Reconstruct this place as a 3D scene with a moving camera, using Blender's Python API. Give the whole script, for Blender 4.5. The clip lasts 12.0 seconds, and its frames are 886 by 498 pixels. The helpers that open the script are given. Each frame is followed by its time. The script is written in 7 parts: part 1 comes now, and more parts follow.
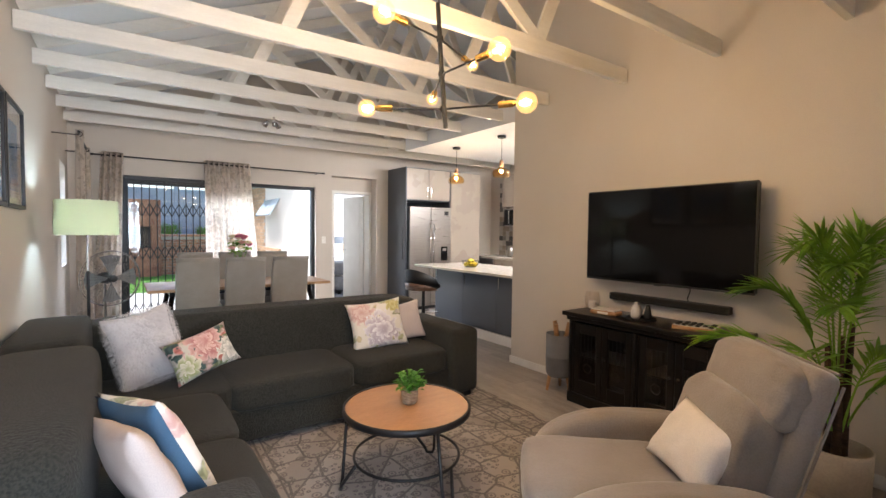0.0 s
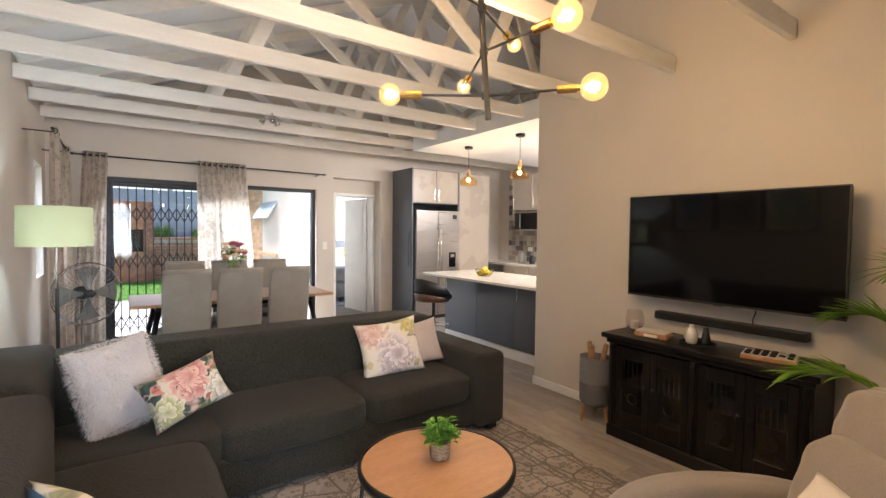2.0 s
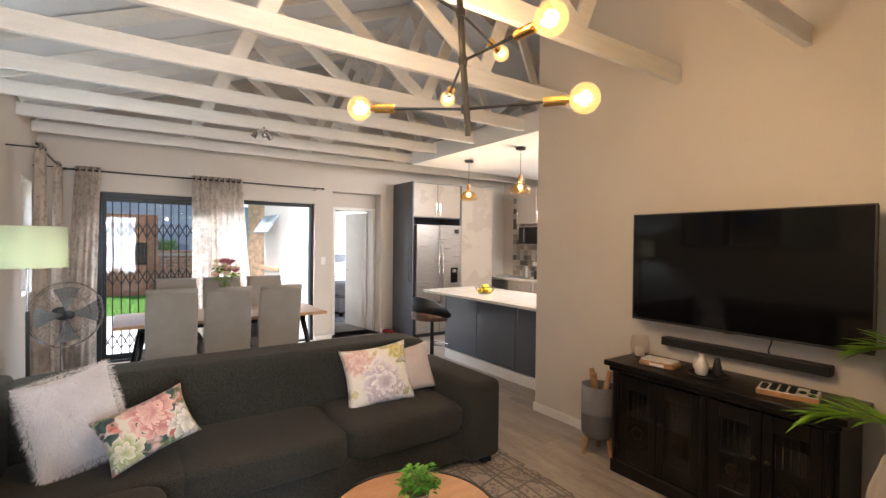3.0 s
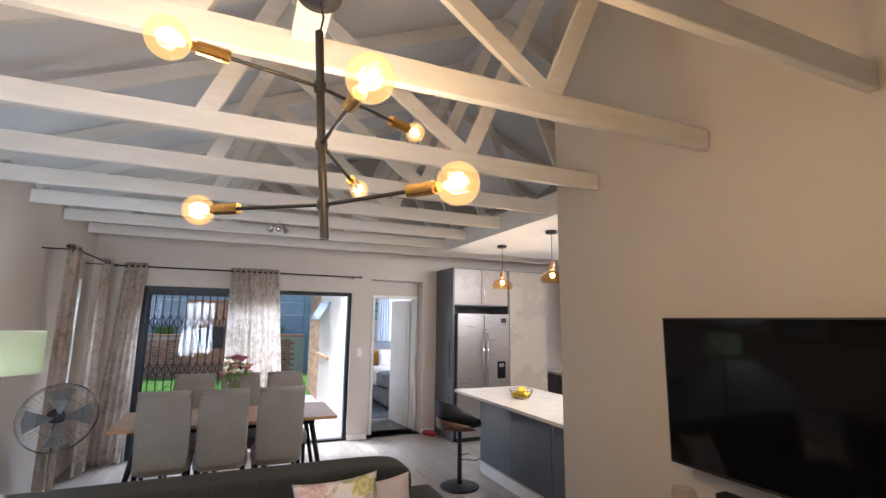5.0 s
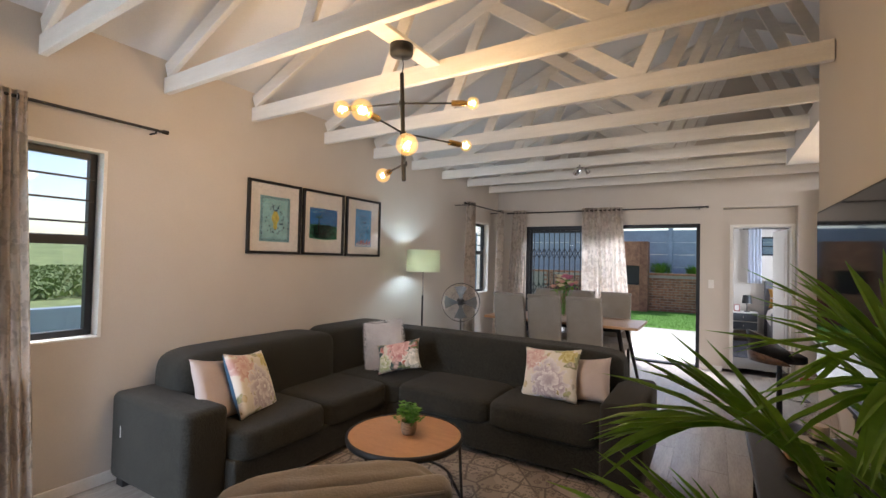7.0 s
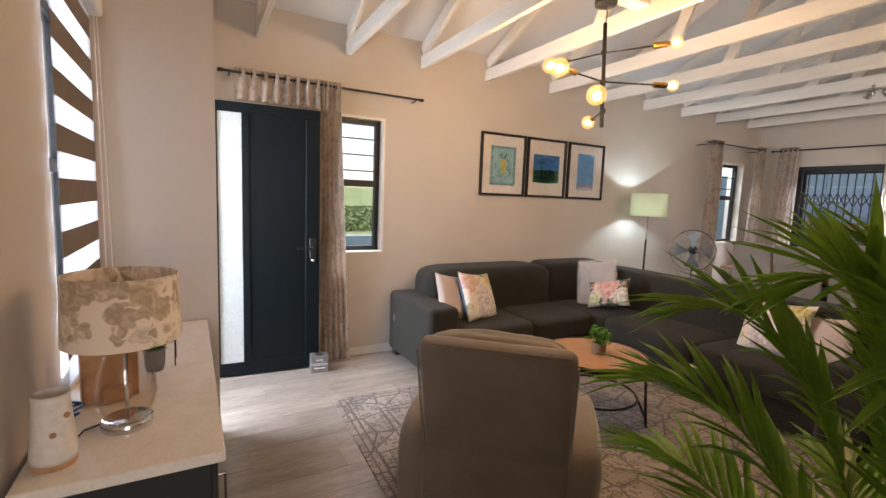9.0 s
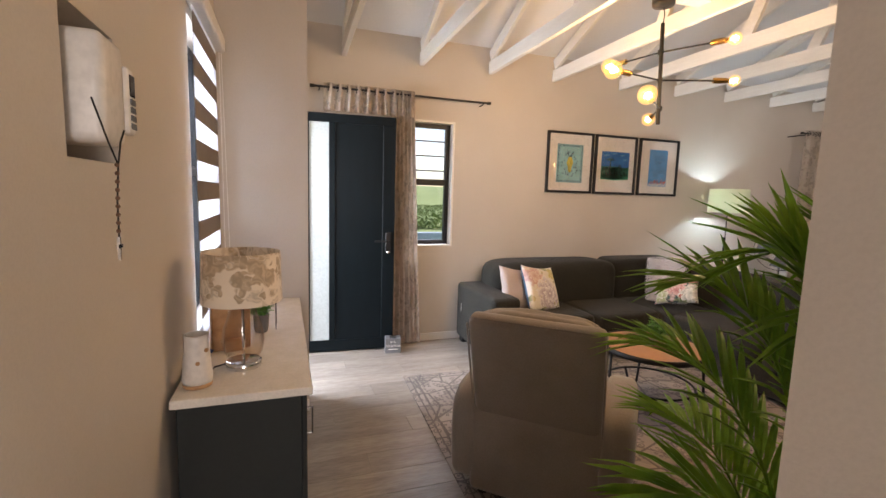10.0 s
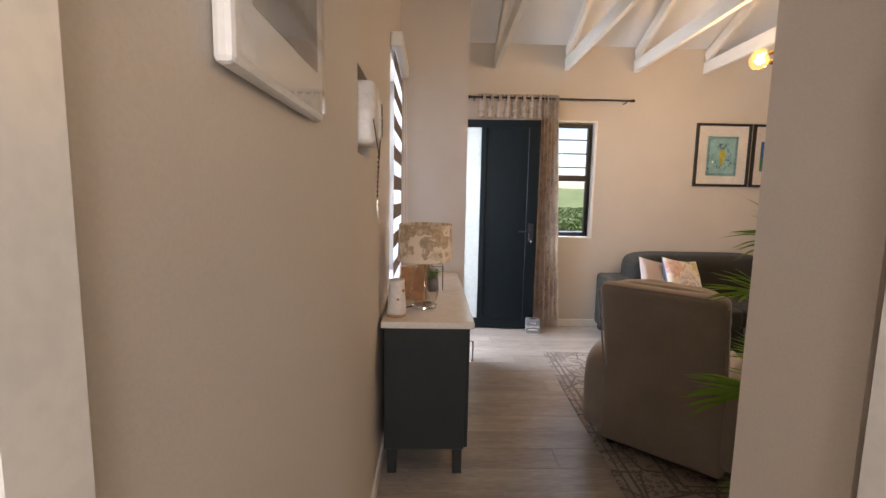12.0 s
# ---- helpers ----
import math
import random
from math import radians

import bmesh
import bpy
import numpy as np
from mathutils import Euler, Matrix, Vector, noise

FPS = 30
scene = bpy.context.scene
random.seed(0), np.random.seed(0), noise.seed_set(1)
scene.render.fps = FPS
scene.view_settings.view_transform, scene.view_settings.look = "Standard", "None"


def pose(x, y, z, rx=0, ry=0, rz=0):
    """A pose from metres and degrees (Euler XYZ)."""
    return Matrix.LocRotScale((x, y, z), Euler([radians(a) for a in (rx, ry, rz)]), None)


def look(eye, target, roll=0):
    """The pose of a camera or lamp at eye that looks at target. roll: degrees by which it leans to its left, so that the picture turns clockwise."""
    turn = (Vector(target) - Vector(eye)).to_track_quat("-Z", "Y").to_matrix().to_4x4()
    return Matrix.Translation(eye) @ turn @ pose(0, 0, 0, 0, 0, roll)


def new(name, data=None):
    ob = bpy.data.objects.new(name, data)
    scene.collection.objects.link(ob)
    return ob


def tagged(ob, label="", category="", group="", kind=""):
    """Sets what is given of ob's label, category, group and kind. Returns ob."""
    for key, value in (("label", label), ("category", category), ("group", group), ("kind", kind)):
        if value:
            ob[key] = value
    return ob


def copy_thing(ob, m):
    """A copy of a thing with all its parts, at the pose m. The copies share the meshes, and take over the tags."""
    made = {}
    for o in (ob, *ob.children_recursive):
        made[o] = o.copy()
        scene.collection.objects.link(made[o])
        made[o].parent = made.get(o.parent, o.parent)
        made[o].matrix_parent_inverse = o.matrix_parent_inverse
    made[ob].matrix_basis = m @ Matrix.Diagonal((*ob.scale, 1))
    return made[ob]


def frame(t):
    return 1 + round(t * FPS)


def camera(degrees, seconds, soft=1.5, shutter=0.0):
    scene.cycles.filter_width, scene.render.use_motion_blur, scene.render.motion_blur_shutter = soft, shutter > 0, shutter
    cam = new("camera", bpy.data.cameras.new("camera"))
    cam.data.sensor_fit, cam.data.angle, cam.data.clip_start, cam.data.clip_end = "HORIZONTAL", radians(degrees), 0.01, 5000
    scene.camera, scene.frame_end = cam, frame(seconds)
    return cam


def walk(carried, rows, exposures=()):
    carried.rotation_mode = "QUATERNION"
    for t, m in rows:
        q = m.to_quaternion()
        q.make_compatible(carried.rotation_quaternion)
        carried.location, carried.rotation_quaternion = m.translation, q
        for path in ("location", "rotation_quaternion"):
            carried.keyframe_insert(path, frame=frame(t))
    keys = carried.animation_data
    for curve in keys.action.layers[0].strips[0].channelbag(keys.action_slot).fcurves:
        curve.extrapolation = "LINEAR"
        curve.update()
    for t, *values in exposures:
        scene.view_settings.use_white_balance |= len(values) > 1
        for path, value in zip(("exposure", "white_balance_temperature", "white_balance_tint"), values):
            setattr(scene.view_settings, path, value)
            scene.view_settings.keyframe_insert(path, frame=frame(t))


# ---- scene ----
cam = camera(88.7, 12.0)
PATH = [
    (0, (0.049, 0.089, 1.393), (1.209, 1.717, 1.314), 0.6),
    (0.5, (0.052, 0.192, 1.376), (1.22, 1.814, 1.299), 0.6),
    (1, (0.083, 0.306, 1.382), (1.252, 1.927, 1.301), 0.6),
    (1.5, (0.12, 0.477, 1.41), (1.288, 2.098, 1.331), 0.6),
    (2, (0.172, 0.574, 1.458), (1.341, 2.196, 1.383), 0.6),
    (2.5, (0.277, 0.616, 1.484), (1.436, 2.245, 1.427), 0.6),
    (4.5, (0.882, 0.748, 1.665), (1.825, 2.501, 1.856), 0.5),
    (5, (1.211, 0.737, 1.699), (2.005, 2.546, 2.013), 0.7),
    (5.5, (1.729, 0.779, 1.76), (2.188, 2.681, 2.174), 1.2),
    (6, (2.418, 0.521, 1.823), (2.221, 2.454, 2.298), 1.3),
    (6.5, (2.757, 0.168, 1.63), (2.031, 2.009, 1.92), 1.7),
    (7, (2.872, -0.05, 1.484), (1.849, 1.668, 1.532), 1.3),
    (7.5, (2.987, -0.147, 1.446), (1.712, 1.391, 1.361), 1.5),
    (7.7, (3.02, -0.115, 1.445), (1.673, 1.36, 1.343), 1.2),
    (9.3, (3.504, -0.211, 1.452), (1.714, 0.649, 1.219), 2.0),
    (9.5, (3.572, -0.208, 1.452), (1.752, 0.587, 1.22), 1.7),
    (10, (3.702, -0.217, 1.441), (1.828, 0.439, 1.204), 1.7),
    (10.5, (3.809, -0.23, 1.426), (1.895, 0.3, 1.187), 1.7),
    (11, (3.945, -0.258, 1.417), (2.001, 0.146, 1.177), 1.6),
    (11.5, (4.063, -0.301, 1.402), (2.095, -0.034, 1.164), 1.5),
    (12, (4.193, -0.347, 1.359), (2.207, -0.29, 1.123), 1.1),
]
walk(cam, [(t, look(eye, target, roll)) for t, eye, target, roll in PATH], [(0, 0.72, 6050, 12), (2.5, 0.80, 6300, 13), (5.0, 0.30, 5700, 14), (5.5, 0.15, 5500, 12), (6.0, 0.02, 5550, 12), (6.5, 0.08, 5750, 12), (7.5, 0.24, 6350, 16), (9.5, 0.52, 6550, 17), (12, 0.42, 6350, 16)])


# ---- world, sun and large lights ----
world = bpy.data.worlds.new("sky")
scene.world = world
world.use_nodes = True
wn = world.node_tree
sky = wn.nodes.new("ShaderNodeTexSky")
sky.sky_type = "NISHITA"
sky.sun_disc = False
sky.sun_elevation, sky.sun_rotation = radians(48), radians(-35)
wn.nodes["Background"].inputs["Strength"].default_value = 0.15
wn.links.new(sky.outputs[0], wn.nodes["Background"].inputs["Color"])


def lamp(name, kind, m, energy, color=(1, 1, 1), size=0.1, size_y=None):
    data = bpy.data.lights.new(name, kind)
    data.energy, data.color = energy, color
    if kind == "AREA":
        data.size = size
        if size_y:
            data.shape, data.size_y = "RECTANGLE", size_y
    elif kind == "SUN":
        data.angle = size
    else:
        data.shadow_soft_size = size
    ob = new(name, data)
    ob.matrix_world = m
    return ob


lamp("sun", "SUN", look((-4, 9, 10), (-0.5, 4.5, 0)), 5.0, (1, 0.95, 0.88), radians(10))
DAY = (0.82, 0.91, 1.0)
lamp("skylight_sliding_door", "AREA", look((1.5, 8.3, 2.75), (1.5, 6.3, 0.6)), 280, DAY, 2.6, 0.8)
lamp("skylight_front_door", "AREA", look((0.15, -1.25, 1.35), (1.6, 1.4, 0.6)), 110, DAY, 1.1, 1.7)
lamp("skylight_blind_window", "AREA", look((1.22, -0.95, 1.5), (1.22, 0.5, 1.3)), 14, DAY, 0.7, 1.3)
lamp("skylight_passage_window", "AREA", look((5.82, -0.2, 1.5), (3.0, -0.1, 1.2)), 26, (1, 0.93, 0.86), 0.6, 1.0)
lamp("skylight_living_window", "AREA", look((-1.1, 1.1, 2.7), (0.4, 1.4, 0.8)), 58, DAY, 0.6, 0.6)
lamp("skylight_dining_window", "AREA", look((-1.1, 6.6, 2.7), (0.4, 6.4, 0.8)), 58, DAY, 0.8, 0.6)
# added fill lamp in an unseen east opening, brightens the bedroom
lamp("skylight_bedroom_window", "AREA", look((6.05, 9.7, 1.5), (4.0, 9.9, 0.9)), 160, DAY, 1.3, 1.1)

# added fill lamp hung inside the kitchen to brighten it; no window here
lamp("skylight_kitchen_window", "AREA", look((5.2, 3.75, 2.5), (4.8, 5.6, 0.9)), 95, (1, 0.96, 0.90), 1.6, 0.5)

# ---- materials ----
MATS = {}


def rgb(c):
    return (c[0], c[1], c[2], 1)


def mat(name, a, b=None, rough=0.6, scale=6.0, stretch=(1, 1, 1), bump=0.1, grain=60.0, metal=0.0, coords="Object", detail=4.0, sheen=0.0, coat=0.0, vary=0.0, wear=0.15):
    """Two tones mixed by a broad noise, a fine grain in the relief, roughness that wanders a little."""
    if name in MATS:
        return MATS[name]
    m = bpy.data.materials.new(name)
    m.use_nodes = True
    nt = m.node_tree
    p = nt.nodes["Principled BSDF"]
    b = b or tuple(c * 0.82 for c in a)
    tc = nt.nodes.new("ShaderNodeTexCoord")
    mp = nt.nodes.new("ShaderNodeMapping")
    mp.inputs["Scale"].default_value = stretch
    nt.links.new(tc.outputs[coords], mp.inputs["Vector"])
    n1 = nt.nodes.new("ShaderNodeTexNoise")
    n1.inputs["Scale"].default_value, n1.inputs["Detail"].default_value = scale, detail
    n2 = nt.nodes.new("ShaderNodeTexNoise")
    n2.inputs["Scale"].default_value, n2.inputs["Detail"].default_value = grain, 3
    for n in (n1, n2):
        nt.links.new(mp.outputs[0], n.inputs["Vector"])
    ramp = nt.nodes.new("ShaderNodeValToRGB")
    ramp.color_ramp.elements[0].position, ramp.color_ramp.elements[1].position = 0.32, 0.68
    ramp.color_ramp.elements[0].color, ramp.color_ramp.elements[1].color = rgb(b), rgb(a)
    nt.links.new(n1.outputs["Fac"], ramp.inputs["Fac"])
    grainmix = nt.nodes.new("ShaderNodeMix")
    grainmix.data_type, grainmix.blend_type = "RGBA", "MULTIPLY"
    grainmix.inputs[0].default_value = wear
    nt.links.new(ramp.outputs[0], grainmix.inputs[6])
    r2 = nt.nodes.new("ShaderNodeValToRGB")
    r2.color_ramp.elements[0].position, r2.color_ramp.elements[1].position = 0.35, 0.6
    r2.color_ramp.elements[0].color = (0.3, 0.3, 0.3, 1)
    nt.links.new(n2.outputs["Fac"], r2.inputs["Fac"])
    nt.links.new(r2.outputs[0], grainmix.inputs[7])
    out = grainmix.outputs[2]
    if vary:
        oi = nt.nodes.new("ShaderNodeObjectInfo")
        mr = nt.nodes.new("ShaderNodeMapRange")
        mr.inputs["To Min"].default_value, mr.inputs["To Max"].default_value = 1 - vary, 1 + vary
        nt.links.new(oi.outputs["Random"], mr.inputs["Value"])
        hs = nt.nodes.new("ShaderNodeHueSaturation")
        nt.links.new(mr.outputs[0], hs.inputs["Value"])
        nt.links.new(out, hs.inputs["Color"])
        out = hs.outputs[0]
        ad = nt.nodes.new("ShaderNodeVectorMath")
        ad.operation = "ADD"
        nt.links.new(tc.outputs[coords], ad.inputs[0])
        sc = nt.nodes.new("ShaderNodeMath")
        sc.operation = "MULTIPLY"
        sc.inputs[1].default_value = 37.0
        nt.links.new(oi.outputs["Random"], sc.inputs[0])
        nt.links.new(sc.outputs[0], ad.inputs[1])
        nt.links.new(ad.outputs[0], mp.inputs["Vector"])
    nt.links.new(out, p.inputs["Base Color"])
    rr = nt.nodes.new("ShaderNodeMapRange")
    rr.inputs["To Min"].default_value, rr.inputs["To Max"].default_value = max(0.02, rough - 0.08), min(1, rough + 0.08)
    nt.links.new(n1.outputs["Fac"], rr.inputs["Value"])
    nt.links.new(rr.outputs[0], p.inputs["Roughness"])
    p.inputs["Metallic"].default_value = metal
    p.inputs["Sheen Weight"].default_value = sheen
    p.inputs["Coat Weight"].default_value = coat
    if bump:
        bp = nt.nodes.new("ShaderNodeBump")
        bp.inputs["Strength"].default_value, bp.inputs["Distance"].default_value = bump, 0.01
        nt.links.new(n2.outputs["Fac"], bp.inputs["Height"])
        nt.links.new(bp.outputs[0], p.inputs["Normal"])
    MATS[name] = m
    return m


def glass(name, color=(1, 1, 1), rough=0.0, alpha=0.12):
    """Thin pane: mostly clear, with a mirror gloss at a slant."""
    m = bpy.data.materials.new(name)
    m.use_nodes = True
    nt = m.node_tree
    nt.nodes.remove(nt.nodes["Principled BSDF"])
    tr, gl, mx = nt.nodes.new("ShaderNodeBsdfTransparent"), nt.nodes.new("ShaderNodeBsdfGlossy"), nt.nodes.new("ShaderNodeMixShader")
    lw = nt.nodes.new("ShaderNodeLayerWeight")
    pw = nt.nodes.new("ShaderNodeMath")
    pw.operation = "POWER"
    pw.inputs[1].default_value = 4.0
    nt.links.new(lw.outputs["Facing"], pw.inputs[0])
    fr = nt.nodes.new("ShaderNodeMapRange")
    fr.inputs["To Min"].default_value, fr.inputs["To Max"].default_value = 0.035, 0.75
    nt.links.new(pw.outputs[0], fr.inputs["Value"])
    tr.inputs[0].default_value = rgb(color)
    gl.inputs["Roughness"].default_value = rough
    nt.links.new(fr.outputs[0], mx.inputs[0])
    nt.links.new(tr.outputs[0], mx.inputs[1])
    nt.links.new(gl.outputs[0], mx.inputs[2])
    nt.links.new(mx.outputs[0], nt.nodes["Material Output"].inputs[0])
    return m


def glow(name, color, strength):
    m = bpy.data.materials.new(name)
    m.use_nodes = True
    p = m.node_tree.nodes["Principled BSDF"]
    p.inputs["Base Color"].default_value = rgb(color)
    p.inputs["Emission Color"].default_value = rgb(color)
    p.inputs["Emission Strength"].default_value = strength
    return m


def motif(name, ground, colors, scale=9.0, size=0.32, bump=0.15, shade=0.55, rough=0.85):
    """Printed cloth: blossoms and leaves of several colours scattered on a ground colour."""
    m = bpy.data.materials.new(name)
    m.use_nodes = True
    nt = m.node_tree
    p = nt.nodes["Principled BSDF"]
    tc = nt.nodes.new("ShaderNodeTexCoord")
    warp = nt.nodes.new("ShaderNodeTexNoise")
    warp.inputs["Scale"].default_value = scale * 1.3
    nt.links.new(tc.outputs["Object"], warp.inputs["Vector"])
    add = nt.nodes.new("ShaderNodeMix")
    add.data_type, add.blend_type = "RGBA", "LINEAR_LIGHT"
    add.inputs[0].default_value = 0.11
    nt.links.new(tc.outputs["Object"], add.inputs[6])
    nt.links.new(warp.outputs["Color"], add.inputs[7])
    last = None
    for i, c in enumerate(colors):
        vo = nt.nodes.new("ShaderNodeTexVoronoi")
        vo.inputs["Scale"].default_value = scale * (0.75 + 0.32 * i)
        mp = nt.nodes.new("ShaderNodeMapping")
        mp.inputs["Location"].default_value = (3.1 * i, 1.7 * i, 0.9 * i)
        mp.inputs["Scale"].default_value = (1, 1 + 0.7 * (i % 2), 1)
        mp.inputs["Rotation"].default_value = (0.4 * i, 0.3 * i, 0.9 * i)
        nt.links.new(add.outputs[2], mp.inputs["Vector"])
        nt.links.new(mp.outputs[0], vo.inputs["Vector"])
        rp = nt.nodes.new("ShaderNodeValToRGB")
        rp.color_ramp.elements[0].position, rp.color_ramp.elements[1].position = size * 0.9, size * 1.15
        rp.color_ramp.elements[0].color, rp.color_ramp.elements[1].color = (1, 1, 1, 1), (0, 0, 0, 1)
        nt.links.new(vo.outputs["Distance"], rp.inputs["Fac"])
        mx = nt.nodes.new("ShaderNodeMix")
        mx.data_type = "RGBA"
        nt.links.new(rp.outputs[0], mx.inputs[0])
        if last is None:
            mx.inputs[6].default_value = rgb(ground)
        else:
            nt.links.new(last, mx.inputs[6])
        sh = nt.nodes.new("ShaderNodeValToRGB")
        sh.color_ramp.elements[0].color = rgb(tuple(x * shade for x in c))
        sh.color_ramp.elements[1].color = rgb(c)
        wv = nt.nodes.new("ShaderNodeTexWave")
        wv.wave_type = "RINGS"
        wv.inputs["Scale"].default_value, wv.inputs["Distortion"].default_value = scale * 1.1, 6.0
        nt.links.new(mp.outputs[0], wv.inputs["Vector"])
        nt.links.new(wv.outputs["Fac"], sh.inputs["Fac"])
        nt.links.new(sh.outputs[0], mx.inputs[7])
        last = mx.outputs[2]
    nt.links.new(last, p.inputs["Base Color"])
    p.inputs["Roughness"].default_value = rough
    p.inputs["Sheen Weight"].default_value = 0.2
    n2 = nt.nodes.new("ShaderNodeTexNoise")
    n2.inputs["Scale"].default_value = 350
    nt.links.new(tc.outputs["Object"], n2.inputs["Vector"])
    bp = nt.nodes.new("ShaderNodeBump")
    bp.inputs["Strength"].default_value, bp.inputs["Distance"].default_value = bump, 0.004
    nt.links.new(n2.outputs["Fac"], bp.inputs["Height"])
    nt.links.new(bp.outputs[0], p.inputs["Normal"])
    MATS[name] = m
    return m


M_WALL = mat("wall_paint", (0.60, 0.545, 0.485), (0.57, 0.515, 0.455), 0.5, 2.0, bump=0.05, grain=180, wear=0.06)
M_WHITE = mat("white_paint", (0.80, 0.78, 0.75), (0.74, 0.72, 0.69), 0.5, 3.0, bump=0.06, grain=90, wear=0.08)
M_BEAM = mat("white_painted_timber", (0.82, 0.79, 0.74), (0.75, 0.72, 0.67), 0.45, 4.0, (1, 8, 8), 0.12, 60, wear=0.15)
M_CEIL = mat("ceiling_board", (0.74, 0.74, 0.75), (0.68, 0.68, 0.69), 0.7, 1.5, bump=0.05, grain=100, wear=0.06)
M_TRIM = mat("white_trim", (0.82, 0.80, 0.77), (0.76, 0.74, 0.70), 0.35, 4.0, bump=0.04, wear=0.08)
M_BLACK = mat("black_metal", (0.018, 0.018, 0.02), (0.012, 0.012, 0.013), 0.42, 8.0, bump=0.04, metal=0.3)
M_FRAME = mat("charcoal_aluminium", (0.035, 0.037, 0.042), (0.028, 0.03, 0.034), 0.4, 8.0, bump=0.03, metal=0.5)
M_CHROME = mat("chrome", (0.75, 0.75, 0.76), (0.68, 0.68, 0.7), 0.14, 6.0, bump=0.0, metal=1.0)
M_STEEL = mat("brushed_steel", (0.42, 0.40, 0.38), (0.36, 0.34, 0.33), 0.3, 3.0, (1, 1, 30), 0.05, 60, metal=0.95)
M_BRASS = mat("brass", (0.75, 0.48, 0.16), (0.62, 0.38, 0.12), 0.25, 12.0, bump=0.02, metal=1.0)
M_PLANK = mat("oak_vinyl_plank", (0.41, 0.36, 0.315), (0.285, 0.245, 0.21), 0.33, 3.0, (5, 0.7, 1), 0.05, 22, vary=0.13, wear=0.3, detail=7)
M_SOFA = mat("charcoal_tweed", (0.035, 0.033, 0.025), (0.023, 0.022, 0.017), 0.95, 5.0, bump=0.7, grain=130, sheen=0.05, wear=0.9)
M_SUEDE = mat("taupe_suede", (0.29, 0.25, 0.225), (0.235, 0.20, 0.175), 0.85, 4.0, bump=0.2, grain=160, sheen=0.4, wear=0.15)
M_DINE = mat("stone_linen", (0.33, 0.30, 0.265), (0.28, 0.25, 0.22), 0.9, 6.0, bump=0.35, grain=300, sheen=0.2, wear=0.3)
M_DARKWOOD = mat("black_stained_wood", (0.009, 0.007, 0.007), (0.005, 0.0045, 0.0045), 0.32, 5.0, (8, 1, 1), 0.12, 50)
M_WOOD = mat("honey_wood", (0.50, 0.285, 0.14), (0.36, 0.19, 0.085), 0.38, 4.0, (1, 7, 7), 0.08, 40, wear=0.2)
M_TABLEWOOD = mat("round_table_wood", (0.47, 0.255, 0.13), (0.40, 0.20, 0.095), 0.36, 3.0, (1, 6, 1), 0.08, 30, wear=0.2)
M_WALNUT = mat("walnut", (0.16, 0.085, 0.05), (0.09, 0.045, 0.027), 0.3, 4.0, (1, 9, 9), 0.08, 40)
M_GREY = mat("graphite_laminate", (0.085, 0.095, 0.115), (0.075, 0.084, 0.10), 0.32, 3.0, bump=0.02, wear=0.06)
M_CREAM = mat("putty_laminate", (0.42, 0.36, 0.30), (0.41, 0.35, 0.292), 0.28, 3.0, bump=0.02, wear=0.05)
M_QUARTZ = mat("white_quartz", (0.78, 0.74, 0.68), (0.72, 0.68, 0.61), 0.15, 14.0, bump=0.0, grain=120, wear=0.1)
M_DOOR = mat("slate_door", (0.006, 0.010, 0.013), (0.005, 0.008, 0.010), 0.4, 3.0, (6, 6, 1), 0.06, 50)
M_LEAF = mat("palm_leaf", (0.26, 0.46, 0.05), (0.13, 0.29, 0.03), 0.4, 9.0, bump=0.1, grain=60, vary=0.15)
M_LEAF2 = mat("bright_leaf", (0.13, 0.34, 0.03), (0.05, 0.17, 0.015), 0.45, 20.0, bump=0.1)
M_TRUNK = mat("fibrous_bark", (0.10, 0.055, 0.03), (0.045, 0.025, 0.015), 0.9, 12.0, (1, 1, 4), 0.7, 40, wear=0.5)
M_CERAMIC = mat("white_ceramic", (0.74, 0.70, 0.66), (0.68, 0.64, 0.60), 0.35, 6.0, bump=0.05, grain=50)
M_POT = mat("cream_stone_pot", (0.55, 0.49, 0.42), (0.48, 0.42, 0.35), 0.6, 8.0, bump=0.15, grain=70)
M_FELT = mat("grey_felt", (0.19, 0.19, 0.20), (0.15, 0.15, 0.16), 0.95, 10.0, bump=0.4, grain=200)
M_FUR = mat("white_fur", (0.80, 0.77, 0.76), (0.72, 0.68, 0.68), 0.95, 10.0, bump=0.3, grain=150, sheen=0.5)
M_PLAIN = mat("blush_cotton", (0.56, 0.47, 0.43), (0.50, 0.41, 0.37), 0.9, 7.0, bump=0.3, grain=300)
M_COTTON = mat("white_cotton", (0.76, 0.71, 0.67), (0.68, 0.63, 0.59), 0.9, 7.0, bump=0.3, grain=260)
M_BLUE = mat("denim_blue_cotton", (0.06, 0.13, 0.22), (0.045, 0.10, 0.17), 0.9, 7.0, bump=0.3, grain=260)
M_TROPIC = motif("tropical_print", (0.55, 0.50, 0.42), [(0.13, 0.17, 0.07), (0.60, 0.20, 0.16), (0.22, 0.27, 0.12), (0.58, 0.40, 0.36), (0.05, 0.09, 0.08)], 7.0, 0.4)
M_CURTAIN = motif("botanical_curtain", (0.78, 0.71, 0.64), [(0.68, 0.60, 0.52), (0.73, 0.66, 0.58), (0.64, 0.57, 0.51)], 8.0, 0.34, 0.1, 0.88)
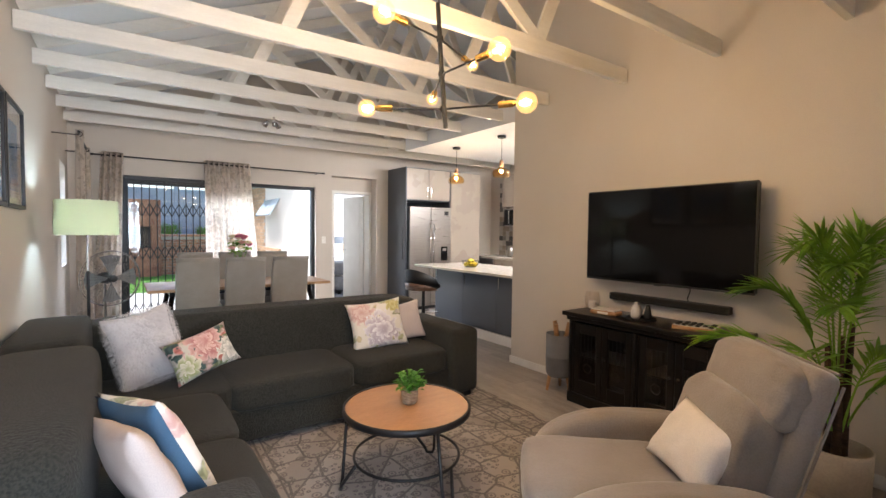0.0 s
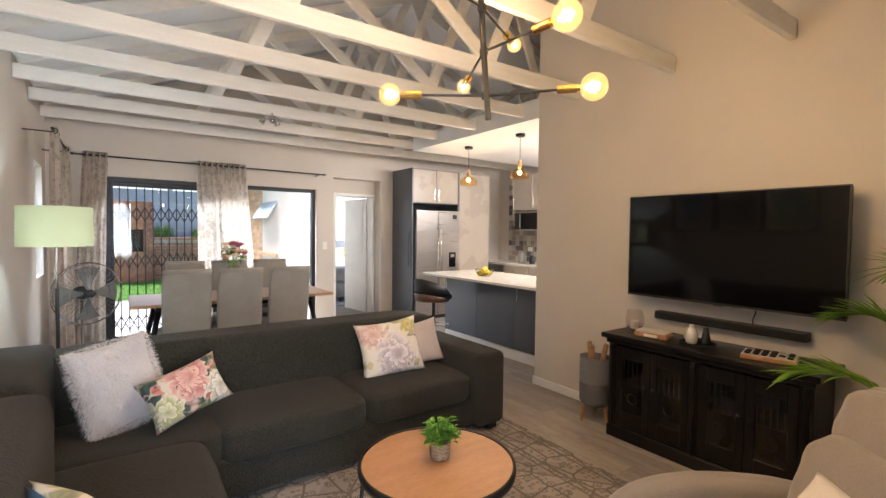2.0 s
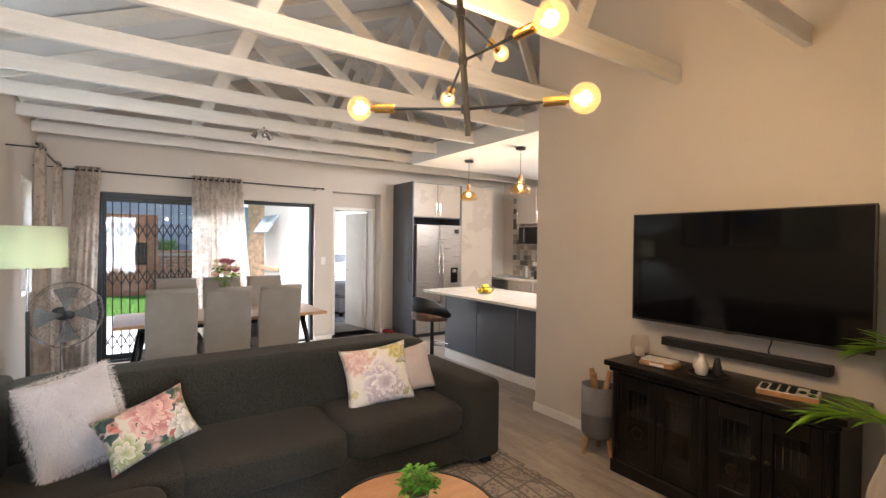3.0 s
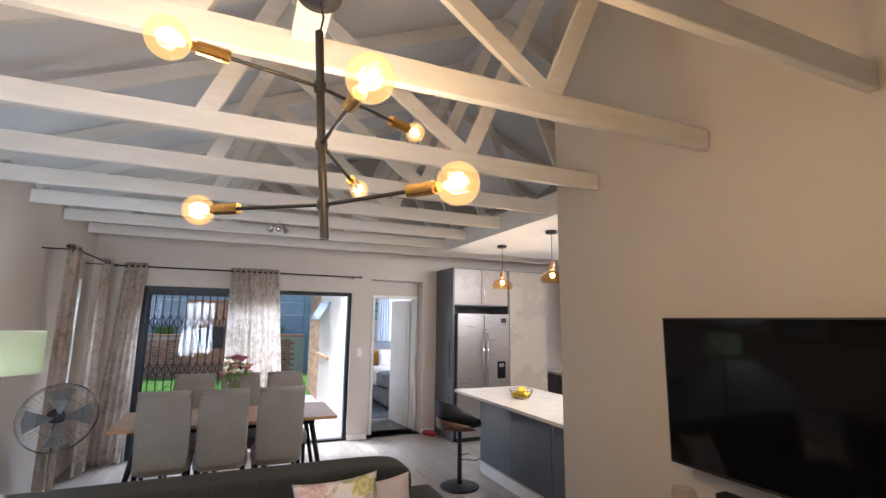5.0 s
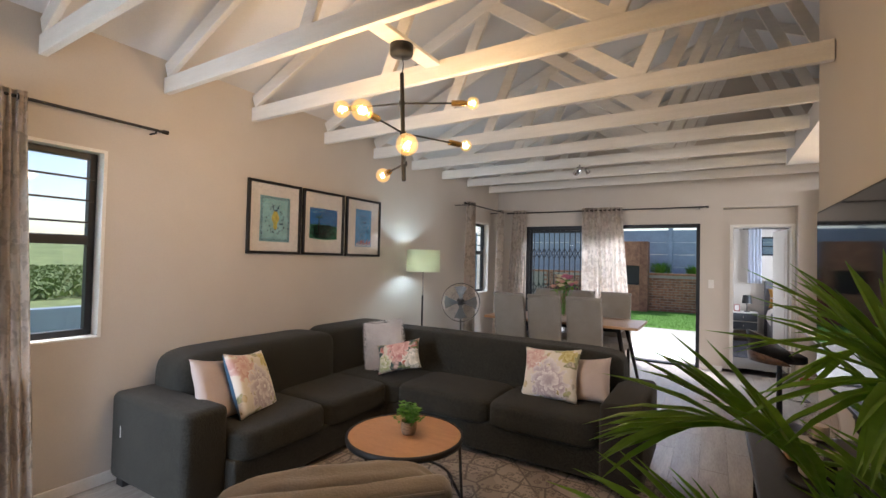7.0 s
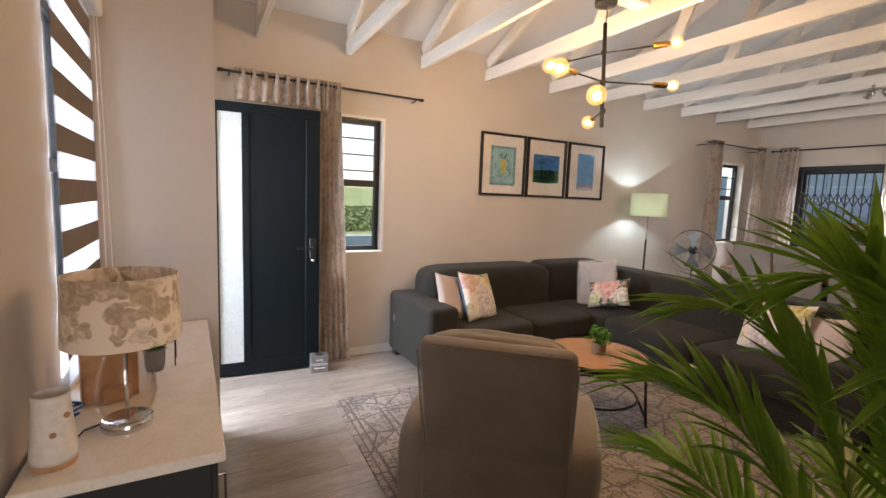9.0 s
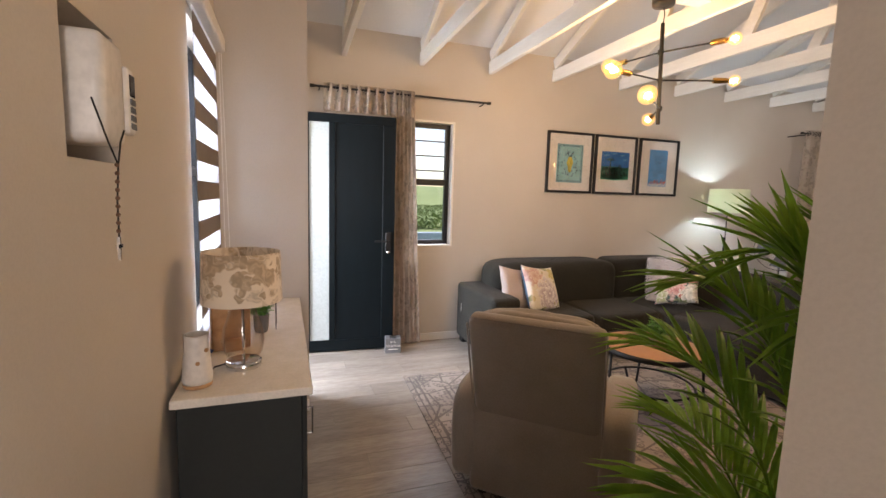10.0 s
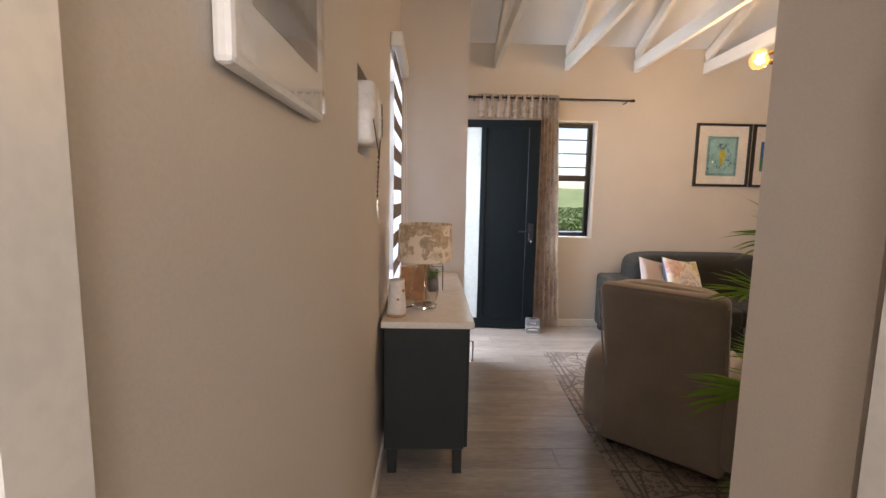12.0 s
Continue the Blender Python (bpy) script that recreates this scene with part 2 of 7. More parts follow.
def blooms(name, under, flowers):
    """Adds large printed flowers to a cloth: petals round a centre, paler towards their lips, with fine veins."""
    m = under.copy()
    m.name = name
    nt = m.node_tree
    p = nt.nodes["Principled BSDF"]

    def mth(op, a, b=0.0):
        nd = nt.nodes.new("ShaderNodeMath")
        nd.operation = op
        for i, v in enumerate((a, b)):
            if isinstance(v, (int, float)):
                nd.inputs[i].default_value = v
            else:
                nt.links.new(v, nd.inputs[i])
        return nd.outputs[0]

    tc = nt.nodes.new("ShaderNodeTexCoord")
    sp = nt.nodes.new("ShaderNodeSeparateXYZ")
    nt.links.new(tc.outputs["Object"], sp.inputs[0])
    wob = nt.nodes.new("ShaderNodeTexNoise")
    wob.inputs["Scale"].default_value = 14
    nt.links.new(tc.outputs["Object"], wob.inputs["Vector"])
    last = p.inputs["Base Color"].links[0].from_socket
    for x, z, rad, n, heart, lip in flowers:
        dx, dz = mth("SUBTRACT", sp.outputs[0], x), mth("SUBTRACT", sp.outputs[2], z)
        r = mth("SQRT", mth("ADD", mth("MULTIPLY", dx, dx), mth("MULTIPLY", dz, dz)))
        ang = mth("ADD", mth("ARCTAN2", dz, dx), mth("MULTIPLY", wob.outputs["Fac"], 2.6))
        rn = mth("ADD", mth("DIVIDE", r, rad), mth("MULTIPLY", mth("SUBTRACT", wob.outputs["Fac"], 0.5), 0.9))
        petal = mth("ADD", 0.62, mth("MULTIPLY", mth("ABSOLUTE", mth("SINE", mth("MULTIPLY", ang, n / 2))), 0.38))
        inside = mth("LESS_THAN", rn, petal)
        ratio = mth("DIVIDE", rn, petal)
        inner = mth("FRACT", mth("MULTIPLY", ratio, 1.9))
        vein = mth("MULTIPLY", mth("ADD", mth("SINE", mth("MULTIPLY", ang, n * 7)), 1.0), 0.08)
        rp = nt.nodes.new("ShaderNodeValToRGB")
        rp.color_ramp.elements[0].color, rp.color_ramp.elements[1].color = rgb(heart), rgb(lip)
        rp.color_ramp.elements[1].position = 0.85
        nt.links.new(mth("SUBTRACT", inner, vein), rp.inputs["Fac"])
        mx = nt.nodes.new("ShaderNodeMix")
        mx.data_type = "RGBA"
        nt.links.new(inside, mx.inputs[0])
        nt.links.new(last, mx.inputs[6])
        nt.links.new(rp.outputs[0], mx.inputs[7])
        last = mx.outputs[2]
    nt.links.new(last, p.inputs["Base Color"])
    return m


M_SPRIG = motif("sprigged_print", (0.72, 0.66, 0.57), [(0.42, 0.42, 0.22), (0.68, 0.60, 0.50), (0.60, 0.50, 0.30)], 7.0, 0.27)
M_FLORAL = blooms("peony_print", M_SPRIG, [(-0.13, 0.11, 0.12, 7, (0.56, 0.33, 0.29), (0.70, 0.54, 0.48)), (0.02, -0.06, 0.17, 8, (0.46, 0.38, 0.42), (0.80, 0.76, 0.75)), (0.15, 0.14, 0.07, 6, (0.45, 0.36, 0.10), (0.66, 0.60, 0.30))])
M_TROPIC = blooms("tropical_bloom_print", M_TROPIC, [(0.02, 0.05, 0.12, 9, (0.40, 0.16, 0.15), (0.66, 0.44, 0.38)), (-0.14, -0.06, 0.09, 7, (0.30, 0.34, 0.14), (0.66, 0.62, 0.50)), (0.15, -0.05, 0.10, 8, (0.32, 0.33, 0.28), (0.70, 0.66, 0.60))])


def translucent(m, share):
    """Lets light through a thin cloth, in the cloth's own colour."""
    nt = m.node_tree
    p = nt.nodes["Principled BSDF"]
    tl, mx = nt.nodes.new("ShaderNodeBsdfTranslucent"), nt.nodes.new("ShaderNodeMixShader")
    nt.links.new(p.inputs["Base Color"].links[0].from_socket, tl.inputs[0])
    mx.inputs[0].default_value = share
    nt.links.new(p.outputs[0], mx.inputs[1])
    nt.links.new(tl.outputs[0], mx.inputs[2])
    nt.links.new(mx.outputs[0], nt.nodes["Material Output"].inputs[0])


translucent(M_CURTAIN, 0.45)
translucent(M_LEAF, 0.35)
M_DARKWOOD.node_tree.nodes["Principled BSDF"].inputs["Specular IOR Level"].default_value = 0.3
M_DOOR.node_tree.nodes["Principled BSDF"].inputs["Specular IOR Level"].default_value = 0.12
M_HALL = mat("charcoal_cabinet", (0.030, 0.034, 0.034), (0.025, 0.029, 0.029), 0.45, 3.0, bump=0.03, wear=0.08)
M_HALL.node_tree.nodes["Principled BSDF"].inputs["Specular IOR Level"].default_value = 0.25
M_SHADE = motif("sepia_flower_shade", (0.76, 0.66, 0.53), [(0.58, 0.45, 0.31), (0.70, 0.59, 0.45), (0.52, 0.40, 0.27)], 10.0, 0.4, 0.1, 0.75)
M_RUBBER = mat("matt_black_plastic", (0.012, 0.012, 0.013), (0.009, 0.009, 0.010), 0.55, 8.0, bump=0.05)
M_SCREEN = mat("black_screen", (0.004, 0.004, 0.005), (0.004, 0.004, 0.005), 0.02, 1.0, bump=0.0)
M_SCREEN.node_tree.nodes["Principled BSDF"].inputs["Specular IOR Level"].default_value = 0.2
M_GLASS = glass("window_glass")
M_AMBER = glass("amber_glass", (0.98, 0.86, 0.66))
M_CLEAR = glass("clear_glass", (0.97, 0.95, 0.93))
M_BULBGLASS = glass("bulb_glass", (1.0, 0.9, 0.7))
nt = M_BULBGLASS.node_tree
em, ad = nt.nodes.new("ShaderNodeEmission"), nt.nodes.new("ShaderNodeAddShader")
em.inputs[0].default_value, em.inputs[1].default_value = (1.0, 0.60, 0.20, 1), 0.35
src = nt.nodes["Material Output"].inputs[0].links[0].from_socket
nt.links.new(src, ad.inputs[0])
nt.links.new(em.outputs[0], ad.inputs[1])
nt.links.new(ad.outputs[0], nt.nodes["Material Output"].inputs[0])
M_FROST = mat("frosted_glass", (0.50, 0.54, 0.54), (0.46, 0.50, 0.50), 0.4, 5.0, bump=0.05)
M_BRICK = mat("clay_brick", (0.40, 0.19, 0.12), (0.25, 0.11, 0.075), 0.9, 9.0, bump=0.6, grain=45, vary=0.3, wear=0.35)
M_MORTAR = mat("mortar", (0.42, 0.38, 0.34), (0.34, 0.30, 0.27), 0.95, 20.0, bump=0.5)
M_CONC = mat("grey_blue_precast", (0.34, 0.42, 0.54), (0.29, 0.36, 0.47), 0.85, 3.0, bump=0.3, grain=30)
M_PAVE = mat("patio_paving", (0.55, 0.54, 0.52), (0.47, 0.46, 0.44), 0.6, 4.0, bump=0.15, grain=50)
M_GRASS = mat("lawn", (0.13, 0.33, 0.035), (0.08, 0.22, 0.02), 0.9, 6.0, bump=1.0, grain=90, wear=0.6)
M_FIELD = mat("field", (0.24, 0.30, 0.11), (0.16, 0.22, 0.07), 0.95, 0.35, bump=0.6, grain=2.0, wear=0.5)


# ---- helpers for meshes ----
def part(name, bm, material, parent=None, label="", smooth=False):
    me = bpy.data.meshes.new(name)
    bm.normal_update()
    bm.to_mesh(me)
    bm.free()
    me.materials.append(material)
    if smooth:
        me.shade_smooth()
    ob = new(name, me)
    ob.parent = parent
    if label:
        ob["label"] = label
    return ob


def thing(name, m, label, category, group="", kind=""):
    ob = new(name)
    ob.matrix_world = m
    return tagged(ob, label, category, group, kind)


def box(x0, y0, z0, x1, y1, z1, bevel=0.0, seg=1, bm=None):
    one = bmesh.new()
    bmesh.ops.create_cube(one, size=1, matrix=Matrix.Translation(((x0 + x1) / 2, (y0 + y1) / 2, (z0 + z1) / 2)) @ Matrix.Diagonal((x1 - x0, y1 - y0, z1 - z0, 1)))
    if bevel:
        bmesh.ops.bevel(one, geom=one.edges[:], offset=bevel, segments=seg, affect="EDGES", profile=0.5)
    return merge(bm, one)


def merge(bm, one):
    if bm is None:
        return one
    me = bpy.data.meshes.new("tmp")
    one.to_mesh(me)
    one.free()
    bm.from_mesh(me)
    bpy.data.meshes.remove(me)
    return bm


def tube(points, r, seg=8, bm=None, closed=False):
    """A round bar along points; r may be a list."""
    one = bmesh.new()
    pts = [Vector(p) for p in points]
    n = len(pts)
    rs = r if isinstance(r, (list, tuple)) else [r] * n
    rings = []
    side = None
    for i, p in enumerate(pts):
        a = pts[(i - 1) % n] if closed or i else p
        b = pts[(i + 1) % n] if closed or i < n - 1 else p
        d = (b - a).normalized()
        if side is None or abs(side.dot(d)) > 0.99:
            side = d.orthogonal().normalized()
        side = (side - d * side.dot(d)).normalized()
        up = d.cross(side)
        rings.append([one.verts.new(p + rs[i] * (math.cos(t) * side + math.sin(t) * up)) for t in [2 * math.pi * k / seg for k in range(seg)]])
    for i in range(n if closed else n - 1):
        a, b = rings[i], rings[(i + 1) % n]
        off = 0
        if closed and i == n - 1:
            off = min(range(seg), key=lambda k: (a[0].co - b[k].co).length)
        for k in range(seg):
            one.faces.new((a[k], a[(k + 1) % seg], b[(k + 1 + off) % seg], b[(k + off) % seg]))
    if not closed:
        one.faces.new(rings[0][::-1])
        one.faces.new(rings[-1])
    return merge(bm, one)


def lathe(profile, seg=24, bm=None, origin=(0, 0, 0), cap=True):
    """Turned shape from (radius, height) pairs."""
    one = bmesh.new()
    rings = []
    for r, z in profile:
        rings.append([one.verts.new((origin[0] + r * math.cos(2 * math.pi * k / seg), origin[1] + r * math.sin(2 * math.pi * k / seg), origin[2] + z)) for k in range(seg)])
    for a, b in zip(rings, rings[1:]):
        for k in range(seg):
            one.faces.new((a[k], a[(k + 1) % seg], b[(k + 1) % seg], b[k]))
    if cap:
        one.faces.new(rings[0][::-1])
        one.faces.new(rings[-1])
    return merge(bm, one)


def puff(sx, sy, sz, power=4.0, n=16, wrinkle=0.0, seed=0, pinch=0.0):
    """A stuffed block: superellipsoid of full size sx, sy, sz."""
    bm = bmesh.new()
    bmesh.ops.create_cube(bm, size=2)
    bmesh.ops.subdivide_edges(bm, edges=bm.edges[:], cuts=n - 1, use_grid_fill=True)
    for v in bm.verts:
        c = v.co
        l = (abs(c.x) ** power + abs(c.y) ** power + abs(c.z) ** power) ** (1 / power)
        q = c / l
        w = wrinkle * noise.noise(Vector((c.x * 2.2 + seed, c.y * 2.2, c.z * 2.2)))
        v.co = Vector((q.x * sx / 2, q.y * sy / 2, q.z * sz / 2)) * (1 + w)
    return bm


def pillow(w, h, d, seed=0, n=18, sag=0.0):
    """Scatter cushion standing in x-z, thickness along y, with pointed corners and a seam."""
    bm = bmesh.new()
    rows = {}
    for s in (-1, 1):
        for i in range(n + 1):
            for j in range(n + 1):
                u, v = 2 * i / n - 1, 2 * j / n - 1
                edge = i in (0, n) or j in (0, n)
                if edge and s == 1:
                    rows[s, i, j] = rows[-1, i, j]
                    continue
                pin = 1 - 0.10 * (1 - u * u) * abs(v) ** 3
                pin2 = 1 - 0.10 * (1 - v * v) * abs(u) ** 3
                t = ((1 - u * u) * (1 - v * v)) ** 0.42
                wr = 0.16 * noise.noise(Vector((u * 2.3 + seed, v * 2.3, s * 3.0 + seed)))
                rows[s, i, j] = bm.verts.new((u * w / 2 * pin2 * (1 + 0.02 * wr), s * d / 2 * t * (1 + wr) + sag * (1 - v) * 0.02, v * h / 2 * pin))
        for i in range(n):
            for j in range(n):
                f = (rows[s, i, j], rows[s, i + 1, j], rows[s, i + 1, j + 1], rows[s, i, j + 1])
                bm.faces.new(f if s == -1 else f[::-1])
    return bm


def put(ob, x, y, z, rx=0, ry=0, rz=0):
    ob.matrix_world = pose(x, y, z, rx, ry, rz)
    return ob


def wall(name, along, at, thick, a0, a1, z0, z1, holes=(), material=None, label="smooth warm beige painted wall"):
    """A wall in the plane along = at, thick towards the sign of thick, with (a0, a1, z0, z1) holes through it."""
    bm = bmesh.new()
    us = sorted({a0, a1, *[h[0] for h in holes], *[h[1] for h in holes]})
    for u0, u1 in zip(us, us[1:]):
        cut = sorted((h[2], h[3]) for h in holes if h[0] <= u0 and h[1] >= u1)
        z = z0
        for c0, c1 in cut + [(z1, z1)]:
            if c0 > z + 1e-4:
                lo, hi = sorted((at, at + thick))
                if along == "x":
                    box(lo, u0, z, hi, u1, c0, bm=bm)
                else:
                    box(u0, lo, z, u1, hi, c0, bm=bm)
            z = c1
    bmesh.ops.remove_doubles(bm, verts=bm.verts[:], dist=1e-5)
    return tagged(part(name, bm, material or M_WALL), label, "wall", kind="structure")


# ---- the shell of the house ----
XL, XT, YB, YN = -0.48, 3.44, 7.51, -0.585
SLOPE, EAVE, RIDGE = 0.42, 2.83, 3.15


def roof_z(x):
    return EAVE + SLOPE * ((x - XL) if x <= RIDGE else (2 * RIDGE - x - XL))


wall("wall_west", "x", XL, -0.22, -0.29, 8.0, -0.2, 3.2, [(0.90, 1.335, 0.94, 2.135), (6.55, 7.13, 0.945, 2.13)])
wall("wall_north", "y", YB, 0.22, XL, 6.6, -0.2, 3.0, [(0.05, 2.715, 0, 2.10), (3.0, 3.845, 0, 2.315)])
wall("wall_niche_back", "y", 7.73, 0.2, 2.78, 4.06, -0.2, 2.5, [(3.13, 3.845, 0, 2.05)])
wall("wall_television", "x", XT, 0.22, 0.205, 3.572, -0.2, 4.4)
wall("wall_south", "y", YN, -0.2, 0.72, 6.0, -0.2, 4.4, [(0.90, 1.54, 0.80, 2.14), (2.43, 2.70, 1.49, 1.77), (3.965, 4.755, 0, 2.05)])
wall("wall_alcove_return", "x", 0.72, -0.2, -0.785, -0.08, -0.2, 4.4)
wall("wall_entrance", "y", -0.09, -0.2, XL, 0.52, -0.2, 4.4, [(-0.40, 0.50, 0, 2.12)])
wall("wall_kitchen_east", "x", 6.6, 0.2, 3.3, 7.7, -0.2, 3.0)
wall("wall_kitchen_south", "y", 3.35, 0.2, 3.66, 6.6, -0.2, 4.4)
wall("wall_passage_north", "y", 0.212, 0.2, 3.664, 6.0, -0.2, 3.0, [(3.76, 4.55, 0, 2.05)])
wall("wall_passage_end", "x", 5.8, 0.2, -0.6, 0.3, -0.2, 3.0, [(-0.5, 0.1, 1.0, 2.0)])
wall("wall_utility", "y", 2.4, 0.15, 3.66, 5.0, -0.2, 3.0)

bm = bmesh.new()
box(XL - 0.2, -0.8, -0.2, 6.6, 7.95, -0.012, bm=bm)
floor = tagged(part("floor", bm, mat("plank_joint", (0.09, 0.075, 0.06), (0.07, 0.06, 0.05), 0.8)), "light greige oak-look vinyl plank floor", "floor", kind="structure")

# sloping ceiling, ridge along the room
bm = bmesh.new()
for xa, xb in ((XL - 0.3, RIDGE), (RIDGE, 6.8)):
    za, zb = roof_z(xa) + 0.03, roof_z(xb) + 0.03
    v = [bm.verts.new((x, y, z)) for x, y, z in ((xa, -0.9, za), (xb, -0.9, zb), (xb, 7.8, zb), (xa, 7.8, za), (xa, -0.9, za + 0.06), (xb, -0.9, zb + 0.06), (xb, 7.8, zb + 0.06), (xa, 7.8, za + 0.06))]
    for f in ((0, 3, 2, 1), (4, 5, 6, 7), (0, 1, 5, 4), (1, 2, 6, 5), (2, 3, 7, 6), (3, 0, 4, 7)):
        bm.faces.new([v[i] for i in f])
tagged(part("ceiling", bm, M_CEIL), "white boarded ceiling following the roof slope", "ceiling", kind="structure")
tagged(part("ceiling_bulkhead", box(3.545, 3.575, 2.585, 6.6, 5.99, 2.78), M_CEIL), "flat white dropped ceiling over the kitchen", "ceiling", kind="structure")
tagged(part("ceiling_passage", box(3.665, -0.585, 2.63, 5.8, 0.21, 2.7), M_CEIL), "flat white passage ceiling", "ceiling", kind="structure")
# gable walls above the plates
for nm, y0, y1 in (("gable_north", YB, YB + 0.2), ("gable_south", -0.86, -0.80)):
    bm = bmesh.new()
    pts = [(XL - 0.2, 2.5), (6.7, 2.5), (6.7, roof_z(6.7)), (RIDGE, roof_z(RIDGE)), (XL - 0.2, roof_z(XL - 0.2))]
    f0 = [bm.verts.new((x, y0 + 0.002, z)) for x, z in pts]
    f1 = [bm.verts.new((x, y1, z)) for x, z in pts]
    bm.faces.new(f0)
    bm.faces.new(f1[::-1])
    for i in range(5):
        bm.faces.new((f0[i], f1[i], f1[(i + 1) % 5], f0[(i + 1) % 5]))
    bmesh.ops.recalc_face_normals(bm, faces=bm.faces[:])
    tagged(part("wall_" + nm, bm, M_WALL), "beige gable wall under the roof slope", "wall", kind="structure")


# roof trusses: chords and webs
def timber(p, q, depth, width, bm=None, up=Vector((0, 1, 0))):
    p, q = Vector(p), Vector(q)
    d = (q - p).normalized()
    side = up.normalized()
    nrm = d.cross(side).normalized()
    one = bmesh.new()
    vs = []
    for e in (p, q):
        for a, b in ((-1, -1), (1, -1), (1, 1), (-1, 1)):
            vs.append(one.verts.new(e + nrm * depth / 2 * a + side * width / 2 * b))
    for f in ((0, 1, 2, 3), (7, 6, 5, 4), (0, 4, 5, 1), (1, 5, 6, 2), (2, 6, 7, 3), (3, 7, 4, 0)):
        one.faces.new([vs[i] for i in f])
    bmesh.ops.recalc_face_normals(one, faces=one.faces[:])
    bmesh.ops.bevel(one, geom=one.edges[:], offset=0.003, segments=1, affect="EDGES")
    return merge(bm, one)


CHORD, THICK = 2.615, 0.042
TRUSS_Y = (0.26, 0.965, 1.66, 2.37, 3.20, 3.965, 4.73, 5.49, 6.27, 7.07)
for y in TRUSS_Y:
    yc = y + THICK / 2
    lift = 0.011 * max(0.0, y - 3.0)
    wide = y > 3.6
    end = 6.58 if wide else XT - 0.006
    th = thing("roof_truss", pose(0, yc - 0.012, CHORD + lift, 0, 0, -1.4), "exposed white painted timber roof truss", "roof truss", "roof trusses over the room")
    z0 = 0.058
    part("bottom_chord", box(XL + 0.005, -THICK / 2, 0, end, THICK / 2, 0.115, 0.003), M_BEAM, th)
    rel = lambda x: roof_z(x) - CHORD - 0.06
    part("top_chord", timber((XL + 0.02, 0, rel(XL + 0.02)), (min(RIDGE, end), 0, rel(min(RIDGE, end))), 0.105, THICK - 0.004), M_BEAM, th)
    webs = [((0.97, z0 + 0.04), (1.32, rel(1.32))), ((2.43, z0 + 0.04), (1.32, rel(1.32))), ((2.43, z0 + 0.04), (3.12, rel(3.12)))]
    if wide:
        part("top_chord", timber((RIDGE, 0, rel(RIDGE)), (end, 0, rel(end)), 0.105, THICK - 0.004), M_BEAM, th)
        webs += [((3.87, z0 + 0.04), (3.18, rel(3.18))), ((3.87, z0 + 0.04), (4.98, rel(4.98))), ((5.33, z0 + 0.04), (4.98, rel(4.98)))]
    for i, ((xa, za), (xb, zb)) in enumerate(webs):
        part("web", timber((xa, 0, za), (xb, 0, zb), 0.095, THICK - 0.010 - 0.001 * i), M_BEAM, th)

# skirting boards
SK = 0.075
for i, (x0, y0, x1, y1) in enumerate([(XL, 0.75, XL + 0.014, YB), (XT - 0.014, 0.205, XT, 3.572), (XT - 0.014, 3.572, XT + 0.22, 3.586), (2.715, YB - 0.014, 3.0, YB), (3.845, YB - 0.014, 4.06, YB), (0.72, YN, 3.89, YN + 0.014), (0.72, YN, 0.734, -0.08), (3.44, 0.19, 3.664, 0.205)]):
    tagged(part("baseboard_%d" % (i + 1), box(x0, y0, 0, x1, y1, SK, 0.003), M_TRIM), "white painted skirting board", "skirting", kind="structure")

# passage door frame
df = thing("door_frame_passage", pose(3.75, 0.2, 0), "white painted door frame in the passage", "door frame", kind="structure")
part("jamb", box(-0.07, -0.012, 0, 0.0, 0.24, 2.08, 0.004), M_TRIM, df)
part("jamb", box(0.79, -0.012, 0, 0.86, 0.24, 2.08, 0.004), M_TRIM, df)
part("head", box(0.0, -0.012, 2.03, 0.79, 0.24, 2.08, 0.004), M_TRIM, df)


# closed door on the other side of the passage
df = thing("door_frame_store", pose(3.965, YN, 0), "white painted door frame in the passage", "door frame", kind="structure")
part("jamb", box(-0.07, -0.10, 0, 0.0, 0.012, 2.12, 0.004), M_TRIM, df)
part("jamb", box(0.79, -0.10, 0, 0.86, 0.012, 2.12, 0.004), M_TRIM, df)
part("head", box(0.0, -0.10, 2.05, 0.79, 0.012, 2.12, 0.004), M_TRIM, df)
dl = thing("door_store", pose(3.965, YN, 0), "closed white painted passage door", "door", kind="structure")
part("leaf", box(0.003, -0.09, 0.008, 0.787, -0.05, 2.046, 0.003), M_WHITE, dl)
part("handle", tube([(0.72, -0.05, 1.0), (0.72, -0.005, 1.0), (0.60, -0.005, 1.0)], 0.009), M_CHROME, dl, "chrome lever handle")

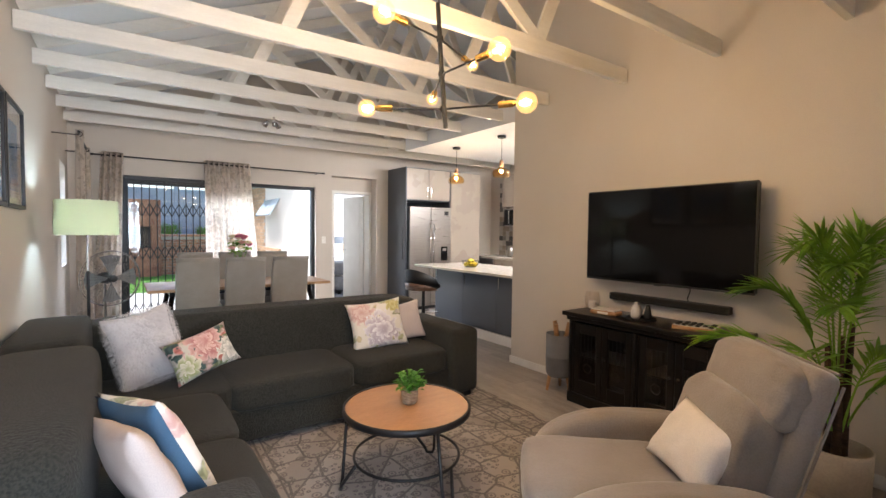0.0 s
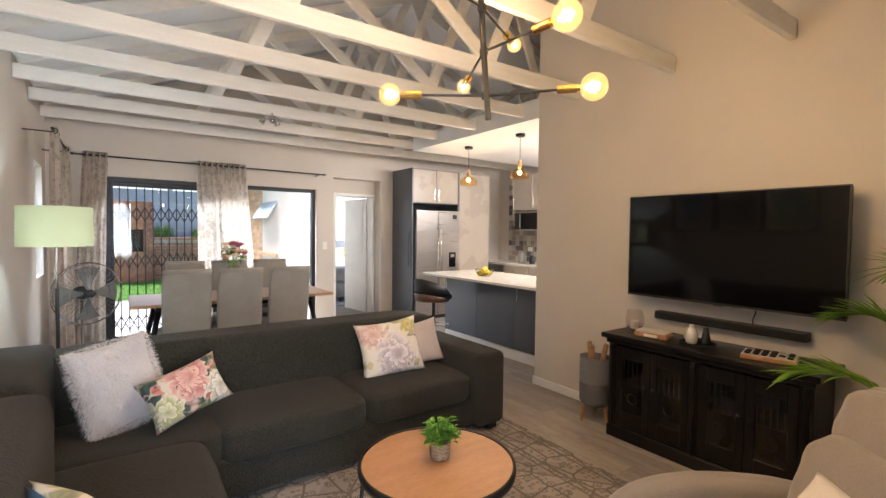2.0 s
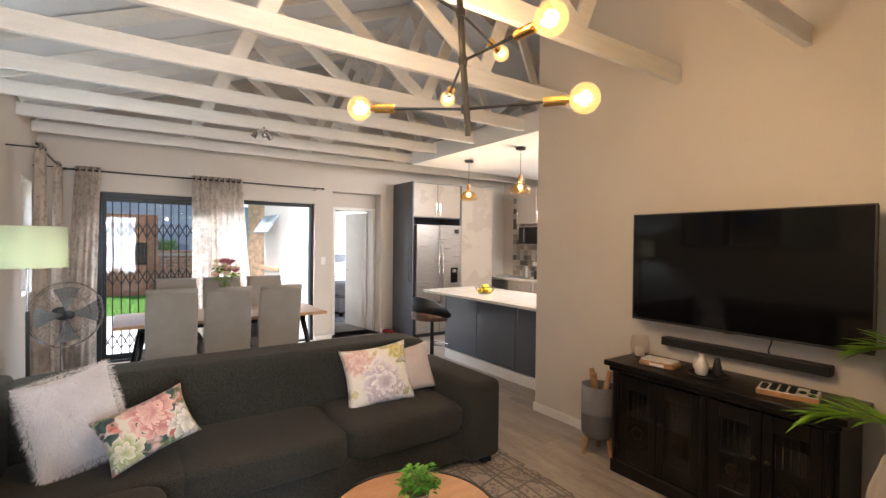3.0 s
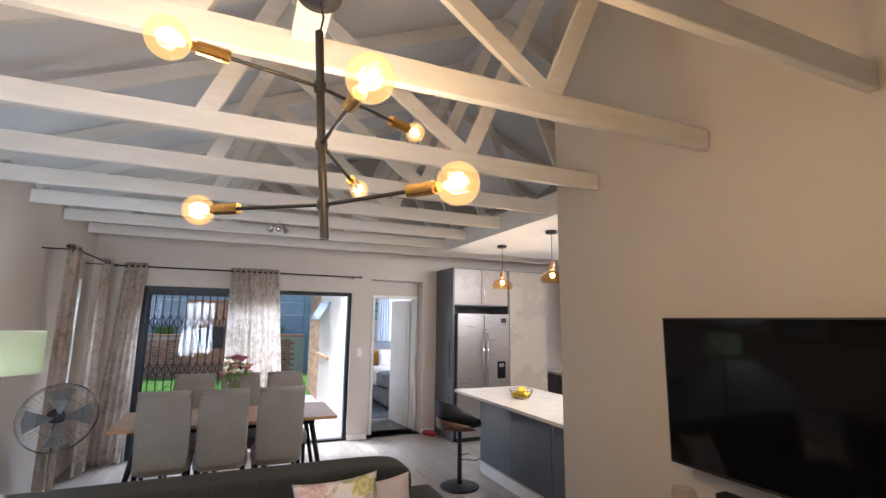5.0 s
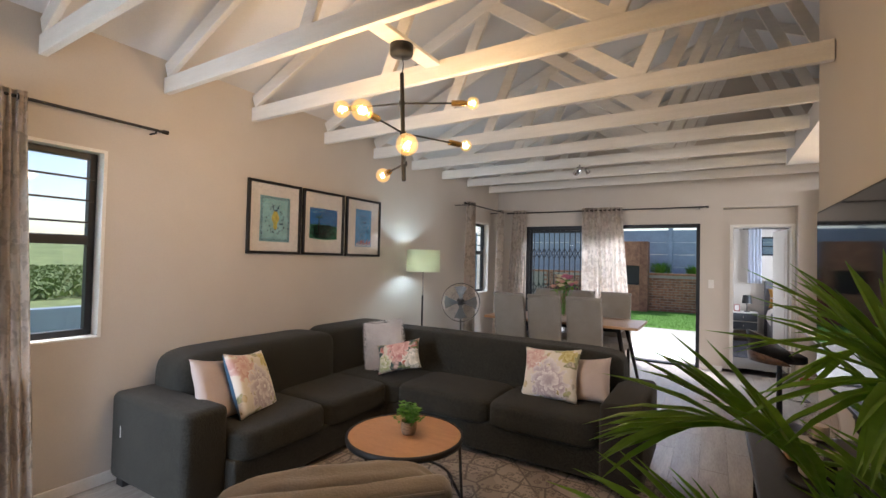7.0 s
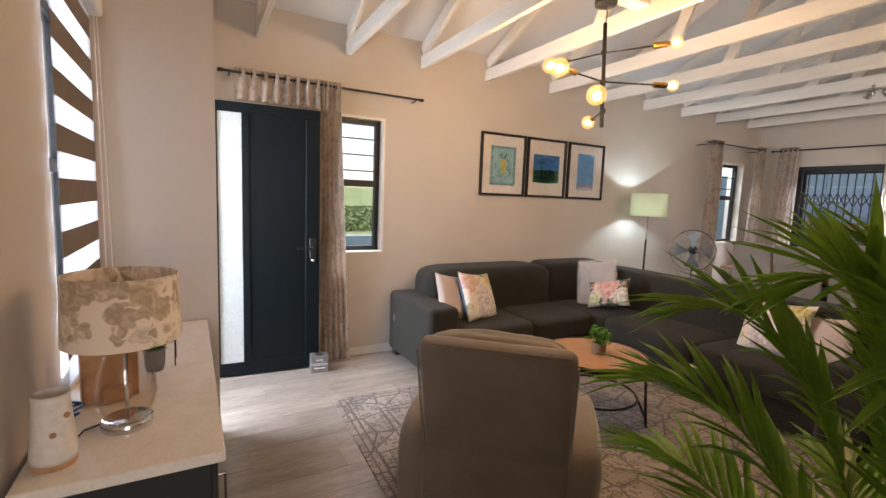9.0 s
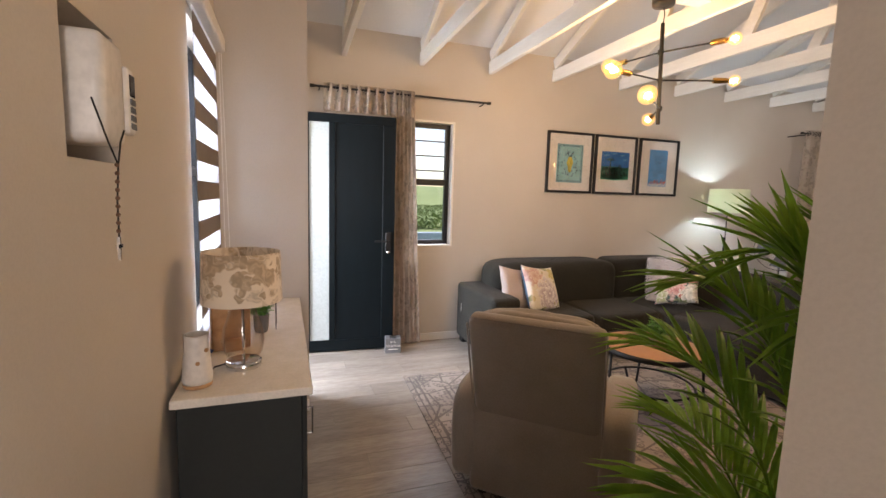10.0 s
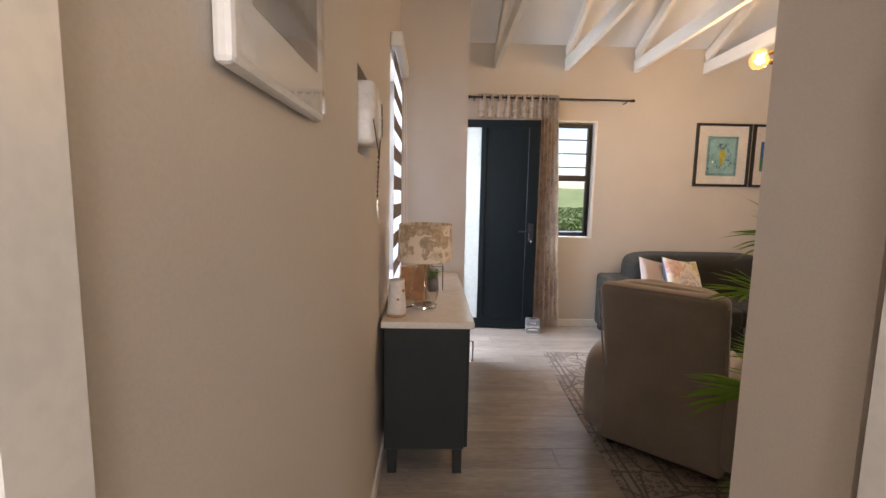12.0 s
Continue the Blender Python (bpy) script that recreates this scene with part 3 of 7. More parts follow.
# ---- windows and outer doors ----
def window(name, x, y0, y1, z0, z1, facing, bars, split, open_top=False):
    """Aluminium window in a west wall, two lights, thin burglar bars."""
    w = thing(name, pose(x, 0, 0), "charcoal aluminium window with burglar bars in a white reveal", "window", kind="structure")
    h0, h1, k0, k1 = y0, y1, z0, z1
    y0, y1, z0, z1 = y0 + 0.02, y1 - 0.02, z0 + 0.014, z1 - 0.02
    f = 0.04
    bm = box(-0.025, y0, z0, 0.025, y0 + f, z1, 0.003)
    box(-0.025, y1 - f, z0, 0.025, y1, z1, 0.003, bm=bm)
    box(-0.025, y0 + f, z0, 0.025, y1 - f, z0 + f, 0.003, bm=bm)
    box(-0.025, y0 + f, z1 - f, 0.025, y1 - f, z1, 0.003, bm=bm)
    box(-0.03, y0 + f, split - 0.03, 0.03, y1 - f, split + 0.03, 0.003, bm=bm)
    part("window_frame", bm, M_FRAME, w)
    for b in bars:
        part("burglar_bar", box(0.026, y0 + 0.01, b - 0.006, 0.036, y1 - 0.01, b + 0.006), M_FRAME, w)
    for a, b in ((z0 + f, split - 0.03), (split + 0.03, z1 - f)):
        g = part("pane", box(-0.003, y0 + f, a, 0.003, y1 - f, b), M_GLASS, w)
        g.visible_shadow = False
    part("window_sill", box(-0.025, h0, k0, 0.113, h1, z0, 0.003), M_TRIM, w, "white painted sill")
    for a, b in ((h0, y0), (y1, h1)):
        part("reveal", box(-0.025, a, z0, 0.113, b, z1), M_TRIM, w, "white painted reveal")
    part("reveal", box(-0.025, h0, z1, 0.113, h1, k1), M_TRIM, w)
    return w


window("window_1", XL - 0.11, 0.90, 1.335, 0.94, 2.135, 1, (1.67, 1.81, 1.95), 1.56)
window("window_2", XL - 0.11, 6.55, 7.13, 0.945, 2.13, 1, (1.75, 1.92), 1.62)

# sliding door: frame, fixed leaf and open leaf
sd = thing("sliding_door", pose(0, YB + 0.10, 0), "dark bronze aluminium sliding door standing half open", "sliding door", kind="structure")
for a in ((0.05, 0, 0.10, 2.10), (2.665, 0, 2.715, 2.10)):
    part("jamb", box(a[0], -0.05, a[1], a[2], 0.05, a[3], 0.003), M_FRAME, sd)
part("head", box(0.10, -0.05, 2.045, 2.665, 0.05, 2.10, 0.003), M_FRAME, sd)
part("track", box(0.10, -0.05, 0.0, 2.665, 0.05, 0.022, 0.003), M_FRAME, sd)
lf = part("door_leaf", box(0.10, 0.0, 0.022, 0.145, 0.035, 2.045), M_FRAME, sd)
part("stile", box(1.36, 0.0, 0.022, 1.41, 0.035, 2.045), M_FRAME, sd)
part("rail", box(0.145, 0.0, 0.022, 1.36, 0.035, 0.09), M_FRAME, sd)
part("rail", box(0.145, 0.0, 1.99, 1.36, 0.035, 2.045), M_FRAME, sd)
g = part("pane", box(0.145, 0.014, 0.09, 1.36, 0.02, 1.99), M_GLASS, sd)
g.visible_shadow = False

# expanding trellis security gate in front of the closed leaf
tg = thing("security_gate", pose(0, YB + 0.02, 0.022), "black steel expanding trellis security gate", "security gate")
n = 14
x0, x1 = 0.12, 1.35
for i in range(n + 1):
    x = x0 + (x1 - x0) * i / n
    part("upright", box(x - 0.006, -0.008, 0, x + 0.006, 0.008, 2.0), M_BLACK, tg)
for zc in (0.24, 1.03, 1.62):
    for i in range(n):
        xa, xb = x0 + (x1 - x0) * i / n, x0 + (x1 - x0) * (i + 1) / n
        for s in (1, -1):
            part("lattice_bar", tube([(xa, 0.011 * s, zc - 0.09 * s), (xb, 0.011 * s, zc + 0.09 * s)], 0.0065, 6), M_BLACK, tg)
part("top_rail", box(0.11, -0.014, 2.0, 1.36, 0.014, 2.02), M_BLACK, tg)

# front door, swung right back along the west wall
fd = thing("front_door", pose(-0.385, -0.08, 0.012, 0, 0, -4), "dark slate front door swung open, frosted strip light", "door")
W, H = 0.80, 2.09
part("stile", box(-0.02, 0.0, 0, 0.02, 0.06, H, 0.003), M_DOOR, fd)
part("stile", box(-0.02, 0.225, 0.1, 0.02, 0.275, H - 0.075, 0.003), M_DOOR, fd)
part("stile", box(-0.02, W - 0.11, 0.1, 0.02, W, H - 0.075, 0.003), M_DOOR, fd)
part("rail", box(-0.02, 0.06, 0, 0.02, W, 0.1, 0.003), M_DOOR, fd)
part("rail", box(-0.02, 0.06, H - 0.075, 0.02, W, H, 0.003), M_DOOR, fd)
part("panel", box(-0.009, 0.276, 0.1, 0.009, W - 0.111, H - 0.075), M_DOOR, fd)
part("strip_light", box(-0.006, 0.061, 0.1, 0.006, 0.224, H - 0.075), M_FROST, fd, "frosted glass strip")
h = part("handle", tube([(0.02, W - 0.055, 1.0), (0.065, W - 0.055, 1.0), (0.065, W - 0.08, 1.0), (0.065, W - 0.18, 1.0)], 0.009), M_BLACK, fd)
part("back_plate", box(0.0, W - 0.08, 0.90, 0.026, W - 0.03, 1.08, 0.004), M_BLACK, fd)
part("lock", lathe([(0.012, 0), (0.012, 0.02), (0.004, 0.026)], 12), M_CHROME, fd, "chrome lock cylinder").matrix_local = pose(0.026, W - 0.055, 0.90, 0, 90, 0)


# ================= living room =================
def rug_mat(name, ground, mark, dark, sx, sy):
    """Faded oriental rug: bordered bands, lattice of medallions, worn pile."""
    m = bpy.data.materials.new(name)
    m.use_nodes = True
    nt = m.node_tree
    L = nt.links.new
    p = nt.nodes["Principled BSDF"]
    tc = nt.nodes.new("ShaderNodeTexCoord")
    sep = nt.nodes.new("ShaderNodeSeparateXYZ")
    L(tc.outputs["Object"], sep.inputs[0])

    def op(kind, a, b=None, c=None):
        n = nt.nodes.new("ShaderNodeMath")
        n.operation = kind
        for i, v in enumerate((a, b, c)):
            if v is None:
                continue
            if isinstance(v, (int, float)):
                n.inputs[i].default_value = v
            else:
                L(v, n.inputs[i])
        return n.outputs[0]

    ax, ay = op("ABSOLUTE", sep.outputs[0]), op("ABSOLUTE", sep.outputs[1])
    edge = op("MINIMUM", op("SUBTRACT", sx / 2, ax), op("SUBTRACT", sy / 2, ay))

    def band(v, a, b):
        return op("MULTIPLY", op("GREATER_THAN", v, a), op("LESS_THAN", v, b))

    lines = None
    for a, b in ((0.035, 0.045), (0.075, 0.09), (0.255, 0.27), (0.30, 0.312)):
        x = band(edge, a, b)
        lines = x if lines is None else op("MAXIMUM", lines, x)

    def vor(scale, lo, hi, feature="F1", loc=(0, 0, 0)):
        mp = nt.nodes.new("ShaderNodeMapping")
        mp.inputs["Location"].default_value = loc
        L(tc.outputs["Object"], mp.inputs["Vector"])
        v = nt.nodes.new("ShaderNodeTexVoronoi")
        v.feature, v.voronoi_dimensions = feature, "2D"
        v.inputs["Scale"].default_value, v.inputs["Randomness"].default_value = scale, 0.55
        L(mp.outputs[0], v.inputs["Vector"])
        return band(v.outputs["Distance"], lo, hi)

    rosette = op("MAXIMUM", vor(9, 0.16, 0.24), vor(9, 0.0, 0.08))
    petals = vor(26, 0.12, 0.30)
    near = vor(6.5, 0.0, 0.42)
    field = op("MAXIMUM", op("MULTIPLY", rosette, 0.8), op("MULTIPLY", petals, near))
    vines = vor(5.0, 0.0, 0.035, "DISTANCE_TO_EDGE", (0.3, 0.1, 0))
    med = op("FRACT", op("MULTIPLY", op("ADD", op("MULTIPLY", ax, 1.15), ay), 1.7))
    lattice = band(med, 0.0, 0.035)
    pat = op("MAXIMUM", op("MAXIMUM", lines, field), op("MAXIMUM", vines, lattice))
    tone = nt.nodes.new("ShaderNodeTexNoise")
    tone.inputs["Scale"].default_value, tone.inputs["Detail"].default_value = 2.2, 6
    L(tc.outputs["Object"], tone.inputs["Vector"])
    fine = nt.nodes.new("ShaderNodeTexNoise")
    fine.inputs["Scale"].default_value = 240
    L(tc.outputs["Object"], fine.inputs["Vector"])
    worn = op("MULTIPLY", pat, op("ADD", op("MULTIPLY", fine.outputs[0], 1.0), 0.2))
    base = nt.nodes.new("ShaderNodeMix")
    base.data_type = "RGBA"
    base.inputs[6].default_value, base.inputs[7].default_value = rgb(ground), rgb(mark)
    L(tone.outputs["Fac"], base.inputs[0])
    inner = op("MULTIPLY", band(med, 0.035, 0.45), 0.35)
    b2 = nt.nodes.new("ShaderNodeMix")
    b2.data_type = "RGBA"
    L(inner, b2.inputs[0])
    L(base.outputs[2], b2.inputs[6])
    b2.inputs[7].default_value = rgb(tuple(0.6 * c for c in mark))
    mix = nt.nodes.new("ShaderNodeMix")
    mix.data_type = "RGBA"
    L(worn, mix.inputs[0])
    L(b2.outputs[2], mix.inputs[6])
    mix.inputs[7].default_value = rgb(dark)
    L(mix.outputs[2], p.inputs["Base Color"])
    p.inputs["Roughness"].default_value = 0.95
    bp = nt.nodes.new("ShaderNodeBump")
    bp.inputs["Strength"].default_value, bp.inputs["Distance"].default_value = 0.5, 0.004
    L(fine.outputs["Fac"], bp.inputs["Height"])
    L(bp.outputs[0], p.inputs["Normal"])
    return m


rug = tagged(part("rug", box(-1.08, -1.45, 0, 1.08, 1.45, 0.010, 0.003), rug_mat("faded_oriental_rug", (0.43, 0.38, 0.335), (0.29, 0.25, 0.225), (0.075, 0.065, 0.07), 2.16, 2.9)), "faded cream and grey oriental rug on the plank floor", "rug")
put(rug, 1.50, 2.05, 0.0, 0, 0, -2.5)

# ---- corner sofa ----
sofa = thing("corner_sofa", pose(0, 0, 0), "charcoal tweed L-shaped corner sofa with wide arms", "sofa")


def block(name, x0, y0, z0, x1, y1, z1, r, parent, material, seg=3, label=""):
    return part(name, box(x0, y0, z0, x1, y1, z1, r, seg), material, parent, label, True)


def stuffed(name, x0, y0, z0, x1, y1, z1, parent, material, power=7.0, wrinkle=0.01, seed=0, n=14):
    bm = puff(x1 - x0, y1 - y0, z1 - z0, power, n, wrinkle, seed)
    bmesh.ops.translate(bm, verts=bm.verts[:], vec=((x0 + x1) / 2, (y0 + y1) / 2, (z0 + z1) / 2))
    return part(name, bm, material, parent, "", True)


SX, SY = 0.52, 3.04        # front edges of the two seats
block("base", -0.44, 1.64, 0.05, SX - 0.04, 3.88, 0.27, 0.02, sofa, M_SOFA)
block("base", SX - 0.04, SY + 0.04, 0.05, 2.27, 3.88, 0.27, 0.02, sofa, M_SOFA)
block("arm", -0.44, 1.39, 0.05, 0.40, 1.66, 0.595, 0.045, sofa, M_SOFA, 4)
block("arm", 2.245, 3.00, 0.05, 2.51, 3.88, 0.585, 0.045, sofa, M_SOFA, 4)
stuffed("backrest", -0.45, 1.62, 0.22, -0.03, 3.02, 0.83, sofa, M_SOFA, 7, 0.006, 1, 18)
stuffed("backrest", -0.45, 3.00, 0.22, -0.10, 3.92, 0.83, sofa, M_SOFA, 9, 0.006, 2, 18)
stuffed("backrest", -0.20, 3.62, 0.22, 2.30, 3.93, 0.80, sofa, M_SOFA, 10, 0.005, 3, 24)
stuffed("seat_cushion", -0.15, 1.655, 0.24, SX, 2.37, 0.44, sofa, M_SOFA, 7, 0.012, 4)
stuffed("seat_cushion", -0.15, 2.365, 0.24, SX, 3.08, 0.44, sofa, M_SOFA, 7, 0.012, 5)
stuffed("seat_cushion", -0.15, 3.06, 0.24, 0.62, 3.68, 0.43, sofa, M_SOFA, 8, 0.008, 6)
stuffed("seat_cushion", 0.58, SY, 0.24, 1.43, 3.68, 0.44, sofa, M_SOFA, 7, 0.012, 7)
stuffed("seat_cushion", 1.425, SY, 0.24, 2.255, 3.68, 0.44, sofa, M_SOFA, 7, 0.012, 8)
for x, y in ((-0.36, 1.46), (0.32, 1.46), (2.42, 3.08), (2.42, 3.8), (-0.36, 3.8), (0.45, 2.9)):
    part("foot", box(x - 0.04, y - 0.04, 0.0, x + 0.04, y + 0.04, 0.052, 0.004), M_RUBBER, sofa, "black block foot")
part("care_tag", box(-0.30, 1.386, 0.33, -0.297, 1.39, 0.40), M_TRIM, sofa, "small white care tag")


def cushion(label, w, h, d, material, m, seed, back=None, fringe=False):
    c = thing("scatter_cushion", m, label, "cushion")
    part("cover", pillow(w, h, d, seed), material, c, "", True)
    if back:
        bm = pillow(w * 0.985, h * 0.985, d * 0.9, seed)
        bmesh.ops.translate(bm, verts=bm.verts[:], vec=(0, 0.014, 0))
        part("back_cover", bm, back, c, "plain back cover", True)
    if fringe:
        rnd = random.Random(seed)
        bm = bmesh.new()
        for i in range(15000):
            u, v, s = rnd.uniform(-1, 1), rnd.uniform(-1, 1), rnd.choice((-1, -1, 1))
            t = ((1 - u * u) * (1 - v * v)) ** 0.42
            b = Vector((u * w / 2, s * d / 2 * t, v * h / 2))
            dirn = Vector((u * 0.6 + rnd.uniform(-0.5, 0.5), s * 0.45, v * 0.6 + rnd.uniform(-0.75, 0.25))).normalized()
            sd_ = dirn.orthogonal().normalized() * 0.0013
            l = rnd.uniform(0.015, 0.034)
            a = [bm.verts.new(q) for q in (b - sd_, b + sd_, b + dirn * l + Vector((0, 0, -0.006)))]
            bm.faces.new(a)
        tagged(part("fur", bm, M_FUR, c, "long white fur pile"), kind="stuff")
    return c


cushion("fluffy white fur cushion leaning in the sofa corner", 0.38, 0.46, 0.15, M_FUR, pose(0.17, 3.43, 0.655, -16, -9, 24), 1, fringe=True)
cushion("tropical flower print oblong cushion on the sofa", 0.41, 0.27, 0.14, M_TROPIC, pose(0.46, 3.27, 0.61, -26, -13, 20), 2)
cushion("pale floral cushion with large peony print", 0.48, 0.41, 0.14, M_FLORAL, pose(1.785, 3.46, 0.61, -22, -5, -8), 3)
cushion("plain blush cushion beside the sofa arm", 0.38, 0.34, 0.13, M_PLAIN, pose(2.06, 3.53, 0.59, -18, -10, -16), 5)
cushion("floral cushion with denim blue back on the sofa", 0.46, 0.44, 0.13, M_FLORAL, pose(0.15, 1.99, 0.61, -24, 8, 112), 6, back=M_BLUE)
cushion("plain blush cushion leaning on the sofa arm", 0.46, 0.42, 0.13, M_PLAIN, pose(0.10, 1.80, 0.60, -24, 10, 104), 7)

# ---- round coffee table ----
ct = thing("coffee_table", pose(1.31, 2.18, 0.010), "round honey wood coffee table with black metal frame", "coffee table")
R, ZT = 0.345, 0.44
part("tabletop", lathe([(R - 0.02, ZT - 0.022), (R - 0.014, ZT - 0.018), (R - 0.012, ZT - 0.004), (R - 0.016, ZT)], 64), M_TABLEWOOD, ct, "honey wood round top", False)
part("rim", lathe([(R - 0.012, ZT - 0.03), (R, ZT - 0.03), (R + 0.002, ZT - 0.014), (R, ZT + 0.002), (R - 0.012, ZT + 0.002)], 64, cap=False), M_BLACK, ct, "black metal rim", True)
for k in range(3):
    a = radians(35 + 120 * k)
    d = Vector((math.cos(a), math.sin(a), 0))
    s = Vector((-d.y, d.x, 0))
    pts = [d * 0.32 - s * 0.05 + Vector((0, 0, ZT - 0.03)), d * 0.345 - s * 0.03 + Vector((0, 0, 0.04)), d * 0.35 - s * 0.018 + Vector((0, 0, 0.014)), d * 0.35 + s * 0.018 + Vector((0, 0, 0.009)), d * 0.345 + s * 0.032 + Vector((0, 0, 0.04)), d * 0.27 + s * 0.085 + Vector((0, 0, 0.17))]
    part("leg", tube(pts, 0.009, 8), M_BLACK, ct, "", True)
part("stretcher_ring", tube([(0.285 * math.cos(t), 0.285 * math.sin(t), 0.17) for t in [2 * math.pi * k / 40 for k in range(40)]], 0.008, 8, closed=True), M_BLACK, ct, "", True)


def leaf_quad(bm, base, d, length, width, droop=0.0, up=Vector((0, 0, 1)), fold=0.25):
    d = Vector(d).normalized()
    s = d.cross(up)
    s = s.normalized() if s.length > 1e-3 else Vector((1, 0, 0))
    n = s.cross(d)
    rows = []
    for t, w in ((0, 0.25), (0.35, 1.0), (0.7, 0.75), (1.0, 0.0)):
        c = base + d * length * t - Vector((0, 0, droop * length * t * t))
        if w:
            rows.append([bm.verts.new(c - s * width / 2 * w + n * fold * width * w), bm.verts.new(c), bm.verts.new(c + s * width / 2 * w + n * fold * width * w)])
        else:
            rows.append([bm.verts.new(c)])
    for a, b in zip(rows, rows[1:]):
        if len(b) == 3:
            bm.faces.new((a[0], a[1], b[1], b[0]))
            bm.faces.new((a[1], a[2], b[2], b[1]))
        else:
            bm.faces.new((a[0], a[1], b[0]))
            bm.faces.new((a[1], a[2], b[0]))


def pot_plant(m, label, r_pot, h_pot, pot_mat, r, h, count, seed, leaf=0.035, group=""):
    t = thing("potted_plant", m, label, "plant", group)
    part("pot", lathe([(r_pot * 0.78, 0), (r_pot * 0.95, h_pot * 0.3), (r_pot, h_pot * 0.9), (r_pot, h_pot), (r_pot * 0.88, h_pot), (r_pot * 0.8, h_pot * 0.8), (0.002, h_pot * 0.78)], 24), pot_mat, t, "", True)
    rnd = random.Random(seed)
    bm = bmesh.new()
    stems = bmesh.new()
    for i in range(count):
        a, e = rnd.uniform(0, 6.28), rnd.uniform(0.15, 1.35)
        top = Vector((math.cos(a) * math.cos(e) * r * rnd.uniform(0.4, 1), math.sin(a) * math.cos(e) * r * rnd.uniform(0.4, 1), h_pot + math.sin(e) * h * rnd.uniform(0.5, 1)))
        tube([(0, 0, h_pot * 0.8), top * 0.55 + Vector((0, 0, h_pot * 0.4)), top], 0.0013, 4, bm=stems)
        for k in range(4):
            b = a + rnd.uniform(-1.6, 1.6)
            leaf_quad(bm, top * (0.75 + 0.25 * k / 3), (math.cos(b), math.sin(b), rnd.uniform(-0.1, 0.9)), leaf * rnd.uniform(0.7, 1.2), leaf * 0.5, 0.2)
    part("stems", stems, M_LEAF2, t)
    part("foliage", bm, M_LEAF2, t, "bright green small leaves")
    return t


M_WICKER = mat("woven_wicker", (0.46, 0.33, 0.22), (0.26, 0.17, 0.10), 0.8, 60.0, (1, 1, 2.5), 0.8, 90, wear=0.5)
pot_plant(pose(1.33, 2.19, 0.451), "small bright green plant in a woven basket pot", 0.048, 0.075, M_WICKER, 0.10, 0.13, 46, 3)

# ---- recliner armchair ----
ch = thing("recliner_armchair", pose(1.995, 0.865, 0.0, 0, 0, 47), "taupe suede recliner armchair with a high back", "armchair")
stuffed("seat_cushion", -0.27, 0.10, 0.22, 0.27, 0.80, 0.46, ch, M_SUEDE, 6, 0.02, 11)
block("base", -0.29, -0.02, 0.05, 0.29, 0.74, 0.26, 0.03, ch, M_SUEDE)
for s in (-1, 1):
    bm = puff(0.17, 0.84, 0.50, 4.5, 16, 0.01, 20 + s)
    for v in bm.verts:
        if v.co.z > 0:
            v.co.z -= 0.10 * max(0.0, (v.co.y + 0.05) / 0.42) ** 2
    bmesh.ops.translate(bm, verts=bm.verts[:], vec=(s * 0.335, 0.33, 0.30))
    part("arm", bm, M_SUEDE, ch, "", True)
# leaning back: shell, padding and roll on top
lean = pose(0, 0.02, 0.30, 17, 0, 0)
shell = box(-0.285, -0.05, -0.04, 0.285, 0.04, 0.67, 0.035, 4)
bmesh.ops.transform(shell, matrix=lean, verts=shell.verts[:])
part("back_shell", shell, M_SUEDE, ch, "", True)
low = box(-0.30, -0.08, 0.05, 0.30, 0.02, 0.48, 0.03, 3)
part("lower_back_panel", low, M_SUEDE, ch, "", True)
pad = puff(0.52, 0.20, 0.42, 4.0, 18, 0.04, 31)
bmesh.ops.transform(pad, matrix=lean @ pose(0, 0.10, 0.28), verts=pad.verts[:])
part("back_cushion", pad, M_SUEDE, ch, "", True)
head = puff(0.55, 0.15, 0.28, 3.4, 20, 0.05, 33)
bmesh.ops.transform(head, matrix=lean @ pose(0, 0.055, 0.53), verts=head.verts[:])
part("headrest", head, M_SUEDE, ch, "plump wrinkled headrest", True)
for s in (-1, 1):
    pts = [lean @ Vector((s * 0.285, -0.045, z)) for z in (0.0, 0.2, 0.45, 0.64)] 
    part("piping", tube(pts, 0.005, 6), M_SUEDE, ch)
part("piping", tube([lean @ Vector((x, -0.045, 0.672)) for x in (-0.25, 0, 0.25)], 0.005, 6), M_SUEDE, ch)
for x, y in ((-0.25, 0.0), (0.25, 0.0), (-0.25, 0.66), (0.25, 0.66)):
    part("foot", lathe([(0.025, 0), (0.028, 0.055)], 12, origin=(x, y, 0.0)), M_RUBBER, ch)
cushion("white cotton cushion resting on the recliner", 0.36, 0.28, 0.13, M_COTTON, pose(1.82, 0.915, 0.585, -36, 4, 240), 9)

# ---- television wall ----
tv = thing("television", pose(3.27, 1.875, 1.37, 0, 0, 0), "large black flat-screen television on the wall, switched off", "television")
part("housing", box(0.006, -0.622, -0.355, 0.05, 0.622, 0.355, 0.006, 2), M_RUBBER, tv)
part("bezel", box(-0.004, -0.627, -0.36, 0.006, 0.627, 0.36, 0.002), M_RUBBER, tv)
part("screen", box(-0.0055, -0.617, -0.345, -0.0042, 0.617, 0.352), M_SCREEN, tv, "glossy black screen")
part("bracket", box(0.05, -0.2, -0.15, 0.168, 0.2, 0.15, 0.004), M_BLACK, tv)
part("badge", box(-0.006, -0.03, -0.365, 0.0, 0.03, -0.36), M_RUBBER, tv)
sb = thing("soundbar", pose(3.40, 1.89, 0.872), "slim black soundbar on the wall under the television", "soundbar")
part("body", box(-0.04, -0.455, -0.028, 0.035, 0.455, 0.028, 0.008, 2), M_RUBBER, sb)
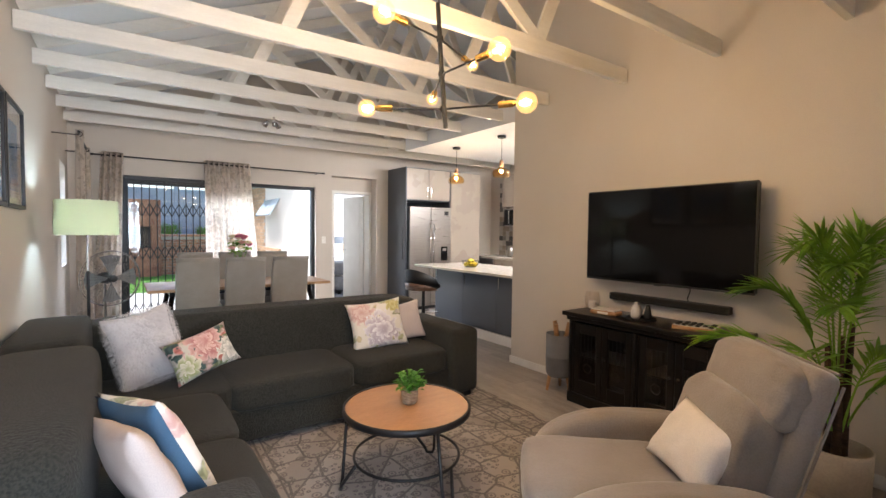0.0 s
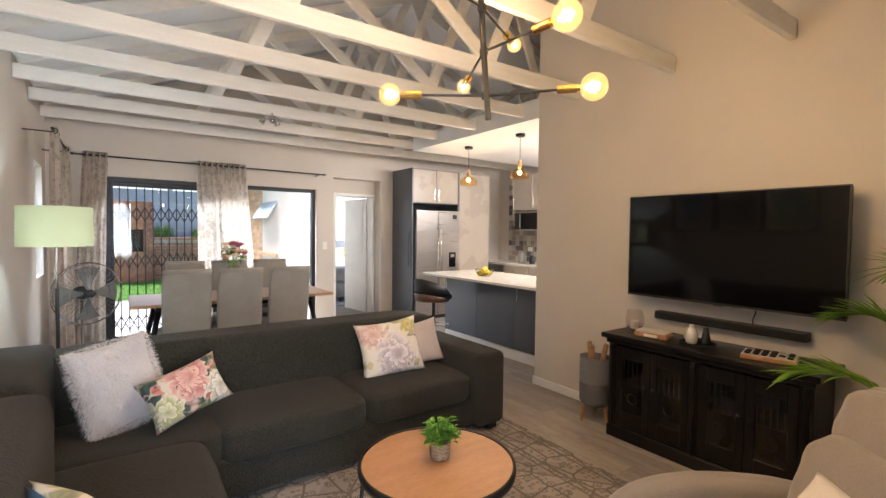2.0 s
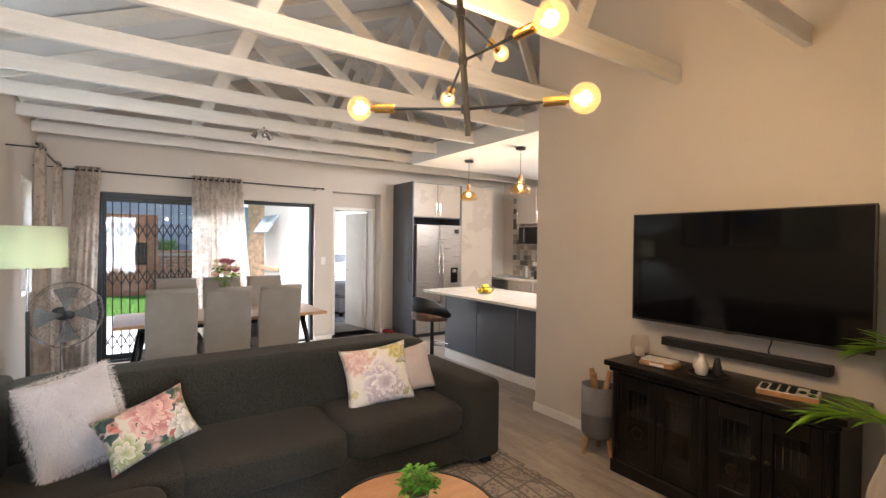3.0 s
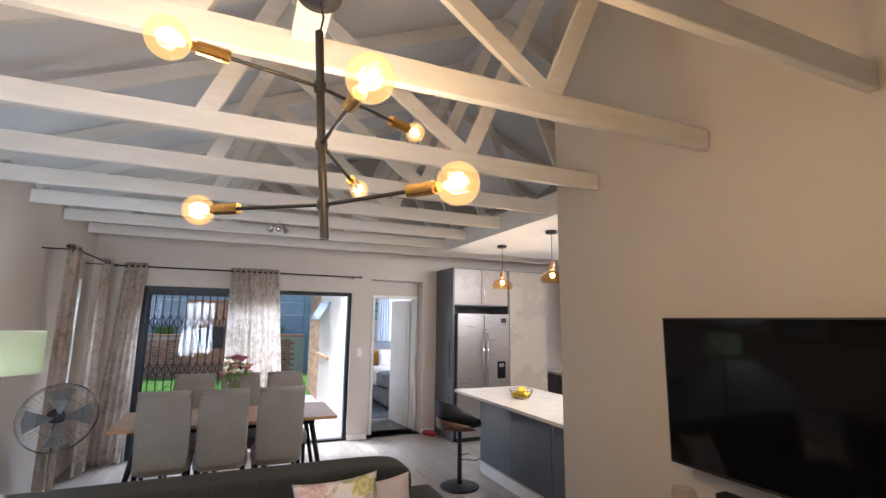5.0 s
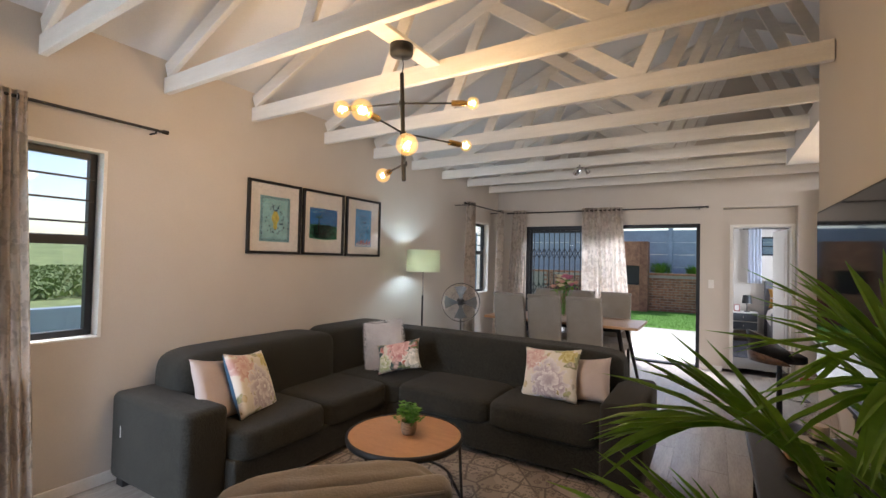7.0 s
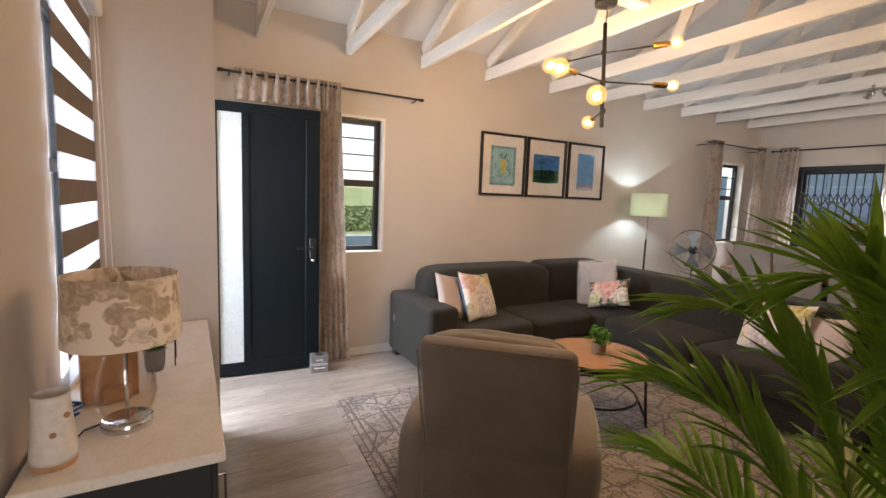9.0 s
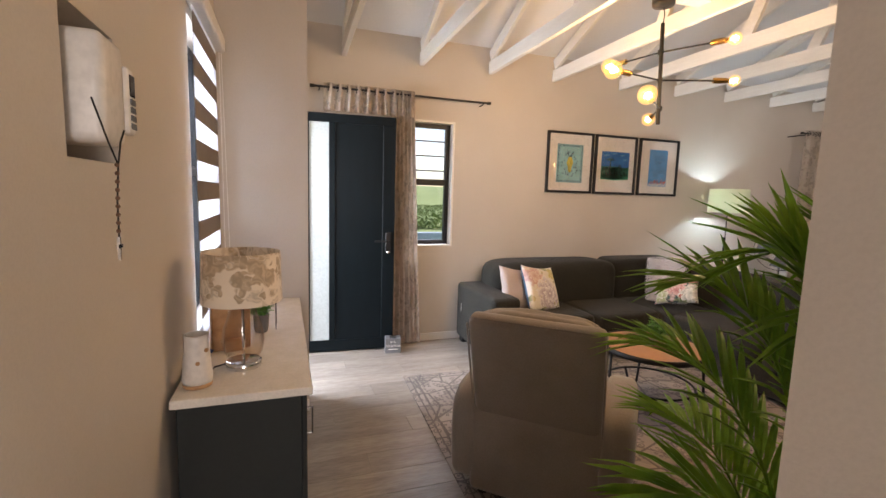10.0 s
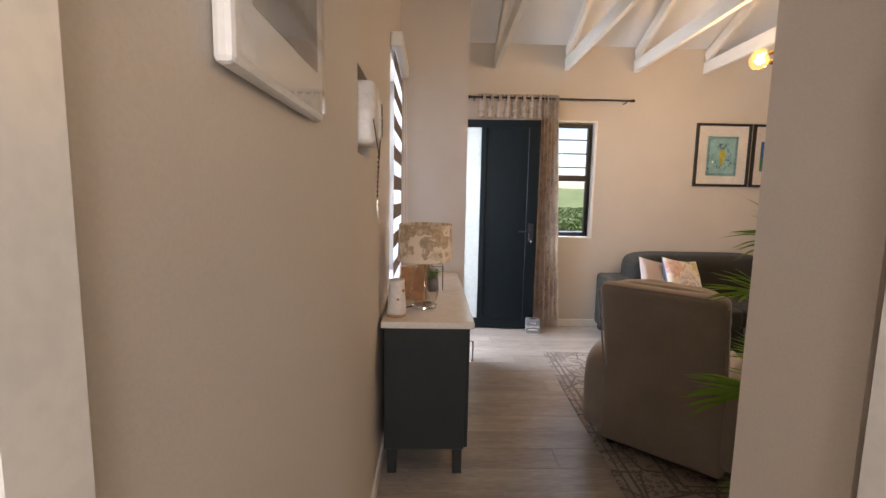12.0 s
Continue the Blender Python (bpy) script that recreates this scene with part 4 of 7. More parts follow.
part("grille", box(-0.043, -0.44, -0.022, -0.0395, 0.44, 0.022, 0.001), mat("speaker_cloth", (0.015, 0.015, 0.016), None, 0.95, 30, bump=0.6, grain=400), sb)
cable = tagged(part("television_cable", tube([(3.42, 1.72, 1.02), (3.425, 1.72, 0.97), (3.42, 1.735, 0.92), (3.425, 1.73, 0.895)], 0.004, 6), M_RUBBER), "thin black cable between television and soundbar", "cable")

cons = thing("sideboard", pose(3.005, 1.28, 0), "black carved wooden sideboard with glazed barred doors", "sideboard")
CL = 1.26
part("top", box(0, 0, 0.715, 0.425, CL, 0.75, 0.006, 2), M_DARKWOOD, cons)
part("cornice", box(0.025, 0.025, 0.68, 0.42, CL - 0.025, 0.716, 0.01, 2), M_DARKWOOD, cons)
part("plinth", box(0.04, 0.03, 0.0, 0.42, CL - 0.03, 0.085, 0.006), M_DARKWOOD, cons)
part("back_panel", box(0.40, 0.04, 0.085, 0.42, CL - 0.04, 0.68), M_DARKWOOD, cons)
part("bottom", box(0.06, 0.05, 0.085, 0.40, CL - 0.05, 0.105), M_DARKWOOD, cons)
for y in (0.035, CL / 2 - 0.03, CL - 0.095):
    part("post", box(0.05, y, 0.085, 0.40, y + 0.06, 0.68, 0.005), M_DARKWOOD, cons)
    part("pilaster", lathe([(0.012, 0), (0.018, 0.03), (0.012, 0.08), (0.016, 0.28), (0.012, 0.50), (0.018, 0.55), (0.012, 0.58)], 12, origin=(0.046, y + 0.03, 0.09)), M_DARKWOOD, cons)
part("shelf", box(0.08, 0.06, 0.38, 0.40, CL - 0.06, 0.395), M_DARKWOOD, cons)
dw = (CL / 2 - 0.03 - 0.095) / 2
for y0 in (0.097, CL / 2 + 0.032):
    for k in range(2):
        a = y0 + k * (dw + 0.002)
        d = part("door", box(0.055, a, 0.10, 0.08, a + 0.05, 0.665, 0.003), M_DARKWOOD, cons)
        part("stile", box(0.055, a + dw - 0.05, 0.10, 0.08, a + dw - 0.002, 0.665, 0.003), M_DARKWOOD, d)
        part("rail", box(0.055, a + 0.05, 0.58, 0.08, a + dw - 0.05, 0.665, 0.003), M_DARKWOOD, d)
        part("rail", box(0.055, a + 0.05, 0.10, 0.08, a + dw - 0.05, 0.20, 0.003), M_DARKWOOD, d)
        g = part("pane", box(0.07, a + 0.05, 0.20, 0.072, a + dw - 0.05, 0.58), M_CLEAR, d)
        for j in range(5):
            yy = a + 0.06 + (dw - 0.12) * j / 4
            part("bar", tube([(0.062, yy, 0.36), (0.062, yy, 0.58)], 0.0025, 5), M_BLACK, d)
        part("scroll", tube([(0.060, a + dw / 2 + 0.035 * math.cos(t), 0.31 + 0.035 * math.sin(t)) for t in [k2 * 0.4488 for k2 in range(14)]], 0.005, 6, closed=True), M_DARKWOOD, d)
        part("knob", lathe([(0.004, 0), (0.012, 0.01), (0.013, 0.018), (0.005, 0.024)], 12), M_BLACK, d).matrix_local = pose(0.055, a + (0.03 if k else dw - 0.03), 0.42, 0, -90, 0)
rnd = random.Random(4)
for i in range(9):
    yy = 0.16 + 0.115 * i
    if abs(yy - CL / 2) < 0.06:
        continue
    zz = 0.105 if i % 2 else 0.395
    hh = rnd.uniform(0.07, 0.13)
    gl = thing("drinking_glass", pose(3.005 + 0.2, 1.28 + yy, zz), "clear glass standing inside the sideboard", "glass", "glassware in the sideboard")
    part("bowl", lathe([(0.022, 0), (0.03, hh * 0.5), (0.028, hh), (0.025, hh), (0.02, 0.01)], 14, cap=False), M_CLEAR, gl, "", True)

# things on the sideboard
vs = thing("candle_holder", pose(3.27, 2.44, 0.75), "dimpled smoky glass candle holder", "candle holder")
part("bowl", lathe([(0.03, 0), (0.055, 0.02), (0.066, 0.07), (0.06, 0.12), (0.05, 0.15), (0.046, 0.15), (0.056, 0.11), (0.06, 0.07), (0.05, 0.024), (0.002, 0.012)], 24), M_CLEAR, vs, "", True)
part("candle", lathe([(0.03, 0.014), (0.03, 0.07), (0.004, 0.072)], 16), M_CERAMIC, vs, "cream candle")
tr = thing("trinket_box", pose(3.17, 2.24, 0.75, 0, 0, 6), "light wooden box with white painted lid", "box")
part("body", box(-0.06, -0.11, 0, 0.06, 0.11, 0.032, 0.012, 3), M_WOOD, tr)
part("lid", box(-0.055, -0.10, 0.0325, 0.055, 0.10, 0.045, 0.006, 2), M_CERAMIC, tr, "white and beige lid")
part("label", box(-0.0615, -0.05, 0.008, -0.0602, 0.04, 0.026), M_TRIM, tr)
ty = thing("serving_tray", pose(3.20, 1.96, 0.75), "round black tray on the sideboard top", "tray")
part("dish", lathe([(0.09, 0), (0.105, 0.004), (0.108, 0.014), (0.102, 0.014), (0.098, 0.007), (0.002, 0.006)], 32), M_RUBBER, ty, "", True)
for nm, x, y, prof, mt, lab in (("vase", 3.17, 1.985, [(0.022, 0), (0.034, 0.012), (0.036, 0.05), (0.022, 0.09), (0.013, 0.10), (0.013, 0.115), (0.017, 0.122), (0.010, 0.122)], M_CERAMIC, "slim white ceramic bottle vase on the tray"), ("vase", 3.235, 2.02, [(0.02, 0), (0.04, 0.02), (0.044, 0.05), (0.03, 0.085), (0.02, 0.088)], M_POT, "round blush ceramic vase on the tray"), ("vase", 3.21, 1.915, [(0.026, 0), (0.03, 0.02), (0.018, 0.08), (0.014, 0.105), (0.008, 0.106)], M_RUBBER, "black conical vase on the tray")):
    v = tagged(part(nm, lathe(prof, 24), mt, smooth=True), lab, "vase")
    put(v, x, y, 0.7572)
gb = thing("board_game", pose(3.19, 1.56, 0.75, 0, 0, 12), "wooden board game with black and white patterned top", "board game")
part("case", box(-0.08, -0.13, 0, 0.08, 0.13, 0.026, 0.003), M_WOOD, gb)
part("board", box(-0.076, -0.126, 0.0265, 0.076, 0.126, 0.03), M_CERAMIC, gb)
rnd = random.Random(8)
for i in range(4):
    for j in range(6):
        if rnd.random() < 0.72:
            pc = lathe([(0.015, 0), (0.016, 0.006), (0.012, 0.009)], 10, origin=(-0.055 + 0.036 * i, -0.10 + 0.04 * j, 0.0302))
            part("counter", pc, M_RUBBER, gb, "black counter")
po = thing("planter_stool", pose(3.20, 2.72, 0), "two-tone grey felt planter on wooden legs", "planter")
part("body", lathe([(0.10, 0.13), (0.115, 0.16), (0.118, 0.30), (0.121, 0.305), (0.118, 0.31), (0.118, 0.50), (0.112, 0.50), (0.108, 0.46), (0.002, 0.45)], 28), M_FELT, po, "", True)
for k in range(3):
    a = 2.1 * k + 0.6
    part("leg", tube([(0.085 * math.cos(a), 0.085 * math.sin(a), 0.15), (0.11 * math.cos(a), 0.11 * math.sin(a), 0.0)], [0.018, 0.012], 10), M_WOOD, po, "tapered wooden leg")
for k in range(3):
    a = 2.1 * k + 1.3
    tagged(part("wooden_stick", tube([(3.20 + 0.05 * math.cos(a), 2.72 + 0.05 * math.sin(a), 0.452), (3.20 + 0.08 * math.cos(a), 2.72 + 0.08 * math.sin(a), 0.60)], 0.019, 10), M_WOOD), "short turned wooden leg standing in the planter", "stick", "wooden sticks in the planter")

# ---- palm ----
palm = thing("potted_palm", pose(3.21, 0.82, 0), "tall green areca palm in a cream stone pot", "plant")
part("pot", lathe([(0.12, 0), (0.155, 0.01), (0.16, 0.23), (0.163, 0.25), (0.15, 0.25), (0.148, 0.21), (0.002, 0.20)], 32), M_POT, palm, "cream stone pot", True)
rnd = random.Random(21)
for k in range(4):
    a = 1.57 * k + 0.4
    part("stem", tube([(0.03 * math.cos(a), 0.03 * math.sin(a), 0.19), (0.035 * math.cos(a), 0.035 * math.sin(a), 0.45), (0.05 * math.cos(a), 0.05 * math.sin(a), 0.74 + 0.06 * k)], [0.026, 0.02, 0.012], 8), M_TRUNK, palm, "fibrous brown stem", True)


def frond(tip, seed, arch=0.10):
    """One feather leaf: a rib that climbs from the crown and bends over to its tip, with narrow leaflets on both sides."""
    r = random.Random(seed)
    tip = Vector(tip) - Vector((3.21, 0.82, 0))
    flat = Vector((tip.x, tip.y, 0))
    z0 = min(0.62, max(0.34, tip.z - 0.55))
    a, c = Vector((0, 0, z0)) + flat * 0.10, tip
    b = Vector((0, 0, tip.z + arch)) + flat * 0.42
    n = 16
    pts = [a * (1 - t) ** 2 + b * 2 * t * (1 - t) + c * t * t for t in [i / n for i in range(n + 1)]]
    length = sum((q - p).length for p, q in zip(pts, pts[1:]))
    st = part("frond", tube(pts, [0.0065 * (1 - 0.8 * i / n) for i in range(n + 1)], 5), M_LEAF, palm)
    bm = bmesh.new()
    d0 = flat.normalized()
    side = Vector((-d0.y, d0.x, 0))
    m = 26
    for k in range(m):
        t = 0.27 + 0.73 * k / (m - 1)
        i = min(n - 1, int(t * n))
        q = pts[i].lerp(pts[i + 1], t * n - i)
        ax = (pts[i + 1] - pts[i]).normalized()
        u = (t - 0.27) / 0.73
        ln = min(0.21, length * 0.32) * (0.45 + 0.75 * math.sin(math.pi * min(1.0, 0.12 + 0.80 * u)) ** 0.8) * r.uniform(0.85, 1.12)
        for s in (-1, 1):
            dr = ax * (0.55 + 0.6 * u + r.uniform(-0.1, 0.1)) + side * s * r.uniform(0.65, 0.95) * (1.1 - 0.6 * u) + Vector((0, 0, r.uniform(-0.05, 0.3)))
            leaf_quad(bm, q, dr, ln, 0.019, r.uniform(0.05, 0.32), fold=0.28)
    for v in bm.verts:      # the leaves bend away from the wall and the screen behind them
        v.co.x = min(v.co.x, 0.215 if v.co.y < 0.36 else 0.04)
    tagged(part("leaf_spray", bm, M_LEAF, st), kind="stuff")


TIPS = [(2.74, 0.72, 1.05), (2.84, 0.74, 1.24), (3.06, 0.70, 1.34), (3.22, 0.66, 1.26), (3.08, 0.92, 1.36), (2.66, 0.87, 0.80), (2.90, 1.34, 0.78), (3.15, 1.22, 1.06),
        (3.02, 0.52, 0.82), (3.28, 1.05, 1.30), (3.25, 0.46, 0.66), (2.90, 0.98, 0.54), (3.36, 0.76, 1.40)]
for i, tip in enumerate(TIPS):
    frond(tip, 100 + i, 0.10 if tip[2] < 1.4 else 0.0)

# ---- chandelier ----
M_BULB = glow("warm_filament", (1.0, 0.62, 0.22), 40)
M_BULBC = glow("cool_filament", (1.0, 0.92, 0.80), 40)
tagged(part("ceiling_plank", box(1.30, 1.668, 2.69, 1.41, 2.318, 2.714, 0.003), M_BEAM), "white painted plank carrying the chandelier", "plank", kind="structure")
cd = thing("chandelier", pose(1.365, 1.99, 0), "black and brass branching chandelier with globe bulbs lit", "chandelier")
part("canopy", lathe([(0.02, 2.625), (0.062, 2.632), (0.066, 2.645), (0.066, 2.69)], 28, origin=(-0.012, 0.004, 0)), M_BLACK, cd, "", True)
part("cord", tube([(-0.012, 0.004, 2.64), (0.004, 0.004, 2.58), (-0.006, 0.004, 2.51)], 0.003, 6), M_BLACK, cd)
part("stem", tube([(-0.006, 0.004, 2.53), (0.016, -0.003, 2.20), (0.038, -0.012, 1.915)], 0.012, 12), M_BLACK, cd)
BULBS = [(-0.36, -0.095, 2.35, 0.05, 1), (0.055, -0.39, 2.195, 0.052, 1), (0.36, 0.175, 2.355, 0.034, 1), (-0.29, 0.215, 2.01, 0.044, 0), (0.285, -0.335, 2.015, 0.052, 1), (0.215, 0.375, 2.18, 0.034, 0)]
for i, (x, y, z, r, warm) in enumerate(BULBS):
    hz = (2.355, 2.185, 2.355, 2.012, 2.012, 2.185)[i]
    hub = Vector((0.187 - 0.0777 * hz, -0.003, hz))
    b = Vector((x, y, z))
    d = (b - hub).normalized()
    s = b - d * (r + 0.085)
    part("arm", tube([hub, s], 0.0055, 8), M_BLACK, cd)
    part("socket", tube([s, s + d * 0.075], 0.017, 14), M_BRASS, cd, "brass socket")
    part("collar", tube([s + d * 0.075, s + d * 0.088], 0.012, 12), M_BRASS, cd)
    bm = bmesh.new()
    bmesh.ops.create_uvsphere(bm, u_segments=20, v_segments=14, radius=r, matrix=Matrix.Translation(b))
    g = part("bulb", bm, M_BULBGLASS, cd, "clear globe bulb, lit", True)
    g.visible_shadow = False
    up = d.orthogonal().normalized()
    pts = [b - d * r * 0.6, b - d * r * 0.1 + up * r * 0.25, b + d * r * 0.3 + up * 0.1 * r, b + d * r * 0.3 - up * 0.1 * r, b - d * r * 0.1 - up * r * 0.25, b - d * r * 0.6]
    part("filament", tube(pts, 0.009 if r > 0.04 else 0.007, 6), M_BULB if warm else M_BULBC, g, "glowing filament").visible_shadow = False
    lamp("bulb_light", "POINT", pose(1.365 + x, 1.99 + y, z), 8.0 if r > 0.04 else 4.4, (1, 0.60, 0.24) if warm else (1, 0.82, 0.62), 0.03)
for z in (2.355, 2.185, 2.012):
    part("hub", lathe([(0.016, -0.014), (0.018, 0), (0.016, 0.014)], 12, origin=(0.187 - 0.0777 * z, -0.003, z)), M_BLACK, cd)

# ---- pictures over the sofa ----
def strokes(name, marks, depth, material, parent):
    """Brush marks on a painting: short flat dabs, each from one end to the other."""
    bm = bmesh.new()
    for (ya, za), (yb, zb), w in marks:
        d = Vector((0, yb - ya, zb - za)).normalized()
        s = Vector((0, -d.z, d.y)) * w / 2
        p, q = Vector((depth, ya, za)), Vector((depth, yb, zb))
        mid = p.lerp(q, 0.5)
        v = [bm.verts.new(c) for c in (p - s * 0.4, mid - s, q - s * 0.4, q + s * 0.4, mid + s, p + s * 0.4)]
        bm.faces.new(v)
    return part(name, bm, material, parent)


def paint(name, c):
    return mat(name, c, tuple(0.6 * v for v in c), 0.7, 25.0, bump=0.1, grain=90)


def art_creature(pf):
    r = random.Random(3)
    dark, yellow = paint("navy_paint", (0.012, 0.03, 0.10)), paint("yellow_paint", (0.60, 0.52, 0.08))
    marks = []
    for k in range(30):
        z = -0.20 + 0.0133 * k
        for y in (-0.143, 0.143):
            marks.append(((y - 0.013 + r.uniform(-0.004, 0.004), z), (y + 0.013, z + r.uniform(-0.006, 0.006)), 0.007))
    for k in range(17):
        y = -0.125 + 0.0155 * k
        for z in (-0.195, 0.175):
            marks.append(((y, z - 0.012), (y + r.uniform(-0.005, 0.005), z + 0.012), 0.007))
    strokes("border_marks", marks, 0.0144, dark, pf)
    marks = []
    for k in range(40):
        a, q = r.uniform(0, 6.28), r.uniform(0.06, 0.105)
        y, z = q * math.cos(a), 1.4 * q * math.sin(a) - 0.01
        marks.append(((y, z), (y + r.uniform(-0.018, 0.018), z + r.uniform(-0.018, 0.018)), 0.011))
    strokes("spots", marks, 0.0144, dark, pf)
    strokes("body", [((0, -0.06), (0, 0.06), 0.085), ((0.0, -0.10), (0.0, -0.05), 0.05)], 0.0146, yellow, pf)
    strokes("horns", [((-0.02, 0.07), (-0.035, 0.125), 0.012), ((0.02, 0.07), (0.04, 0.12), 0.012), ((-0.02, 0.07), (0.025, 0.065), 0.012)], 0.0148, dark, pf)


def art_shore(pf):
    r = random.Random(5)
    green, dark, pale = paint("sea_green_paint", (0.05, 0.30, 0.16)), paint("forest_paint", (0.012, 0.07, 0.04)), paint("cloud_blue_paint", (0.10, 0.30, 0.55))
    strokes("meadow", [((-0.185, -0.148 + 0.011 * k), (0.185, -0.148 + 0.011 * k + r.uniform(-0.01, 0.01)), 0.035) for k in range(12)], 0.0144, green, pf)
    strokes("clouds", [((y, z), (y + 0.06, z + 0.006), 0.018) for y, z in ((-0.15, 0.10), (-0.05, 0.12), (0.06, 0.105), (0.10, 0.06), (-0.10, 0.055))], 0.0144, pale, pf)
    marks = [((-0.07, -0.09), (-0.065, 0.055), 0.018)]
    for a in (0.2, 0.9, 1.7, 2.4, 3.0):
        marks.append(((-0.065, 0.05), (-0.065 + 0.06 * math.cos(a), 0.05 + 0.04 * math.sin(a)), 0.012))
    for k in range(4):
        y = 0.02 + 0.03 * k
        marks.append(((y, -0.10), (0.06 + (y - 0.06) * 0.3, 0.01), 0.008))
    marks += [((y, -0.12), (y + r.uniform(-0.02, 0.02), -0.12 + r.uniform(0.02, 0.07)), 0.012) for y in [-0.17 + 0.0175 * k for k in range(20)]]
    strokes("trees", marks, 0.0147, dark, pf)


def art_sea(pf):
    r = random.Random(7)
    strokes("scribble", [((y, z), (y + r.uniform(0.005, 0.025), z + r.uniform(-0.014, 0.014)), 0.007) for z in (0.12, 0.10, 0.06, 0.045, 0.01, -0.03, -0.05, -0.09) for y in [r.uniform(-0.06, 0.06) for k in range(6)]], 0.0144, paint("ink_blue_paint", (0.012, 0.04, 0.15)), pf)
    strokes("coral", [((y, -0.20 + r.uniform(0, 0.03)), (y + r.uniform(-0.02, 0.03), -0.17 + r.uniform(-0.01, 0.045)), 0.016) for y in [-0.11 + 0.011 * k for k in range(20)]], 0.0146, paint("coral_paint", (0.60, 0.16, 0.12)), pf)
    strokes("foam", [((y, -0.205), (y + 0.03, -0.19 + r.uniform(-0.005, 0.02)), 0.014) for y in [-0.12 + 0.026 * k for k in range(9)]], 0.0148, M_CERAMIC, pf)


ART = [((0.28, 0.52, 0.55), art_creature), ((0.025, 0.15, 0.42), art_shore), ((0.10, 0.33, 0.66), art_sea)]
for i, ((y0, y1), (g, cs)) in enumerate(zip(((2.352, 2.92), (2.945, 3.497), (3.535, 4.10)), ART)):
    pf = thing("framed_picture", pose(XL, (y0 + y1) / 2, 1.82), ("child-like teal and yellow painting in a thin black frame", "blue and green seascape painting in a thin black frame", "blue painting with a coral mark in a thin black frame")[i], "picture", "three pictures over the sofa")
    hw, hh, f = (y1 - y0) / 2, 0.317, 0.024
    bm = box(0.001, -hw, -hh, 0.03, -hw + f, hh, 0.002)
    box(0.001, hw - f, -hh, 0.03, hw, hh, 0.002, bm=bm)
    box(0.001, -hw + f, -hh, 0.03, hw - f, -hh + f, 0.002, bm=bm)
    box(0.001, -hw + f, hh - f, 0.03, hw - f, hh, 0.002, bm=bm)
    part("frame", bm, M_BLACK, pf)
    part("mount", box(0.002, -hw + f, -hh + f, 0.012, hw - f, hh - f), M_CERAMIC, pf, "cream mount")
    ah, az0, az1 = (0.16, -0.21, 0.19) if i == 0 else (0.185, -0.15, 0.145) if i == 1 else (0.13, -0.21, 0.20)
    part("painting", box(0.0125, -ah, az0, 0.014, ah, az1), mat("painted_paper_%d" % i, g, tuple(0.75 * v for v in g), 0.8, 14.0, bump=0.1), pf)
    cs(pf)
    gl = part("glazing", box(0.019, -hw + f, -hh + f, 0.021, hw - f, hh - f), M_GLASS, pf)
    gl.visible_shadow = False

# ---- floor lamp and fan ----
fl = thing("floor_lamp", pose(-0.16, 4.58, 0), "floor lamp with pale green drum shade, lit", "floor lamp")
part("base", lathe([(0.13, 0), (0.135, 0.01), (0.13, 0.022), (0.012, 0.03)], 32), M_BLACK, fl, "", True)
part("pole", tube([(0, 0, 0.02), (0, 0, 1.05)], 0.011, 10), M_BLACK, fl)
part("upper_pole", tube([(0, 0, 1.05), (0, 0, 1.40)], 0.008, 10), M_CHROME, fl, "chrome upper pole")
shade_m = bpy.data.materials.new("translucent_shade")
shade_m.use_nodes = True
nt = shade_m.node_tree
pr = nt.nodes["Principled BSDF"]
pr.inputs["Base Color"].default_value = (0.74, 0.73, 0.58, 1)
pr.inputs["Roughness"].default_value = 0.9
tl, mx = nt.nodes.new("ShaderNodeBsdfTranslucent"), nt.nodes.new("ShaderNodeMixShader")
tl.inputs[0].default_value = (0.70, 0.73, 0.55, 1)
mx.inputs[0].default_value = 0.5
nt.links.new(pr.outputs[0], mx.inputs[1])
nt.links.new(tl.outputs[0], mx.inputs[2])
nt.links.new(mx.outputs[0], nt.nodes["Material Output"].inputs[0])
part("shade", lathe([(0.205, 1.335), (0.20, 1.60), (0.197, 1.60), (0.202, 1.335)], 40, cap=False), shade_m, fl, "pale green fabric drum shade", True)
for k in range(3):
    a = 2.094 * k
    part("spoke", tube([(0, 0, 1.42), (0.198 * math.cos(a), 0.198 * math.sin(a), 1.42)], 0.002, 5), M_CHROME, fl)
bm = bmesh.new()
bmesh.ops.create_uvsphere(bm, u_segments=14, v_segments=10, radius=0.03, matrix=Matrix.Translation((0, 0, 1.46)))
part("bulb", bm, glow("cool_bulb", (0.75, 0.95, 1.0), 30), fl, "", True).visible_shadow = False
lamp("floor_lamp_light", "POINT", pose(-0.16, 4.58, 1.46), 11, (0.68, 0.92, 1.0), 0.03)

fan = thing("pedestal_fan", pose(-0.03, 5.32, 0, 0, 0, 28), "chrome pedestal fan with wire guard, switched off", "fan")
part("base", lathe([(0.19, 0), (0.195, 0.015), (0.15, 0.03), (0.02, 0.045)], 32), M_RUBBER, fan, "", True)
part("pole", tube([(0, 0.1, 0.03), (0, 0.1, 0.86)], 0.013, 10), M_CHROME, fan)
part("motor", lathe([(0.025, -0.16), (0.05, -0.13), (0.055, -0.06), (0.04, -0.03)], 20), M_RUBBER, fan, "", True).matrix_local = pose(0, 0, 0.92, 90, 0, 0)
def ring(r, y, t, parent):
    return part("guard_ring", tube([(r * math.cos(a), y, 0.92 + r * math.sin(a)) for a in [2 * math.pi * k / 36 for k in range(36)]], t, 6, closed=True), M_CHROME, parent)
ring(0.257, 0.0, 0.005, fan)
ring(0.251, -0.03, 0.003, fan)
ring(0.145, -0.045, 0.002, fan)
